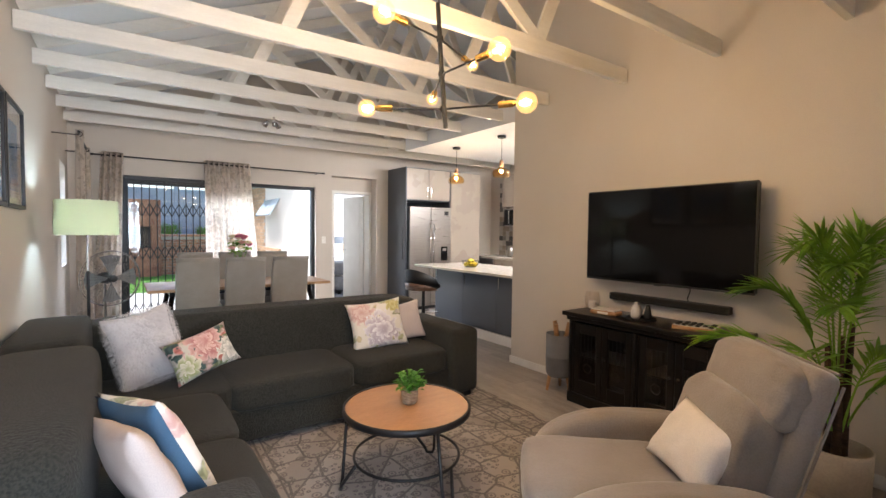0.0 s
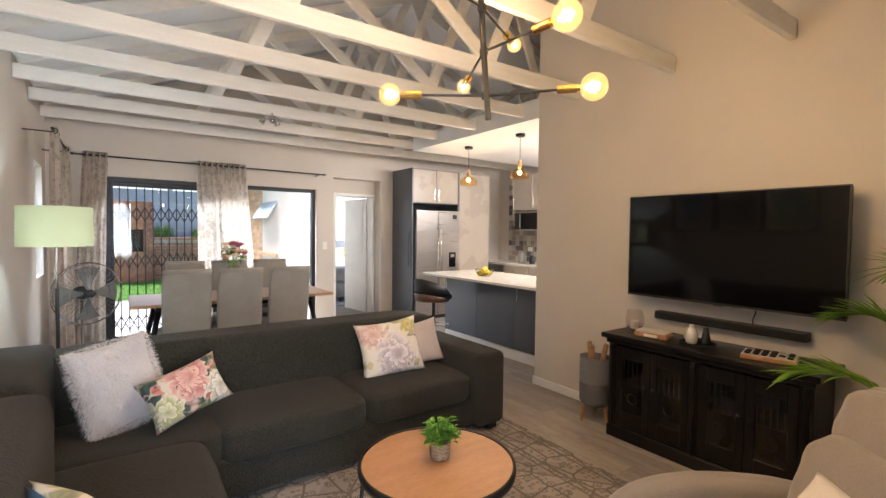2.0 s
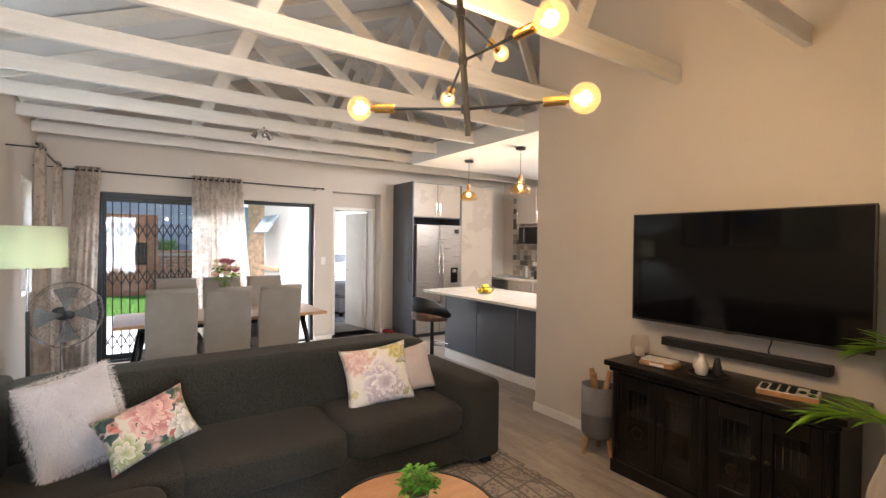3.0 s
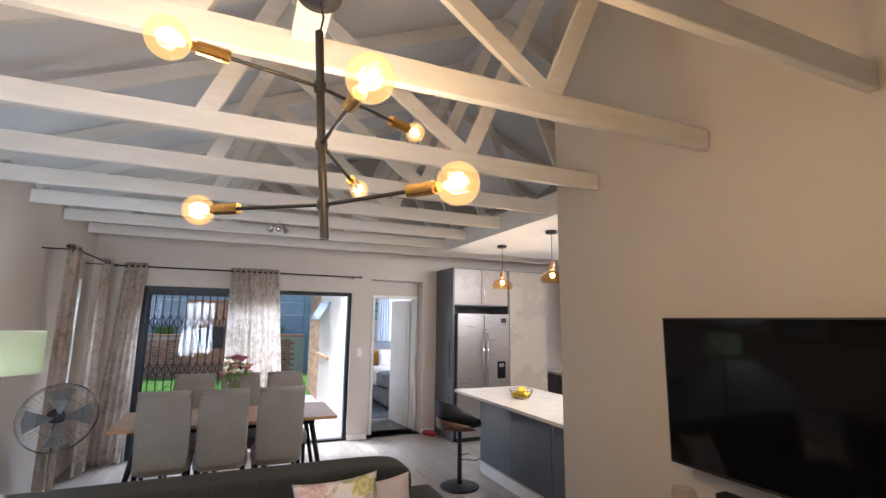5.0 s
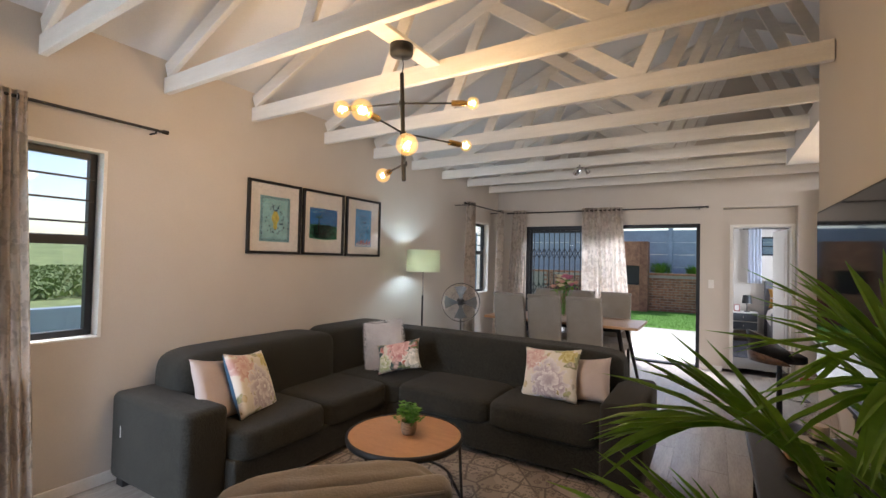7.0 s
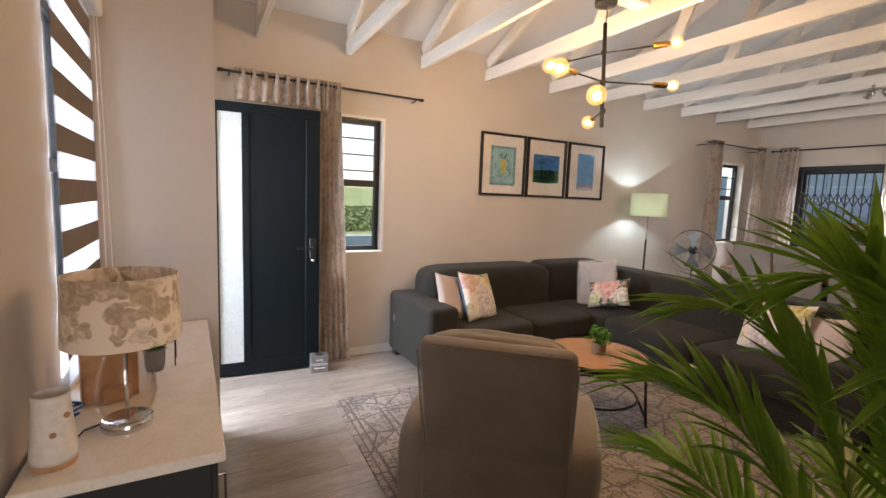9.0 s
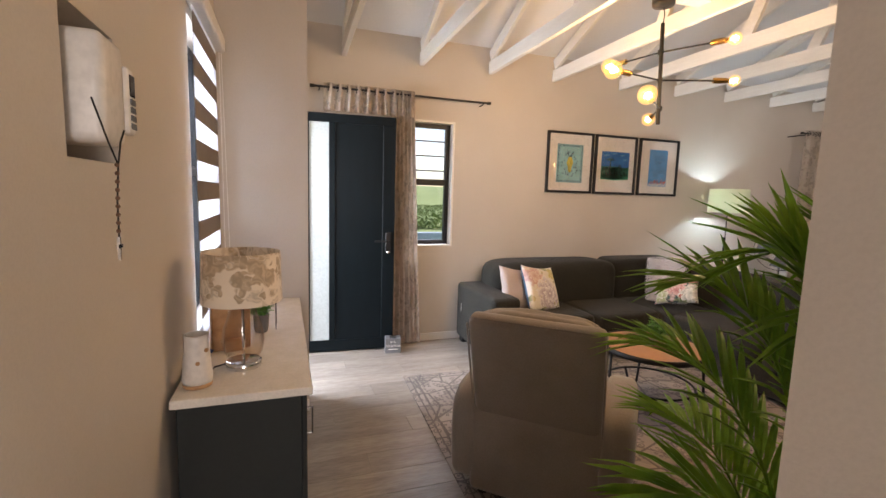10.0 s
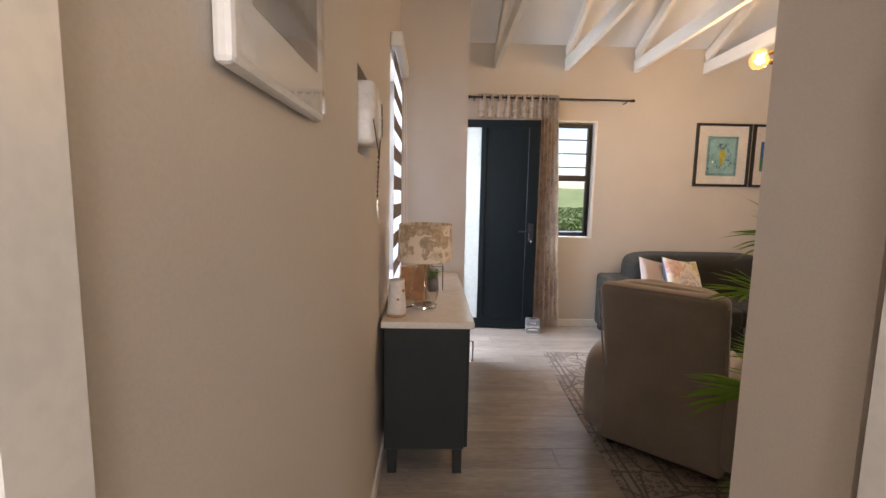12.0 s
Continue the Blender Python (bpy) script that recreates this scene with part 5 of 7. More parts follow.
for s, y in ((1, -0.05), (-1, 0.07)):
    bm = bmesh.new()
    for k in range(40):
        a = 2 * math.pi * k / 40
        tube([(0.04 * math.cos(a), y, 0.92 + 0.04 * math.sin(a)), (0.19 * math.cos(a), y * 0.9, 0.92 + 0.19 * math.sin(a)), (0.256 * math.cos(a), 0, 0.92 + 0.256 * math.sin(a))], 0.0011, 4, bm=bm)
    tagged(part("guard_grille", bm, M_CHROME, fan, "thin chrome guard wires"), kind="stuff")
for k in range(4):
    bm = bmesh.new()
    a0 = 1.57 * k
    vs_ = []
    for r in (0.03, 0.09, 0.16, 0.222):
        for t in (-0.32, 0.0, 0.34):
            a = a0 + t * (0.8 + 2 * r)
            vs_.append(bm.verts.new((r * math.cos(a), -0.01 + 0.03 * t, 0.92 + r * math.sin(a))))
    for i in range(3):
        for j in range(2):
            bm.faces.new((vs_[3 * i + j], vs_[3 * i + j + 1], vs_[3 * i + j + 4], vs_[3 * i + j + 3]))
    part("blade", bm, mat("clear_grey_plastic", (0.17, 0.17, 0.17), None, 0.3), fan, "", True)
part("hub", lathe([(0.03, 0), (0.034, 0.012), (0.02, 0.03)], 20), M_RUBBER, fan, "", True).matrix_local = pose(0, -0.045, 0.92, 90, 0, 0)


# ---- curtains ----
def curtain(path0, path1, z0, z1, folds, depth, seed, label, flare=1.0, lean_=0.0, rings=True, group="", material=None):
    """Hanging cloth in pleats between two ends of a rod; flare widens the hem."""
    c = thing("curtain", pose(0, 0, 0), label, "curtain", group)
    a, b = Vector(path0), Vector(path1)
    d = (b - a).normalized()
    nrm = Vector((-d.y, d.x, 0))
    L = (b - a).length
    n, m = folds * 10, 16
    bm = bmesh.new()
    grid = []
    for j in range(m + 1):
        v = j / m
        z = z1 + (z0 - z1) * v
        row = []
        for i in range(n + 1):
            u = i / n
            w = 1 + (flare - 1) * v ** 1.3
            s = (u - 0.5) * L * w + L / 2 + lean_ * v
            amp = depth * (0.75 + 0.5 * noise.noise(Vector((u * folds * 0.7, v * 0.9, seed)))) * (0.8 + 0.3 * v)
            ph = 2 * math.pi * folds * u + 0.8 * noise.noise(Vector((u * 3, v * 1.6, seed + 5)))
            q = a + d * s + nrm * (amp * math.sin(ph))
            row.append(bm.verts.new((q.x, q.y, z)))
        grid.append(row)
    for j in range(m):
        for i in range(n):
            bm.faces.new((grid[j][i], grid[j][i + 1], grid[j + 1][i + 1], grid[j + 1][i]))
    bmesh.ops.solidify(bm, geom=bm.faces[:], thickness=0.0025)
    part("cloth", bm, material or M_CURTAIN, c, "", True)
    if rings:
        for k in range(folds):
            q = a + d * L * (k + 0.5) / folds
            part("eyelet", tube([(q.x + 0.024 * math.cos(t) * nrm.x, q.y + 0.024 * math.cos(t) * nrm.y, z1 - 0.04 + 0.024 * math.sin(t)) for t in [0.5236 * e for e in range(12)]], 0.004, 6, closed=True), M_BLACK, c)
    return c


def rod(x0, y0, x1, y1, z, label, ends=True):
    r = thing("curtain_rod", pose(0, 0, z), label, "curtain rod")
    part("pole", tube([(x0, y0, 0), (x1, y1, 0)], 0.0095, 10), M_BLACK, r)
    d = Vector((x1 - x0, y1 - y0, 0)).normalized()
    for p, s in (((x0, y0), -1), ((x1, y1), 1)):
        part("finial", tube([Vector((p[0], p[1], 0)) - d * 0.005 * s, Vector((p[0], p[1], 0)) + d * 0.03 * s], 0.014, 12), M_BLACK, r)
    nrm = Vector((-1, 0, 0)) if abs(d.y) > 0.5 else Vector((0, 1, 0))
    for t in (0.03, 0.97):
        q = Vector((x0, y0, 0)).lerp(Vector((x1, y1, 0)), t)
        wallpt = Vector((XL + 0.002, q.y, 0)) if abs(d.y) > 0.5 else Vector((q.x, YB - 0.002, 0))
        part("bracket", tube([wallpt + Vector((0, 0, -0.02)), q + Vector((0, 0, -0.02)), q], 0.006, 6), M_BLACK, r)
    return r


rod(-0.40, 0.02, -0.40, 1.63, 2.325, "dark metal curtain rod over the window")
curtain((-0.40, 0.10, 0), (-0.40, 0.90, 0), 2.13, 2.36, 10, 0.028, 1, "botanical print curtain heading bunched behind the open door", rings=True)
curtain((-0.40, 0.70, 0), (-0.40, 0.905, 0), 0.02, 2.36, 6, 0.03, 2, "cream botanical print curtain hanging beside the window", 1.55, 0.05, rings=False)
rod(-0.27, 5.85, -0.27, 7.22, 2.33, "dark metal curtain rod over the side window")
rod(-0.22, 7.39, 2.79, 7.39, 2.325, "dark metal curtain rod over the sliding door")
curtain((-0.27, 5.92, 0), (-0.27, 6.16, 0), 0.02, 2.37, 4, 0.045, 3, "cream botanical print curtain beside the side window", 1.25, 0.0, group="dining curtains")
curtain((-0.27, 7.06, 0), (-0.27, 7.24, 0), 0.02, 2.37, 3, 0.045, 4, "cream botanical print curtain in the room corner", 1.3, -0.08, group="dining curtains")
curtain((-0.14, 7.39, 0), (0.10, 7.39, 0), 0.02, 2.37, 4, 0.035, 5, "cream botanical print curtain at the sliding door", 1.35, -0.1, group="dining curtains")
curtain((1.04, 7.39, 0), (1.66, 7.39, 0), 0.02, 2.37, 9, 0.04, 6, "cream botanical print curtain between the sliding leaves", 1.3, 0.10, group="dining curtains")

# gift box by the door
gbx = thing("keepsake_box", pose(-0.235, 0.70, 0, 0, 0, -8), "small grey wooden box lettered TOGETHER", "box")
part("body", box(-0.05, -0.07, 0, 0.05, 0.07, 0.14, 0.004), M_FELT, gbx)
part("handle_slot", box(-0.04, -0.03, 0.1395, 0.04, 0.03, 0.1425, 0.002), M_RUBBER, gbx)


def text(body, size, material, parent, m, name="lettering"):
    cu = bpy.data.curves.new(name, "FONT")
    cu.body, cu.size, cu.align_x, cu.extrude = body, size, "CENTER", 0.0006
    tmp = bpy.data.objects.new(name, cu)
    scene.collection.objects.link(tmp)
    me = bpy.data.meshes.new_from_object(tmp.evaluated_get(bpy.context.evaluated_depsgraph_get()))
    bpy.data.objects.remove(tmp)
    me.materials.clear()
    me.materials.append(material)
    ob = new(name, me)
    ob.parent = parent
    ob.matrix_local = m
    return ob


text("TOGETHER", 0.028, M_TRIM, gbx, pose(0.0508, 0, 0.06, 90, 0, 90))
text("family", 0.022, M_TRIM, gbx, pose(0.0508, 0, 0.10, 90, 0, 90))
part("text_bar", box(0.0502, -0.045, 0.035, 0.0512, 0.045, 0.043), M_TRIM, gbx)

# ---- hall side: blind, alarm panel, cabinet ----
bl = thing("zebra_blind", pose(0.9, YN, 0), "striped grey and white zebra roller blind, lowered", "blind")
part("cassette", box(-0.03, 0.004, 2.17, 0.68, 0.07, 2.25, 0.012, 3), M_TRIM, bl, "white cassette")
blg = mat("taupe_blind_cloth", (0.22, 0.18, 0.155), (0.19, 0.155, 0.13), 0.85, 20, bump=0.2, grain=200)
sheer = bpy.data.materials.new("sheer_blind_cloth")
sheer.use_nodes = True
nt = sheer.node_tree
pr = nt.nodes["Principled BSDF"]
pr.inputs["Base Color"].default_value = (0.8, 0.82, 0.86, 1)
tl, mx = nt.nodes.new("ShaderNodeBsdfTranslucent"), nt.nodes.new("ShaderNodeMixShader")
tl.inputs[0].default_value = (0.85, 0.88, 0.95, 1)
mx.inputs[0].default_value = 0.6
nt.links.new(pr.outputs[0], mx.inputs[1])
nt.links.new(tl.outputs[0], mx.inputs[2])
nt.links.new(mx.outputs[0], nt.nodes["Material Output"].inputs[0])
z, k = 0.79, 0
while z < 2.17:
    h = 0.085
    part("stripe", box(0.0, 0.022, z, 0.65, 0.025, min(2.17, z + h)), blg if k % 2 else sheer, bl, "taupe stripe" if k % 2 else "sheer white stripe")
    z, k = z + h, k + 1
part("bottom_bar", box(0, 0.016, 0.772, 0.65, 0.031, 0.79, 0.003), M_TRIM, bl)
part("bead_chain", tube([(-0.012, 0.04, 2.2), (-0.012, 0.045, 1.0), (-0.012, 0.06, 0.95), (-0.012, 0.07, 1.0), (-0.012, 0.05, 2.2)], 0.002, 5), M_TRIM, bl)
w3 = thing("window_3", pose(0, YN - 0.10, 0), "charcoal window behind the blind", "window", kind="structure")
for a in ((0.90, 0.80, 0.94, 2.14), (1.50, 0.80, 1.54, 2.14), (0.94, 0.80, 1.50, 0.84), (0.94, 2.10, 1.50, 2.14), (0.94, 1.5, 1.5, 1.55)):
    part("frame_bar", box(a[0], -0.02, a[1], a[2], 0.02, a[3]), M_FRAME, w3)
part("pane", box(0.94, -0.003, 0.84, 1.50, 0.003, 2.10), M_GLASS, w3).visible_shadow = False
part("window_sill", box(0.90, 0.021, 0.798, 1.54, 0.10, 0.812), M_TRIM, w3)

al = thing("alarm_panel", pose(2.565, YN, 1.63), "white alarm control box with keypad set in a wall recess", "alarm panel")
# black plate closes the recess, its colour stands for the shade inside
part("back_box", box(-0.13, -0.15, -0.135, 0.13, -0.14, 0.135), M_RUBBER, al)
part("case", box(-0.03, -0.14, -0.11, 0.098, 0.05, 0.10, 0.02, 3), M_CERAMIC, al, "white plastic case", True)
kp = part("keypad", box(-0.062, -0.02, -0.08, -0.018, 0.058, 0.06, 0.008, 2), M_CERAMIC, al)
part("display", box(-0.056, 0.0582, 0.0, -0.026, 0.060, 0.045), M_SCREEN, kp, "dark display")
for i in range(3):
    for j in range(4):
        part("key", box(-0.056 + 0.011 * i, 0.0582, -0.068 + 0.017 * j, -0.048 + 0.011 * i, 0.061, -0.056 + 0.017 * j), M_FELT, kp)
ros = thing("rosary", pose(2.655, YN + 0.056, 1.53), "dark bead rosary with a small cross", "rosary")
pts = [(0.09, 0, 0.06), (0.04, 0.006, -0.01), (0.0, 0.008, -0.05), (-0.02, 0.008, -0.005), (-0.045, 0.008, 0.02)]
part("cord", tube(pts, 0.0018, 5), M_BLACK, ros)
part("drop", tube([(0, 0.008, -0.05), (0.002, 0.004, -0.12), (0.0, 0.003, -0.19)], 0.0018, 5), M_BLACK, ros)
for k in range(9):
    bm = bmesh.new()
    bmesh.ops.create_uvsphere(bm, u_segments=8, v_segments=6, radius=0.0045, matrix=Matrix.Translation((0.001, 0.006 - 0.0004 * k, -0.05 - 0.016 * k)))
    part("bead", bm, M_WALNUT, ros)
bm = box(-0.003, 0, -0.235, 0.003, 0.005, -0.19)
box(-0.013, 0, -0.212, 0.013, 0.005, -0.205, bm=bm)
part("cross", bm, M_CHROME, ros, "small metal cross")

# framed print by the passage: white frame with a dark rounded picture under glass
hp = thing("hall_picture", pose(3.48, YN, 1.745), "white framed print behind glass in the passage", "picture")
part("frame", box(-0.205, 0.002, -0.25, 0.205, 0.026, 0.25, 0.008, 2), M_TRIM, hp)
M_SEPIA = motif("sepia_print", (0.16, 0.12, 0.08), [(0.10, 0.07, 0.05), (0.24, 0.19, 0.14)], 5.0, 0.4, 0.0)
bm = bmesh.new()
ov = [(-0.15, -0.17), (0.15, -0.17), (0.15, 0.05)] + [(0.15 * math.cos(t), 0.05 + 0.15 * math.sin(t)) for t in [0.262 * k for k in range(1, 12)]] + [(-0.15, 0.05)]
f0 = [bm.verts.new((x, 0.0268, z)) for x, z in ov]
f1 = [bm.verts.new((x, 0.0285, z)) for x, z in ov]
bm.faces.new(f1[::-1])
for i in range(len(ov)):
    bm.faces.new((f0[i], f1[i], f1[(i + 1) % len(ov)], f0[(i + 1) % len(ov)]))
bmesh.ops.recalc_face_normals(bm, faces=bm.faces[:])
part("print", bm, M_SEPIA, hp, "dark sepia print")
part("glazing", box(-0.195, 0.029, -0.24, 0.195, 0.031, 0.24), M_GLASS, hp).visible_shadow = False

cab = thing("hall_cabinet", pose(0.76, YN + 0.016, 0), "dark grey hall cabinet with a white top", "cabinet")
CW = 2.15 - 0.76
part("top", box(0, 0, 0.742, CW, 0.435, 0.772, 0.003), M_QUARTZ, cab, "white top")
part("body", box(0.02, 0.012, 0.13, CW - 0.03, 0.40, 0.742, 0.003), M_HALL, cab)
for k in range(3):
    w = (CW - 0.06) / 3
    d = part("door", box(0.025 + k * w, 0.40, 0.135, 0.02 + (k + 1) * w, 0.418, 0.735, 0.003), M_HALL, cab)
    part("handle", tube([(0.0 + (k + 0.9) * w, 0.418, 0.55), (0.0 + (k + 0.9) * w, 0.44, 0.55), (0.0 + (k + 0.9) * w, 0.44, 0.65), (0.0 + (k + 0.9) * w, 0.418, 0.65)], 0.004, 6), M_CHROME, d, "slim white handle")
for x in (0.05, CW - 0.06):
    for y in (0.05, 0.37):
        part("leg", box(x - 0.022, y - 0.022, 0, x + 0.022, y + 0.022, 0.13, 0.003), M_HALL, cab)

tl_ = thing("table_lamp", pose(1.885, -0.372, 0.772), "clear glass table lamp with sepia flower shade", "table lamp")
part("base", lathe([(0.062, 0), (0.064, 0.004), (0.064, 0.022), (0.058, 0.026)], 28), M_CHROME, tl_, "chrome base", True)
part("body", lathe([(0.05, 0.027), (0.068, 0.06), (0.076, 0.10), (0.07, 0.15), (0.05, 0.21), (0.032, 0.25), (0.024, 0.265), (0.020, 0.265), (0.03, 0.248), (0.047, 0.208), (0.066, 0.15), (0.072, 0.10), (0.064, 0.062), (0.046, 0.034)], 32, cap=False), M_CLEAR, tl_, "clear glass egg-shaped body", True)
part("rod", tube([(0, 0, 0.02), (0, 0, 0.32)], 0.005, 8), M_CHROME, tl_)
part("neck", lathe([(0.026, 0.262), (0.028, 0.275), (0.014, 0.285), (0.014, 0.32)], 16), M_CHROME, tl_)
part("shade", lathe([(0.142, 0.255), (0.135, 0.44), (0.132, 0.44), (0.139, 0.255)], 40, cap=False), M_SHADE, tl_, "sepia flower print drum shade", True)
part("power_cord", tube([(-0.06, -0.01, 0.006), (0.0, -0.10, 0.004), (0.08, -0.12, 0.004), (0.12, -0.17, 0.01)], 0.003, 6), M_RUBBER, tl_)
va = thing("diffuser_vase", pose(2.035, -0.505, 0.772), "white ceramic cylinder vase with wooden foot", "vase")
part("foot", lathe([(0.044, 0), (0.046, 0.004), (0.046, 0.012), (0.043, 0.014)], 28), M_WOOD, va, "wooden foot", True)
part("body", lathe([(0.046, 0.0145), (0.048, 0.03), (0.041, 0.11), (0.037, 0.16), (0.039, 0.18), (0.034, 0.18), (0.034, 0.15), (0.002, 0.14)], 28), M_CERAMIC, va, "", True)
for a, z in ((0.9, 0.13), (1.0, 0.05), (0.2, 0.09)):
    b = lathe([(0.007, 0), (0.007, 0.004)], 12)
    part("dot", b, M_WOOD, va).matrix_local = pose(0.041 * math.cos(a), 0.041 * math.sin(a), z, 0, 90, math.degrees(a))
wb = thing("wooden_letter_block", pose(1.66, -0.44, 0.772, 0, 0, 14), "honey wood decorative block on the cabinet", "ornament")
part("block", box(-0.03, -0.075, 0, 0.03, 0.075, 0.19, 0.006, 2), M_WOOD, wb)
part("stand", box(-0.04, -0.03, 0.0, 0.06, 0.05, 0.05, 0.006), M_WOOD, wb)
pot_plant(pose(1.45, -0.33, 0.772), "small green plant in a grey ceramic pot on the cabinet", 0.035, 0.085, M_FELT, 0.055, 0.07, 26, 12, 0.028)
cg = thing("wire_stand", pose(1.38, -0.31, 0.772), "black wire plant stand", "wire stand")
for x in (-0.05, 0.05):
    part("wire", tube([(x, -0.045, 0), (x, -0.045, 0.15), (x, 0.045, 0.15), (x, 0.045, 0)], 0.002, 5), M_BLACK, cg)
part("wire", tube([(-0.05, 0.045, 0.10), (0.05, 0.045, 0.10)], 0.002, 5), M_BLACK, cg)
bm = tube([(1.80 - 0.03 * math.cos(t * 0.7) - 0.01 * t, -0.52 + 0.02 * math.sin(t), 0.776 + 0.004 * (t % 3)) for t in range(14)], 0.004, 6)
tagged(part("coiled_cable", bm, mat("blue_cable", (0.02, 0.08, 0.35), None, 0.5)), "coil of blue and black cable on the cabinet", "cable")


# ================= dining =================
dt = thing("dining_table", pose(1.21, 5.86, 0), "rectangular wooden dining table with dark splayed legs", "dining table")
part("tabletop", box(-0.95, -0.42, 0.735, 0.95, 0.42, 0.765, 0.006, 2), M_WOOD, dt, "warm wood top with pale edge")
part("apron", box(-0.75, -0.30, 0.68, 0.75, 0.30, 0.734, 0.004), M_DARKWOOD, dt)
for sx in (-1, 1):
    for sy in (-1, 1):
        part("leg", tube([(sx * 0.72, sy * 0.27, 0.70), (sx * 0.86, sy * 0.36, 0.0)], [0.028, 0.018], 10), M_DARKWOOD, dt, "", True)


def dining_chair(m, label, n):
    c = thing("dining_chair", m, label, "chair", "chairs round the dining table")
    bk = puff(0.40, 0.07, 0.64, 9, 12, 0.004, n)
    for v in bk.verts:
        v.co.y -= 0.10 * max(0.0, (v.co.z + 0.32) / 0.64) ** 1.6
    bmesh.ops.translate(bk, verts=bk.verts[:], vec=(0, -0.20, 0.76))
    part("backrest", bk, M_DINE, c, "", True)
    part("back_roll", tube([(-0.195, -0.305, 1.07), (0.195, -0.305, 1.07)], 0.026, 14), M_DINE, c, "", True)
    st = puff(0.44, 0.46, 0.12, 6, 10, 0.004, n + 1)
    bmesh.ops.translate(st, verts=st.verts[:], vec=(0, 0.02, 0.45))
    part("seat", st, M_DINE, c, "", True)
    for sx in (-1, 1):
        for sy in (-1, 1):
            part("leg", tube([(sx * 0.18, sy * 0.18, 0.42), (sx * 0.19, sy * 0.21, 0.0)], [0.021, 0.014], 8), M_DARKWOOD, c)
    return c


c0 = dining_chair(pose(0.69, 5.54, 0), "stone linen high-backed dining chair at the table", 3)
for x in (1.14, 1.61):
    copy_thing(c0, pose(x, 5.52, 0))
for x in (0.81, 1.27, 1.74):
    copy_thing(c0, pose(x, 6.19, 0, 0, 0, 180))

fv = thing("flower_vase", pose(1.20, 5.88, 0.765), "glass vase of pink and cream roses", "flowers")
part("vase", lathe([(0.045, 0), (0.05, 0.02), (0.045, 0.17), (0.06, 0.31), (0.056, 0.31), (0.04, 0.16), (0.044, 0.02)], 20, cap=False), M_CLEAR, fv, "clear glass vase", True)
rnd = random.Random(14)
M_ROSE = [mat("rose_pink", (0.62, 0.20, 0.28), (0.50, 0.12, 0.20), 0.7, 30), mat("rose_cream", (0.82, 0.72, 0.50), (0.74, 0.60, 0.36), 0.7, 30), mat("rose_peach", (0.78, 0.45, 0.35), (0.70, 0.34, 0.26), 0.7, 30)]
leafbm = bmesh.new()
stem = bmesh.new()
for i in range(17):
    a, e = rnd.uniform(0, 6.28), rnd.uniform(0.25, 1.5)
    r = rnd.uniform(0.10, 0.15)
    p = Vector((r * math.cos(a) * math.cos(e) * 1.15, r * math.sin(a) * math.cos(e) * 1.15, 0.36 + r * 1.35 * math.sin(e)))
    tube([(0, 0, 0.02), (p.x * 0.4, p.y * 0.4, 0.24), p], 0.002, 5, bm=stem)
    ro = bmesh.new()
    for k in range(3):
        rr = 0.046 - 0.012 * k
        for t in range(5):
            b = t * 1.2566 + k * 0.6
            q = [ro.verts.new(p + Vector((rr * f * math.cos(b + g), rr * f * math.sin(b + g), hz))) for f, g, hz in ((0.25, 0, -0.022), (1.0, -0.62, 0.004 + 0.004 * k), (1.08, 0, 0.014 + 0.006 * k), (1.0, 0.62, 0.004 + 0.004 * k))]
            ro.faces.new(q)
    bmesh.ops.create_uvsphere(ro, u_segments=8, v_segments=6, radius=0.017, matrix=Matrix.Translation(p))
    part("rose", ro, M_ROSE[i % 3], fv)
    for k in range(5):
        b = rnd.uniform(0, 6.28)
        leaf_quad(leafbm, p * 0.9 + Vector((0, 0, -0.01)), (math.cos(b), math.sin(b), rnd.uniform(-0.5, 0.3)), 0.07, 0.032, 0.2)
part("stems", stem, M_LEAF2, fv)
part("foliage", leafbm, M_LEAF, fv, "green rose leaves")

sp = thing("ceiling_spotlight", pose(1.49, 5.50, 0.0265), "chrome three-lamp ceiling spotlight under a roof truss", "spotlight")
part("plate", lathe([(0.055, 2.615), (0.06, 2.62), (0.06, 2.64)], 24), M_CHROME, sp)
for k in range(3):
    a = 2.1 * k + 0.5
    part("head", lathe([(0.012, 0), (0.022, 0.02), (0.032, 0.07), (0.028, 0.07), (0.015, 0.03)], 16), M_CHROME, sp, "", True).matrix_local = pose(0.05 * math.cos(a), 0.05 * math.sin(a), 2.60, 0, 140, math.degrees(a))
sw = thing("light_switch", pose(2.855, YB, 1.225), "white plastic light switch", "light switch")
part("plate", box(-0.035, -0.01, -0.06, 0.035, -0.001, 0.06, 0.003), M_TRIM, sw)
part("rocker", box(-0.012, -0.013, -0.02, 0.012, -0.01, 0.02, 0.002), M_TRIM, sw)

# bedroom door and frame in the niche
bd = thing("door_frame_bedroom", pose(0, 7.73, 0), "white painted door frame in the niche", "door frame", kind="structure")
part("jamb", box(3.085, -0.012, 0, 3.13, 0.21, 2.09, 0.003), M_TRIM, bd)
part("jamb", box(3.80, -0.012, 0, 3.843, 0.21, 2.09, 0.003), M_TRIM, bd)
part("head", box(3.13, -0.012, 2.045, 3.80, 0.21, 2.09, 0.003), M_TRIM, bd)
ld = thing("bedroom_door", pose(3.795, 7.93, 0.01, 0, 0, 98), "white panelled bedroom door standing open", "door")
part("leaf", box(0, -0.02, 0, 0.70, 0.02, 2.02, 0.003), M_TRIM, ld)
for z0, z1 in ((0.15, 0.9), (1.05, 1.9)):
    part("panel", box(0.1, 0.0205, z0, 0.60, 0.026, z1, 0.004), M_TRIM, ld)
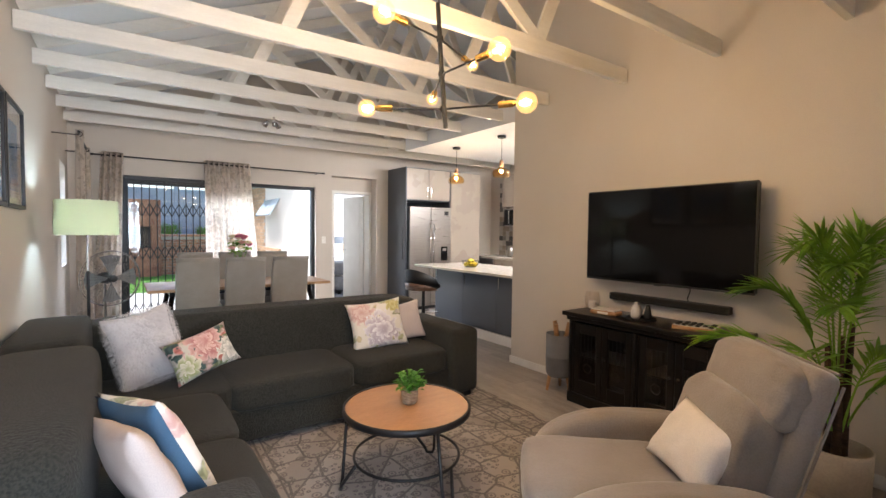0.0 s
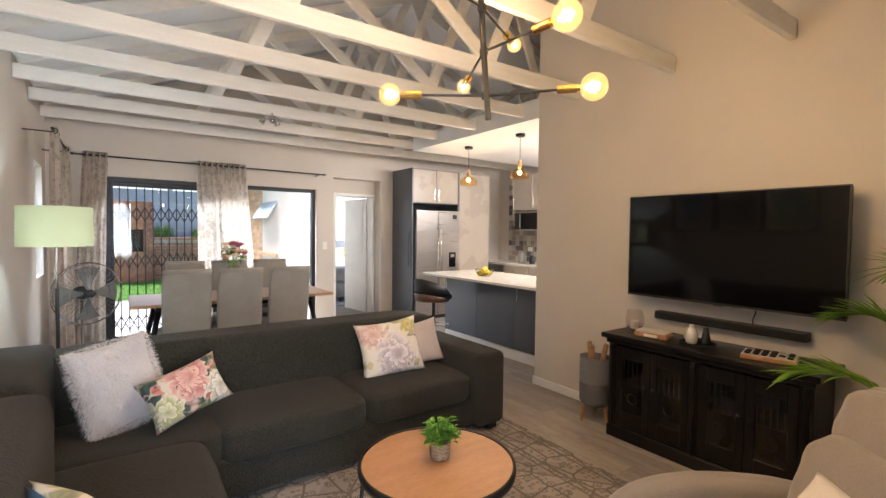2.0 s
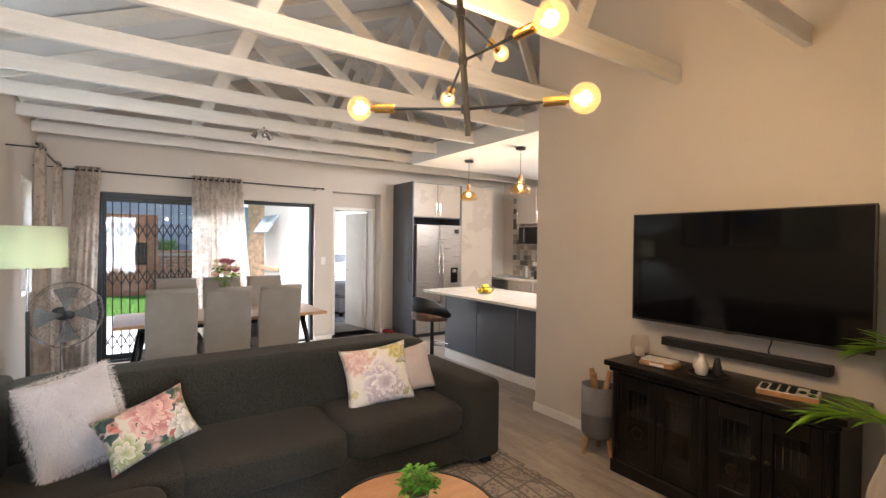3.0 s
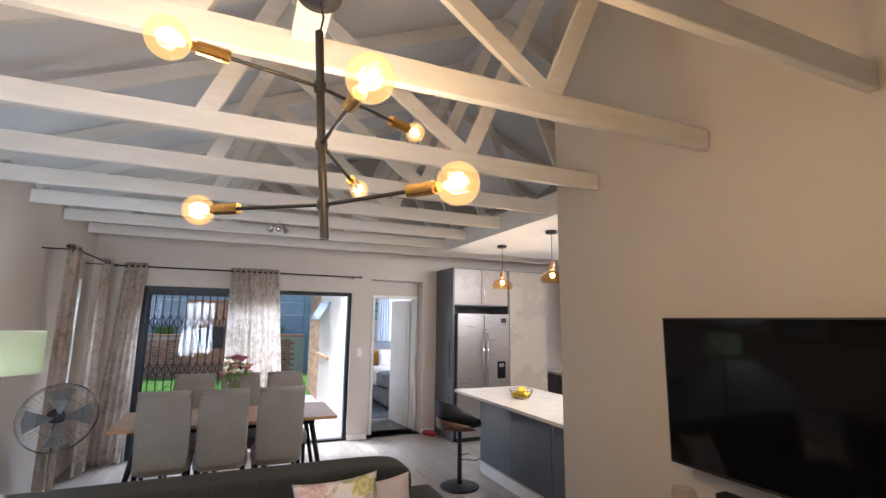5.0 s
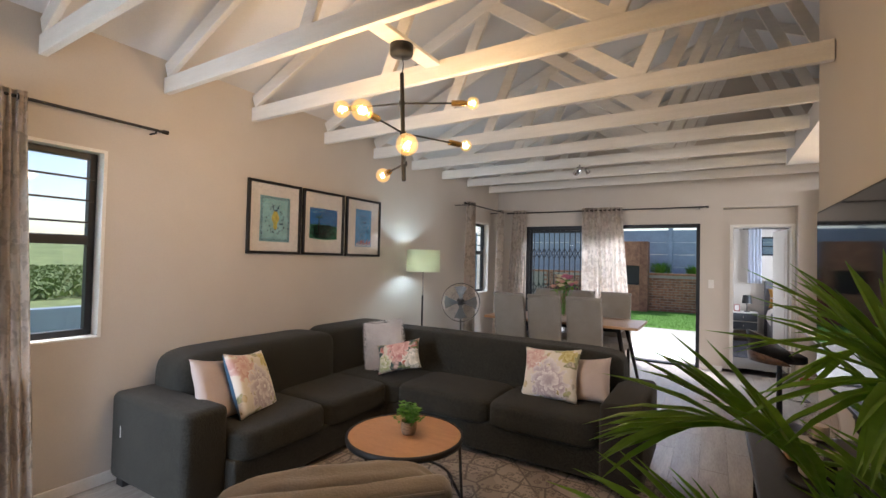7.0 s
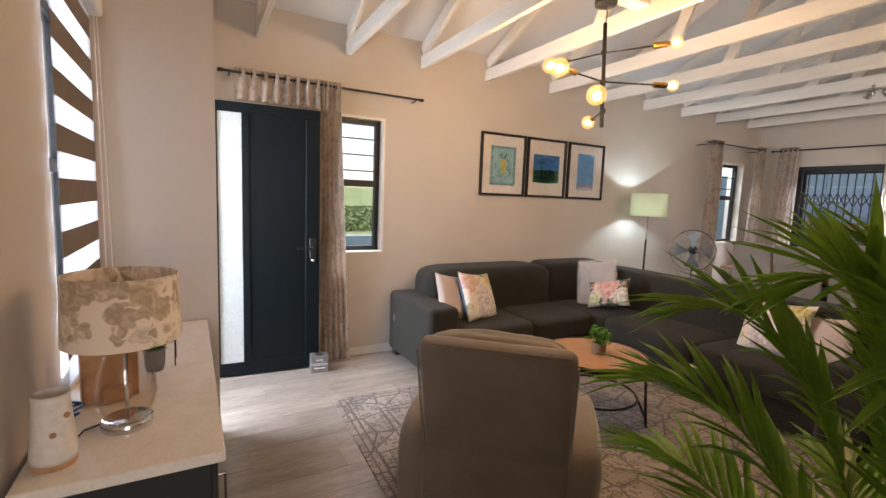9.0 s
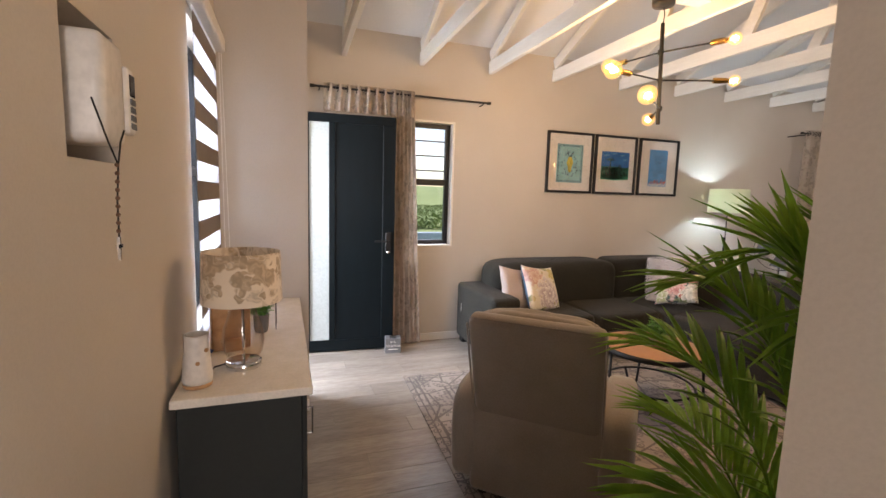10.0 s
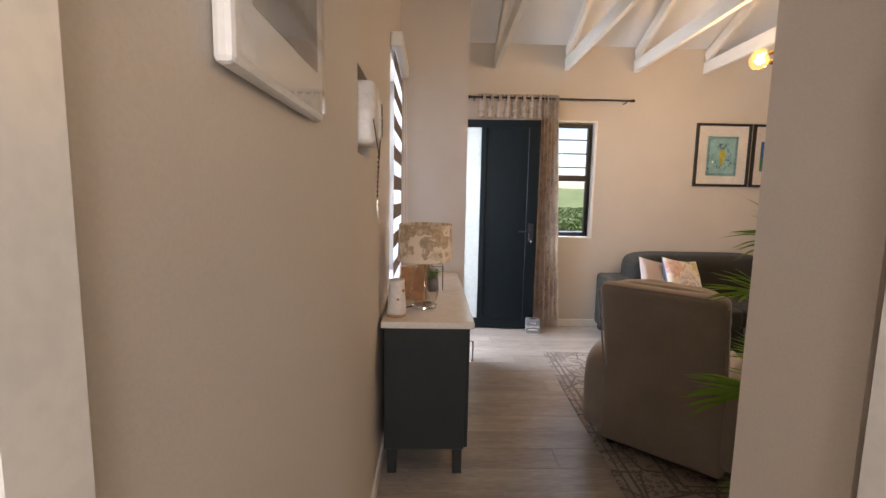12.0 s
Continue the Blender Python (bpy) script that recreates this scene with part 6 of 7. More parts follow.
part("door_handle", tube([(0.64, 0.02, 1.0), (0.64, 0.06, 1.0), (0.54, 0.06, 1.0)], 0.008, 8), M_CHROME, ld)

# ================= kitchen =================
isl = thing("kitchen_island", pose(0, 0, 0), "graphite kitchen island with white quartz breakfast top", "kitchen island")
part("worktop", box(3.60, 3.60, 0.87, 4.56, 5.80, 0.90, 0.004, 2), M_QUARTZ, isl, "white quartz worktop")
part("body", box(3.87, 3.60, 0.12, 4.50, 5.62, 0.869, 0.002), M_GREY, isl)
for k in range(3):
    y = 3.61 + 0.67 * k
    d = part("front_panel", box(3.852, y, 0.13, 3.8695, y + 0.665, 0.862, 0.002), M_GREY, isl)
    part("handle", tube([(3.852, y + 0.60, 0.68), (3.825, y + 0.60, 0.68), (3.825, y + 0.60, 0.82), (3.852, y + 0.60, 0.82)], 0.006, 8), M_CHROME, d, "steel bar handle")
part("plinth", box(3.845, 3.60, 0.0, 4.50, 5.60, 0.118, 0.002), M_TRIM, isl, "white plinth")

stl = thing("bar_stool", pose(3.42, 5.27, 0, 0, 0, -80), "black padded bar stool with walnut shell and chrome base", "bar stool")
part("base", lathe([(0.20, 0), (0.205, 0.008), (0.19, 0.016), (0.03, 0.03)], 32), M_BLACK, stl, "", True)
part("column", tube([(0, 0, 0.02), (0, 0, 0.60)], [0.026, 0.02], 12), M_BLACK, stl)
part("footrest", tube([(0.0, 0.02, 0.27), (-0.12, 0.10, 0.27), (-0.10, 0.20, 0.27), (0.10, 0.20, 0.27), (0.12, 0.10, 0.27), (0.0, 0.02, 0.27)], 0.008, 8), M_CHROME, stl)
st = puff(0.40, 0.38, 0.09, 4, 10, 0, 2)
bmesh.ops.translate(st, verts=st.verts[:], vec=(0, 0, 0.645))
part("seat", st, M_RUBBER, stl, "black leather seat", True)


def shell_arc(r, z0, z1, a0, a1, th, flare):
    bm = bmesh.new()
    n = 20
    g = []
    for k in range(n + 1):
        a = radians(a0 + (a1 - a0) * k / n)
        f = math.sin(math.pi * k / n) ** 0.6
        row = []
        for rr in (r, r + th):
            for z, q in ((z0, 0), (z0 + (z1 - z0) * f, flare)):
                row.append(bm.verts.new(((rr + q) * math.cos(a), (rr + q) * math.sin(a), z)))
        g.append(row)
    for p, q in zip(g, g[1:]):
        for i, j in ((0, 1), (1, 3), (3, 2), (2, 0)):
            bm.faces.new((p[i], p[j], q[j], q[i]))
    bm.faces.new([g[0][i] for i in (0, 1, 3, 2)])
    bm.faces.new([g[-1][i] for i in (0, 2, 3, 1)])
    bmesh.ops.recalc_face_normals(bm, faces=bm.faces[:])
    return bm


part("backrest", shell_arc(0.205, 0.66, 0.88, 170, 370, 0.03, 0.03), M_RUBBER, stl, "curved black leather back", True)
part("shell", shell_arc(0.237, 0.60, 0.70, 175, 365, 0.01, 0.012), M_WALNUT, stl, "bent walnut shell", True)

for x, y in ((3.96, 5.27), (3.93, 4.30)):
    pd = thing("pendant_lamp", pose(x, y, 0), "amber glass pendant lamp with wooden collar, lit", "pendant lamp", "pendants over the island")
    part("canopy", lathe([(0.05, 2.555), (0.055, 2.56), (0.055, 2.584)], 20), M_BLACK, pd)
    part("cord", tube([(0, 0, 2.56), (0, 0, 2.28)], 0.003, 6), M_BLACK, pd)
    part("collar", lathe([(0.016, 2.20), (0.026, 2.21), (0.024, 2.27), (0.012, 2.285)], 16), M_WOOD, pd, "turned wooden collar", True)
    part("shade", lathe([(0.028, 2.205), (0.04, 2.19), (0.10, 2.155), (0.115, 2.12), (0.105, 2.075), (0.102, 2.075), (0.112, 2.12), (0.097, 2.152), (0.038, 2.186)], 32, cap=False), M_AMBER, pd, "amber glass shade", True).visible_shadow = False
    bm = bmesh.new()
    bmesh.ops.create_uvsphere(bm, u_segments=12, v_segments=8, radius=0.024, matrix=Matrix.Translation((0, 0, 2.145)))
    part("bulb", bm, M_BULB, pd, "glowing bulb", True).visible_shadow = False
    lamp("pendant_light", "POINT", pose(x, y, 2.145), 7, (1, 0.72, 0.42), 0.03)

fb = thing("fruit_bowl", pose(3.99, 4.96, 0.90), "black wire bowl of yellow lemons", "fruit bowl")
for r, z in ((0.07, 0.003), (0.105, 0.045), (0.125, 0.09)):
    part("ring", tube([(r * math.cos(t), r * math.sin(t), z) for t in [0.2618 * k for k in range(24)]], 0.0025, 5, closed=True), M_BLACK, fb)
for k in range(16):
    a = 0.3927 * k
    part("wire", tube([(0.07 * math.cos(a), 0.07 * math.sin(a), 0.003), (0.105 * math.cos(a), 0.105 * math.sin(a), 0.045), (0.125 * math.cos(a), 0.125 * math.sin(a), 0.09)], 0.0018, 4), M_BLACK, fb)
M_LEMON = mat("lemon_peel", (0.80, 0.62, 0.04), (0.70, 0.50, 0.03), 0.45, 20, bump=0.3, grain=120)
for i, (x, y, z) in enumerate(((0, 0, 0.04), (0.065, 0, 0.042), (-0.06, 0.02, 0.042), (0.01, 0.062, 0.042), (0, -0.065, 0.042), (0.03, 0.02, 0.088), (-0.03, -0.02, 0.088))):
    bm = lathe([(0.003, -0.045), (0.012, -0.038), (0.028, -0.02), (0.031, 0), (0.028, 0.02), (0.012, 0.038), (0.003, 0.045)], 14)
    put(tagged(part("lemon", bm, M_LEMON, smooth=True), "ripe yellow lemon in the wire bowl", "lemon", "lemons in the bowl"), 3.99 + x, 4.96 + y, 0.90 + z, 80, 0, 50 * i)

# tall unit with fridge
tu = thing("tall_kitchen_unit", pose(0, 0, 0), "graphite and putty tall kitchen unit round the fridge", "kitchen unit")
part("side_panel", box(4.075, 6.86, 0, 4.10, 7.505, 2.50, 0.002), M_GREY, tu, "graphite side panel")
part("side_panel", box(5.03, 6.89, 0, 5.055, 7.505, 2.50, 0.002), M_GREY, tu)
part("back_panel", box(4.10, 7.48, 0, 5.03, 7.50, 2.50), M_GREY, tu)
part("overhead_body", box(4.10, 6.90, 1.93, 5.03, 7.48, 2.50, 0.002), M_GREY, tu)
for a, b in ((4.105, 4.562), (4.568, 5.025)):
    d = part("overhead_door", box(a, 6.88, 1.945, b, 6.899, 2.485, 0.003), M_CREAM, tu, "putty door")
    hx = b - 0.035 if a < 4.3 else a + 0.035
    part("handle", tube([(hx, 6.88, 1.98), (hx, 6.855, 1.98), (hx, 6.855, 2.16), (hx, 6.88, 2.16)], 0.005, 8), M_CHROME, d)
part("broom_cupboard", box(5.056, 6.90, 0.1, 5.76, 7.505, 2.50, 0.002), M_GREY, tu)
part("cupboard_door", box(5.06, 6.88, 0.11, 5.755, 6.899, 2.49, 0.003), M_CREAM, tu, "tall putty door")
part("plinth", box(5.056, 6.93, 0, 5.76, 7.5, 0.1), M_GREY, tu)
part("side_handle", tube([(4.075, 6.92, 0.90), (4.05, 6.92, 0.90), (4.05, 6.92, 1.45), (4.075, 6.92, 1.45)], 0.007, 8), M_BLACK, tu)
fr = thing("fridge", pose(4.125, 6.80, 0), "stainless steel double-door fridge with water dispenser", "fridge")
part("cabinet", box(0, 0.05, 0.03, 0.88, 0.66, 1.80, 0.004), M_GREY, fr)
for a, b, hx in ((0.0, 0.437, 0.405), (0.443, 0.88, 0.475)):
    d = part("door", box(a, 0.0, 0.06, b, 0.048, 1.815, 0.008, 2), M_STEEL, fr)
    part("handle", tube([(hx, 0.0, 0.55), (hx, -0.045, 0.58), (hx, -0.045, 1.50), (hx, 0.0, 1.53)], 0.011, 10), M_CHROME, d, "chrome bar handle", True)
part("dispenser", box(0.66, -0.006, 0.86, 0.80, -0.0005, 1.11, 0.003), M_SCREEN, fr, "black dispenser recess")
part("nozzle", box(0.69, -0.012, 1.03, 0.77, -0.006, 1.08, 0.002), M_STEEL, fr)
part("badge", box(0.73, -0.004, 1.68, 0.82, -0.0005, 1.75), M_RUBBER, fr)
part("kick_plate", box(0.01, 0.03, 0, 0.87, 0.6, 0.055), M_RUBBER, fr)

# east wall units
ku = thing("kitchen_counter_unit", pose(0, 0, 0), "putty counter unit with white worktop and oven", "kitchen unit")
part("body", box(6.02, 4.2, 0.1, 6.59, 7.505, 0.86, 0.002), M_CREAM, ku)
part("plinth", box(6.07, 4.2, 0, 6.59, 7.505, 0.1), M_GREY, ku)
part("worktop", box(5.99, 4.2, 0.861, 6.595, 7.508, 0.90, 0.003), M_QUARTZ, ku, "white worktop")
for k in range(4):
    d = part("door", box(6.0, 4.25 + 0.62 * k, 0.12, 6.019, 4.86 + 0.62 * k, 0.85, 0.003), M_CREAM, ku)
    part("handle", tube([(6.0, 4.30 + 0.62 * k, 0.6), (5.975, 4.30 + 0.62 * k, 0.6), (5.975, 4.30 + 0.62 * k, 0.78), (6.0, 4.30 + 0.62 * k, 0.78)], 0.005, 6), M_CHROME, d)
part("appliance", box(5.998, 6.74, 0.12, 6.019, 7.34, 0.855, 0.004), M_STEEL, ku, "steel dishwasher front")
wu = thing("wall_unit", pose(0, 0, 0), "putty wall cupboard over the microwave", "kitchen unit")
part("body", box(6.15, 5.2, 1.87, 6.597, 6.66, 2.50, 0.002), M_CREAM, wu)
for k in range(3):
    d = part("door", box(6.13, 5.205 + 0.485 * k, 1.875, 6.149, 5.685 + 0.485 * k, 2.495, 0.003), M_CREAM, wu)
    part("handle", tube([(6.13, 5.64 + 0.485 * k, 1.90), (6.11, 5.64 + 0.485 * k, 1.90), (6.11, 5.64 + 0.485 * k, 2.08), (6.13, 5.64 + 0.485 * k, 2.08)], 0.005, 6), M_CHROME, d)
mw = thing("microwave_oven", pose(6.12, 5.93, 1.50), "built-in steel and black microwave oven", "microwave")
part("housing", box(0.02, 0, 0, 0.475, 0.66, 0.335, 0.004), M_STEEL, mw)
part("door", box(0.0, 0.01, 0.02, 0.0195, 0.50, 0.315, 0.004), M_SCREEN, mw, "black glass door")
part("control_panel", box(0.0, 0.505, 0.02, 0.0195, 0.65, 0.315, 0.004), M_RUBBER, mw)
part("handle", tube([(0.0, 0.49, 0.05), (-0.03, 0.49, 0.05), (-0.03, 0.49, 0.29), (0.0, 0.49, 0.29)], 0.007, 8), M_CHROME, mw)
for nm, y, prof, mt, lab in (("kettle", 6.55, [(0.07, 0), (0.075, 0.02), (0.06, 0.16), (0.045, 0.20), (0.01, 0.215)], M_STEEL, "brushed steel kettle on the worktop"), ("canister", 6.28, [(0.05, 0), (0.052, 0.01), (0.052, 0.14), (0.04, 0.15)], M_RUBBER, "black storage canister on the worktop")):
    put(tagged(part(nm, lathe(prof, 24), mt, smooth=True), lab, nm), 6.28, y, 0.90)

# splashback tiles in mixed neutrals
tiles = thing("splashback", pose(6.597, 6.67, 0.905), "patchwork grey and beige tiled splashback", "tiles", kind="structure")
TC = [mat("tile_%d" % i, c, None, 0.2, 25, bump=0.02, wear=0.1) for i, c in enumerate(((0.50, 0.46, 0.41), (0.28, 0.26, 0.24), (0.14, 0.135, 0.13), (0.62, 0.58, 0.52), (0.36, 0.30, 0.24)))]
rnd = random.Random(6)
tm = []
for mt in TC:
    bm = box(-0.008, 0.002, 0.002, 0, 0.098, 0.098, 0.0015)
    me = bpy.data.meshes.new("tile")
    bm.to_mesh(me)
    bm.free()
    me.materials.append(mt)
    tm.append(me)
for i in range(8):
    for j in range(16):
        if i < 0 or (j > 5 and i > 2):
            continue
        ob = new("tile", rnd.choice(tm))
        ob.parent = tiles
        ob.matrix_local = pose(0, 0.1 * (2 - i) + 0.25, 0.1 * j)
ck = thing("wall_socket", pose(6.585, 6.62, 1.15), "white double wall socket", "socket")
part("plate", box(-0.008, -0.06, -0.04, 0.0035, 0.06, 0.04, 0.002), M_TRIM, ck)
tagged(part("red_shoe", puff(0.09, 0.24, 0.07, 3, 10, 0.02, 4), mat("red_canvas", (0.40, 0.03, 0.03), None, 0.8), smooth=True), "red slip-on shoe on the floor by the niche", "shoe").matrix_world = pose(3.93, 7.36, 0.035, 0, 0, 25)

# ================= bedroom =================
wall("wall_bedroom_north", "y", 11.25, 0.2, 2.9, 6.2, -0.2, 2.6, [(3.72, 4.25, 1.72, 2.10)], label="pale grey bedroom wall")
wall("wall_bedroom_west", "x", 3.0, -0.15, 7.94, 11.25, -0.2, 2.6, label="pale grey bedroom wall")
# the opening is cut only for the added bedroom lamp, out of view
wall("wall_bedroom_east", "x", 6.0, 0.2, 7.94, 11.25, -0.2, 2.6, [(9.0, 10.4, 0.9, 2.1)], label="pale grey bedroom wall")
wall("wall_bedroom_south", "y", 7.94, 0.06, 4.07, 6.0, -0.2, 2.6, label="pale grey bedroom wall")
tagged(part("ceiling_bedroom", box(2.86, 7.94, 2.5, 6.2, 11.4, 2.58), M_CEIL), "flat white bedroom ceiling", "ceiling", kind="structure")
tagged(part("floor_bedroom", box(2.86, 7.94, -0.2, 6.2, 11.4, -0.001), mat("grey_laminate", (0.22, 0.20, 0.19), (0.16, 0.145, 0.135), 0.35, 3, (6, 0.8, 1), 0.05, 25)), "grey laminate bedroom floor", "floor", kind="structure")
tagged(part("bedroom_rug", box(3.15, 8.85, 0.0, 4.9, 10.7, 0.012, 0.003), rug_mat("blue_grey_rug", (0.16, 0.17, 0.20), (0.11, 0.12, 0.15), (0.05, 0.05, 0.065), 9, 30)), "blue-grey patterned rug beside the bed", "rug")
bed = thing("bed", pose(4.55, 11.2, 0), "upholstered dark grey bed with white bedding", "bed")
part("headboard", box(-0.78, -0.10, 0.1, 0.78, 0.0, 1.22, 0.03, 3), M_FELT, bed, "buttoned dark grey headboard", True)
part("base", box(-0.74, -1.95, 0.10, 0.74, -0.10, 0.40, 0.03, 3), M_FELT, bed, "", True)
for x in (-0.66, 0.66):
    for y in (-1.86, -0.25):
        part("foot", box(x - 0.03, y - 0.03, 0, x + 0.03, y + 0.03, 0.1), M_DARKWOOD, bed)
mt_ = puff(1.44, 1.80, 0.28, 8, 14, 0.01, 3)
bmesh.ops.translate(mt_, verts=mt_.verts[:], vec=(0, -1.02, 0.52))
part("mattress", mt_, M_COTTON, bed, "", True)
dv = puff(1.58, 1.10, 0.34, 6, 16, 0.03, 8)
bmesh.ops.translate(dv, verts=dv.verts[:], vec=(0, -0.95, 0.55))
tagged(part("duvet", dv, M_COTTON, smooth=True), "white duvet on the bed", "duvet").matrix_world = pose(4.55, 11.2, 0)
tw = puff(1.60, 0.62, 0.30, 7, 12, 0.02, 5)
tagged(part("bed_throw", tw, M_FELT, smooth=True), "dark grey throw across the bed foot", "throw").matrix_world = pose(4.55, 11.2 - 1.66, 0.56)
M_MUSTARD = mat("mustard_velvet", (0.46, 0.22, 0.02), (0.36, 0.16, 0.015), 0.8, 8, bump=0.2, sheen=0.3)
for x, mm, y, lab in ((-0.45, M_MUSTARD, -0.2, "mustard velvet pillow on the bed"), (0.1, M_MUSTARD, -0.2, "mustard velvet pillow on the bed"), (-0.2, M_COTTON, -0.38, "white printed pillow on the bed")):
    c = thing("bed_pillow", pose(4.55 + x, 11.2 + y, 0.87, -18, 0, 0), lab, "pillow")
    part("cover", pillow(0.55, 0.40, 0.15, 4 + x), mm, c, "", True)
ns = thing("nightstand", pose(3.40, 10.95, 0), "white nightstand with dark drawers on splayed legs", "nightstand")
part("body", box(-0.25, -0.2, 0.22, 0.25, 0.2, 0.58, 0.004), M_TRIM, ns)
for z in (0.24, 0.41):
    d = part("drawer", box(-0.23, -0.215, z, 0.23, -0.2005, z + 0.15, 0.003), M_GREY, ns, "dark drawer front")
    part("knob", lathe([(0.008, 0), (0.012, 0.015)], 10), M_CHROME, d).matrix_local = pose(0, -0.215, z + 0.08, 90, 0, 0)
for x in (-0.2, 0.2):
    for y in (-0.15, 0.15):
        part("leg", tube([(x, y, 0.22), (x * 1.15, y * 1.15, 0)], [0.016, 0.01], 8), M_WOOD, ns)
nl = thing("bedside_lamp", pose(3.47, 10.95, 0.58), "small dark bedside lamp", "table lamp")
part("stem", lathe([(0.05, 0), (0.05, 0.012), (0.008, 0.02), (0.008, 0.2)], 14), M_BLACK, nl)
part("shade", lathe([(0.085, 0.17), (0.07, 0.33)], 20, cap=False), M_RUBBER, nl)
ph = thing("photo_frame", pose(3.30, 10.9, 0.58, -10, 0, 0), "small red photo frame", "photo frame")
part("frame", box(-0.05, -0.008, 0, 0.05, 0.008, 0.14, 0.002), mat("red_lacquer", (0.35, 0.05, 0.04), None, 0.4), ph)
part("picture", box(-0.038, -0.0095, 0.015, 0.038, -0.0082, 0.125), M_CERAMIC, ph)
curtain((3.50, 11.14, 0), (3.72, 11.14, 0), 1.15, 2.28, 4, 0.03, 11, "sheer white bedroom curtain", 1.1, rings=False, group="bedroom curtains", material=sheer)
curtain((4.13, 11.14, 0), (4.42, 11.14, 0), 1.15, 2.28, 5, 0.03, 12, "sheer white bedroom curtain", 1.1, rings=False, group="bedroom curtains", material=sheer)
br = thing("bedroom_curtain_rod", pose(0, 11.14, 2.26), "thin black curtain rod in the bedroom", "curtain rod")
part("pole", tube([(3.4, 0, 0), (4.6, 0, 0)], 0.009, 8), M_BLACK, br)
part("bracket", tube([(3.45, 0, 0), (3.45, 0.105, 0)], 0.006, 6), M_BLACK, br)
w4 = thing("window_4", pose(0, 11.32, 0), "high bedroom window with dark bars", "window", kind="structure")
for a in ((3.72, 1.72, 3.75, 2.10), (4.22, 1.72, 4.25, 2.10), (3.75, 1.72, 4.22, 1.75), (3.75, 2.07, 4.22, 2.10), (3.75, 1.90, 4.22, 1.92)):
    part("frame_bar", box(a[0], -0.02, a[1], a[2], 0.02, a[3]), M_FRAME, w4)
part("pane", box(3.75, -0.002, 1.75, 4.22, 0.002, 2.07), M_GLASS, w4).visible_shadow = False

# ================= outside =================
tagged(part("ground", box(-900, -900, -0.5, 900, 900, -0.32), M_FIELD), "green field reaching the horizon", "ground", kind="structure")
tagged(part("patio", box(-3.5, 7.74, -0.35, 2.86, 12.1, -0.05), M_PAVE), "pale concrete patio slab", "patio", kind="structure")
lawn = thing("lawn", pose(0, 0, 0), "short green lawn behind the patio", "lawn", kind="structure")
part("turf", box(-6, 12.1, -0.35, 6, 16.6, -0.06), M_GRASS, lawn)
bm = bmesh.new()
rnd = random.Random(9)
for i in range(9000):
    x, y = rnd.uniform(-3.5, 3.0), rnd.uniform(12.1, 16.5)
    a = rnd.uniform(0, 6.28)
    b = Vector((x, y, -0.065))
    s = Vector((math.cos(a), math.sin(a), 0)) * 0.006
    v = [bm.verts.new(q) for q in (b - s, b + s, b + Vector((rnd.uniform(-0.02, 0.02), rnd.uniform(-0.02, 0.02), rnd.uniform(0.03, 0.06))))]
    bm.faces.new(v)
tagged(part("grass_blades", bm, M_GRASS), "short mown grass blades", "grass", kind="stuff")


def bricks(parent, x0, y0, z0, length, rows, along, seed, near=999):
    bw, bh, bd, j = 0.222, 0.073, 0.10, 0.012
    n = int(length / (bw + j))
    bm = box(j / 2, -0.006, j / 2, bw + j / 2, 0.006, bh + j / 2, 0.003)
    me = bpy.data.meshes.new("brick")
    bm.to_mesh(me)
    bm.free()
    me.materials.append(M_BRICK)
    r = random.Random(seed)
    made = 0
    for k in range(rows):
        for i in range(n):
            if made >= near:
                return
            off = 0.5 * (bw + j) * (k % 2)
            ob = new("brick", me)
            ob.parent = parent
            p = off + i * (bw + j)
            ob.matrix_local = pose(x0 + (p if along == "x" else 0), y0 + (p if along == "y" else 0), z0 + k * (bh + j), 0, 0, 0 if along == "x" else 90) @ pose(0, r.uniform(-0.002, 0.002), 0)
            made += 1


pl = thing("planter_wall", pose(0, 0, 0), "low red clay brick planter wall behind the lawn", "garden wall")
part("core", box(-3.6, 16.61, -0.1, 3.2, 16.85, 1.13), M_MORTAR, pl)
part("coping", box(-3.6, 16.59, 1.131, 3.2, 16.88, 1.20, 0.006), M_BRICK, pl)
bricks(pl, -2.6, 16.607, -0.06, 5.4, 14, "x", 3, 300)
tagged(part("planter_soil", box(-3.6, 16.86, -0.1, 3.2, 17.55, 1.06), M_TRUNK), "dark planter soil", "soil", kind="structure")
pw = thing("precast_wall", pose(0, 0, 0), "grey-blue precast concrete boundary wall", "garden wall")
for k in range(8):
    x = -7.0 + 1.72 * k
    part("post", box(x - 0.07, 17.6, -0.3, x + 0.07, 17.78, 2.78, 0.01), M_CONC, pw)
    for q in range(7):
        part("panel", box(x + 0.072, 17.65, -0.3 + 0.43 * q, x + 1.648, 17.72, 0.124 + 0.43 * q, 0.008), M_CONC, pw)


def shrub(x, y, z, r, h, seed):
    t = thing("shrub", pose(x, y, z), "feathery green garden shrub in the planter", "shrub", "planter shrubs")
    rr = random.Random(seed)
    bm = bmesh.new()
    for i in range(420):
        a = rr.uniform(0, 6.28)
        q = Vector((r * 0.5 * rr.random() * math.cos(a), r * 0.5 * rr.random() * math.sin(a), h * rr.random() * 0.6))
        leaf_quad(bm, q, (math.cos(a) * 0.6, math.sin(a) * 0.6, rr.uniform(0.5, 1.6)), rr.uniform(0.15, 0.38), 0.02, 0.15)
    part("crown", bm, M_LEAF2, t)


shrub(1.35, 17.2, 1.06, 0.55, 0.55, 1)
shrub(2.35, 17.2, 1.06, 0.35, 0.35, 2)
shrub(-0.9, 17.2, 1.06, 0.45, 0.4, 3)

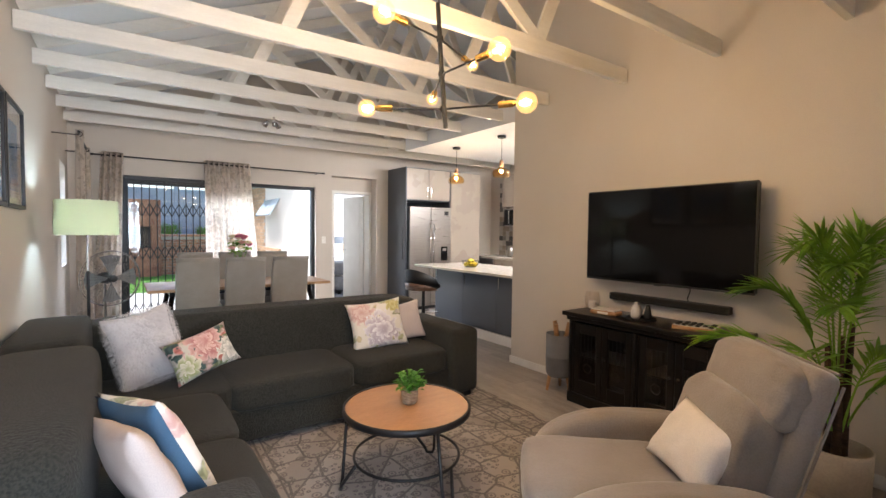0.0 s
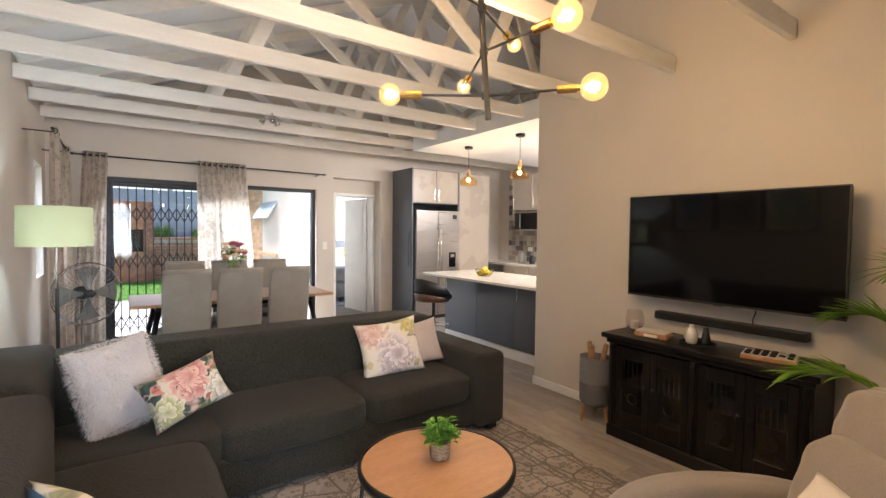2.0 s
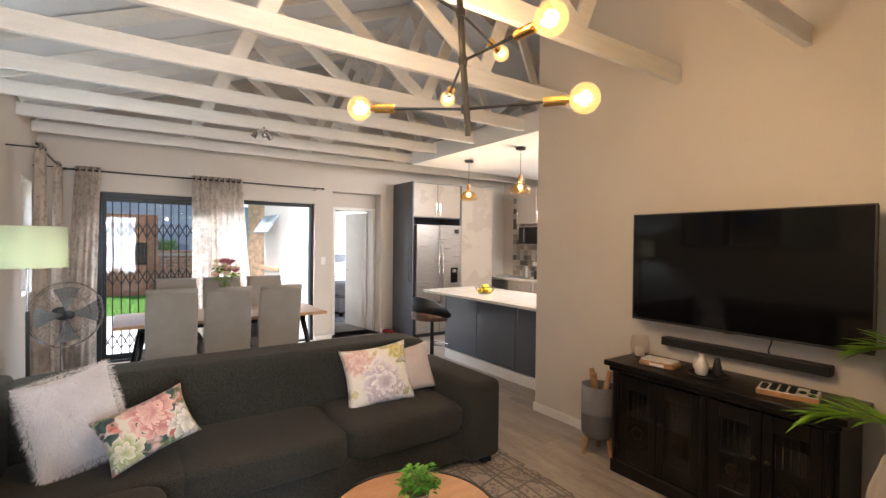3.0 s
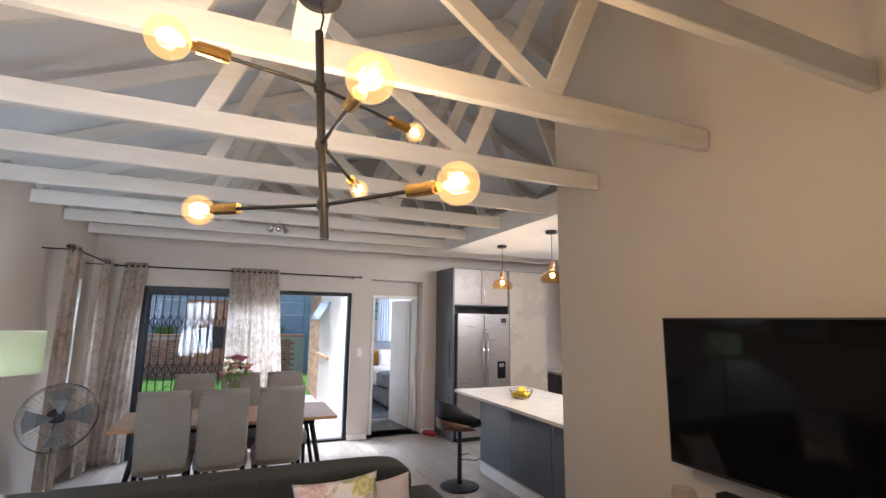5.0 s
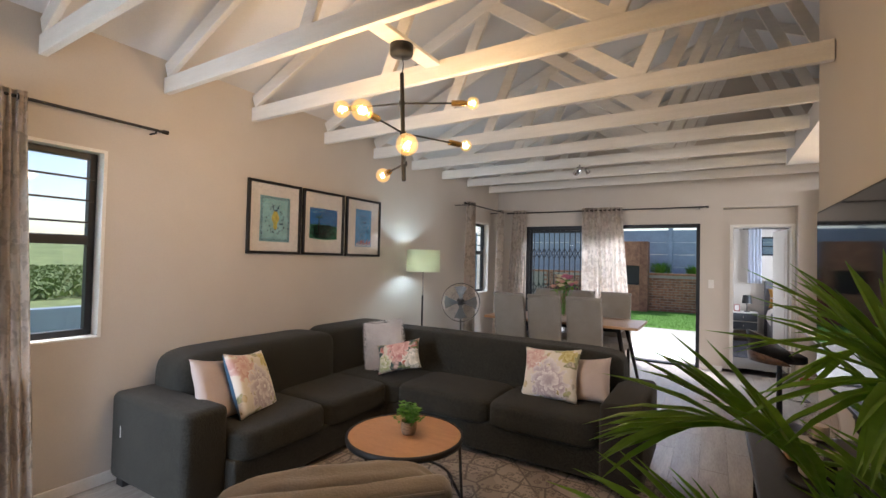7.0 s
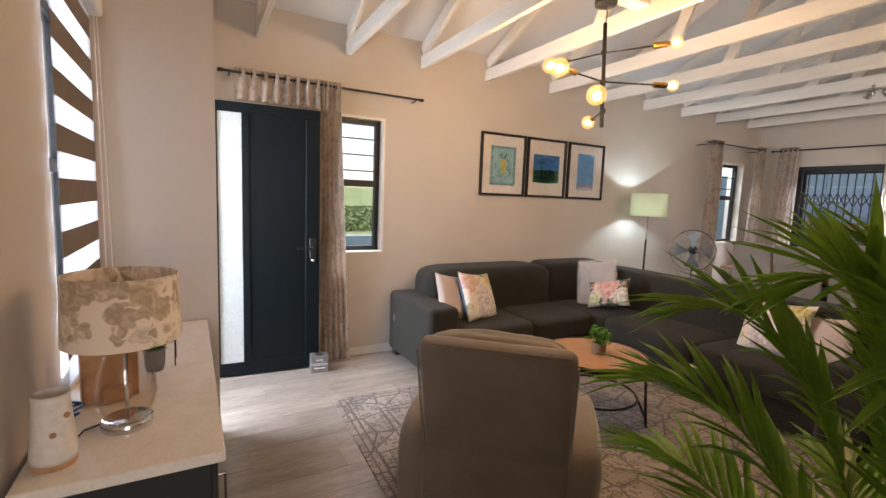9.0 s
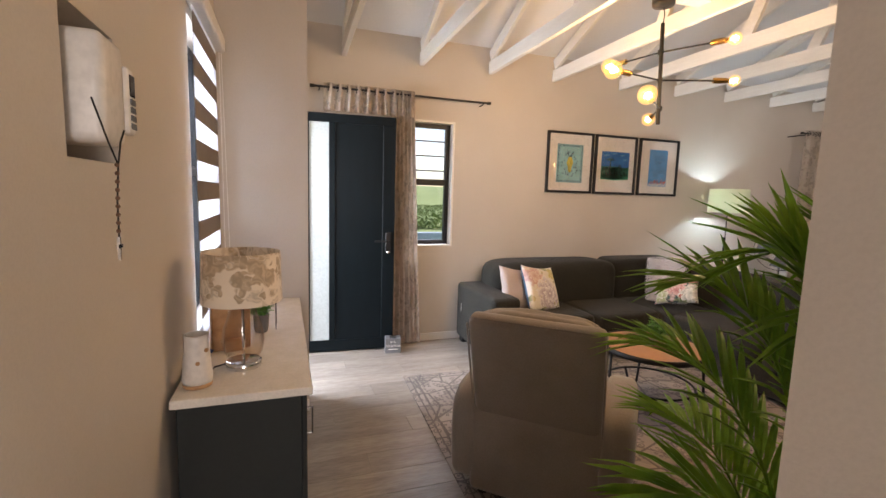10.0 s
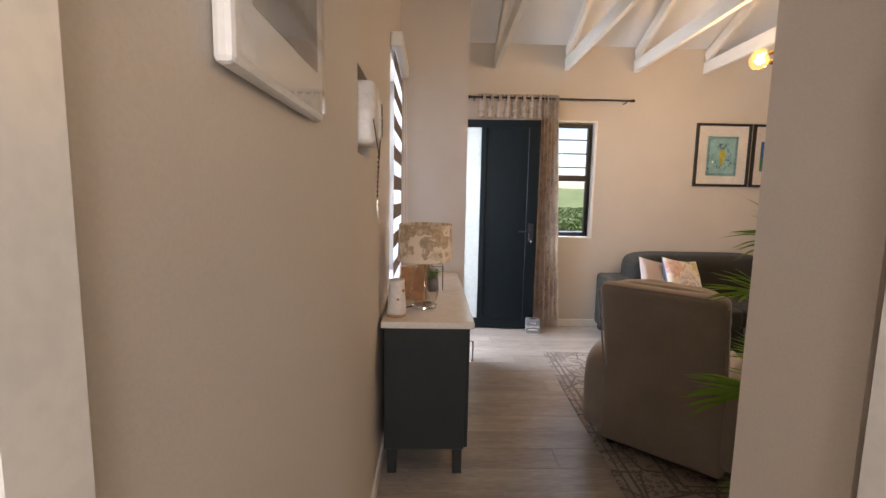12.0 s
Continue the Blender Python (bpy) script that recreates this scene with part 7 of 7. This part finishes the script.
# brick wing of the house beside the patio
wg = thing("brick_wing", pose(0, 0, 0), "sunlit yellow-red face brick wing with an open window", "house wing", kind="structure")
M_WING = mat("warm_face_brick", (0.55, 0.36, 0.22), (0.42, 0.25, 0.15), 0.9, 9.0, bump=0.5, grain=45, vary=0.2, wear=0.3)
bm = bmesh.new()
box(2.872, 7.735, -0.3, 2.998, 10.05, 2.5, bm=bm)
box(2.872, 11.35, -0.3, 2.998, 13.05, 2.5, bm=bm)
box(2.872, 10.05, -0.3, 2.998, 11.35, 0.98, bm=bm)
box(2.872, 10.05, 2.16, 2.998, 11.35, 2.5, bm=bm)
part("wall", bm, M_MORTAR, wg)
BR = box(0.006, -0.006, 0.006, 0.228, 0.006, 0.079, 0.003)
mb = bpy.data.meshes.new("brick")
BR.to_mesh(mb)
BR.free()
mb.materials.append(M_WING)
cnt = 0
for k in range(32):
    for i in range(23):
        yy, zz = 7.75 + i * 0.234 + 0.117 * (k % 2), -0.04 + k * 0.0795
        if (9.80 < yy < 11.36 and 0.9 < zz < 2.16) or zz > 2.42 or yy > 12.8:
            continue
        if cnt < 600:
            ob = new("brick", mb)
            ob.parent = wg
            ob.matrix_local = pose(2.868, yy, zz, 0, 0, 90)
            cnt += 1
part("roof", box(2.55, 7.735, 2.5, 6.3, 13.4, 2.62, 0.01), M_CONC, wg)
part("sill", box(2.80, 10.0, 0.91, 2.868, 11.40, 0.975, 0.005), M_WING, wg)
wf = part("window", box(2.90, 10.05, 0.985, 2.94, 10.09, 2.155), M_CONC, wg, "pale grey window with a top-hung sash open")
for a in ((11.31, 0.985, 11.35, 2.155), (10.09, 0.985, 11.31, 1.025), (10.09, 2.115, 11.31, 2.155), (10.09, 1.60, 11.31, 1.64), (10.68, 1.025, 10.72, 1.60)):
    part("frame_bar", box(2.90, a[0], a[1], 2.94, a[2], a[3]), M_CONC, wf)
part("pane", box(2.918, 10.09, 1.025, 2.922, 11.31, 1.60), mat("dark_pane", (0.10, 0.12, 0.15), None, 0.08, 2, bump=0), wf)
# tilted sashes: the mirrored sky is put into the pane's pale colour
for a, b in ((10.09, 10.69), (10.71, 11.31)):
    sash = box(-0.012, a, -0.48, 0.012, b, 0.0, 0.003)
    bmesh.ops.transform(sash, matrix=pose(2.89, 0, 2.11, 0, 32, 0), verts=sash.verts[:])
    part("open_sash", sash, mat("sky_reflection_pane", (0.45, 0.5, 0.55), None, 0.08, 2, bump=0), wf)
ps = thing("patio_braai", pose(0.35, 16.1, -0.06), "built-in brick barbecue with dark opening", "barbecue")
part("side", box(-0.6, 0, 0, -0.35, 0.5, 2.3, 0.005), M_BRICK, ps)
part("side", box(0.45, 0, 0, 0.7, 0.5, 2.3, 0.005), M_BRICK, ps)
part("hood", box(-0.35, 0.02, 1.5, 0.45, 0.5, 2.3, 0.005), M_BRICK, ps)
part("hearth", box(-0.35, 0.02, 0, 0.45, 0.5, 0.85, 0.005), M_BRICK, ps)
part("back", box(-0.35, 0.45, 0.85, 0.45, 0.5, 1.5), M_RUBBER, ps)

# west outlook: low wall, bushes and hill
lw = tagged(part("boundary_wall", box(-6.3, -8, -0.33, -6.1, 12, 0.58, 0.01), M_CONC), "low grey boundary wall outside the window", "garden wall")
bm = bmesh.new()
rnd = random.Random(17)
for i in range(15000):
    x = -rnd.uniform(18, 56)
    y = rnd.uniform(-14, 26) * (0.5 + abs(x) / 40)
    r = rnd.uniform(0.12, 0.32)
    b = Vector((x, y, -0.33))
    for k in range(5):
        a = rnd.uniform(0, 6.28)
        leaf_quad(bm, b + Vector((rnd.uniform(-r, r), rnd.uniform(-r, r), rnd.uniform(0, r))), (math.cos(a), math.sin(a), 1.2), r * 1.4, r * 0.6, 0.2)
tagged(part("field_scrub", bm, mat("pale_scrub", (0.27, 0.34, 0.13), (0.17, 0.24, 0.08), 0.8, 2.0)), "rough green scrub in the field", "scrub", kind="stuff")
bm = bmesh.new()
N = 40
g = []
for i in range(N + 1):
    row = []
    for j in range(9):
        y = -260 + 520 * i / N
        h = (0, 2, 6, 10, 12, 12, 8, 3, -1)[j] * (0.7 + 0.5 * noise.noise(Vector((i * 0.15, j * 0.3, 2))))
        row.append(bm.verts.new((-60 - 22 * j, y, -0.4 + h)))
    g.append(row)
for i in range(N):
    for j in range(8):
        bm.faces.new((g[i][j], g[i][j + 1], g[i + 1][j + 1], g[i + 1][j]))
bmesh.ops.recalc_face_normals(bm, faces=bm.faces[:])
tagged(part("backdrop_hill", bm, M_FIELD, smooth=True), "distant low green hill", "hill", kind="structure")


# ---- floor planks, laid along the room ----
PLANK_W, PLANK_L = 0.182, 1.22
planks = {}
rnd = random.Random(5)
def plank_mesh(w, l):
    key = (round(w, 3), round(l, 3))
    if key not in planks:
        bm = box(0.0006, 0.0006, -0.011, w - 0.0006, l - 0.0006, 0.0, 0.0008)
        me = bpy.data.meshes.new("plank")
        bm.to_mesh(me)
        bm.free()
        me.materials.append(M_PLANK)
        planks[key] = me
    return planks[key]
x = XL
col = 0
while x < 6.59:
    w = min(PLANK_W, 6.6 - x)
    lo, hi = (-0.78, 7.93) if x < 5.0 else (3.3, 7.72)
    y = lo
    first = PLANK_L * ((col * 0.37) % 1.0) + 0.12
    while y < hi - 0.01:
        l = min(first if y == lo else PLANK_L, hi - y)
        ob = new("plank", plank_mesh(w, l))
        ob.parent = floor
        ob.matrix_local = Matrix.Translation((x, y, 0))
        y += l
    x += w
    col += 1
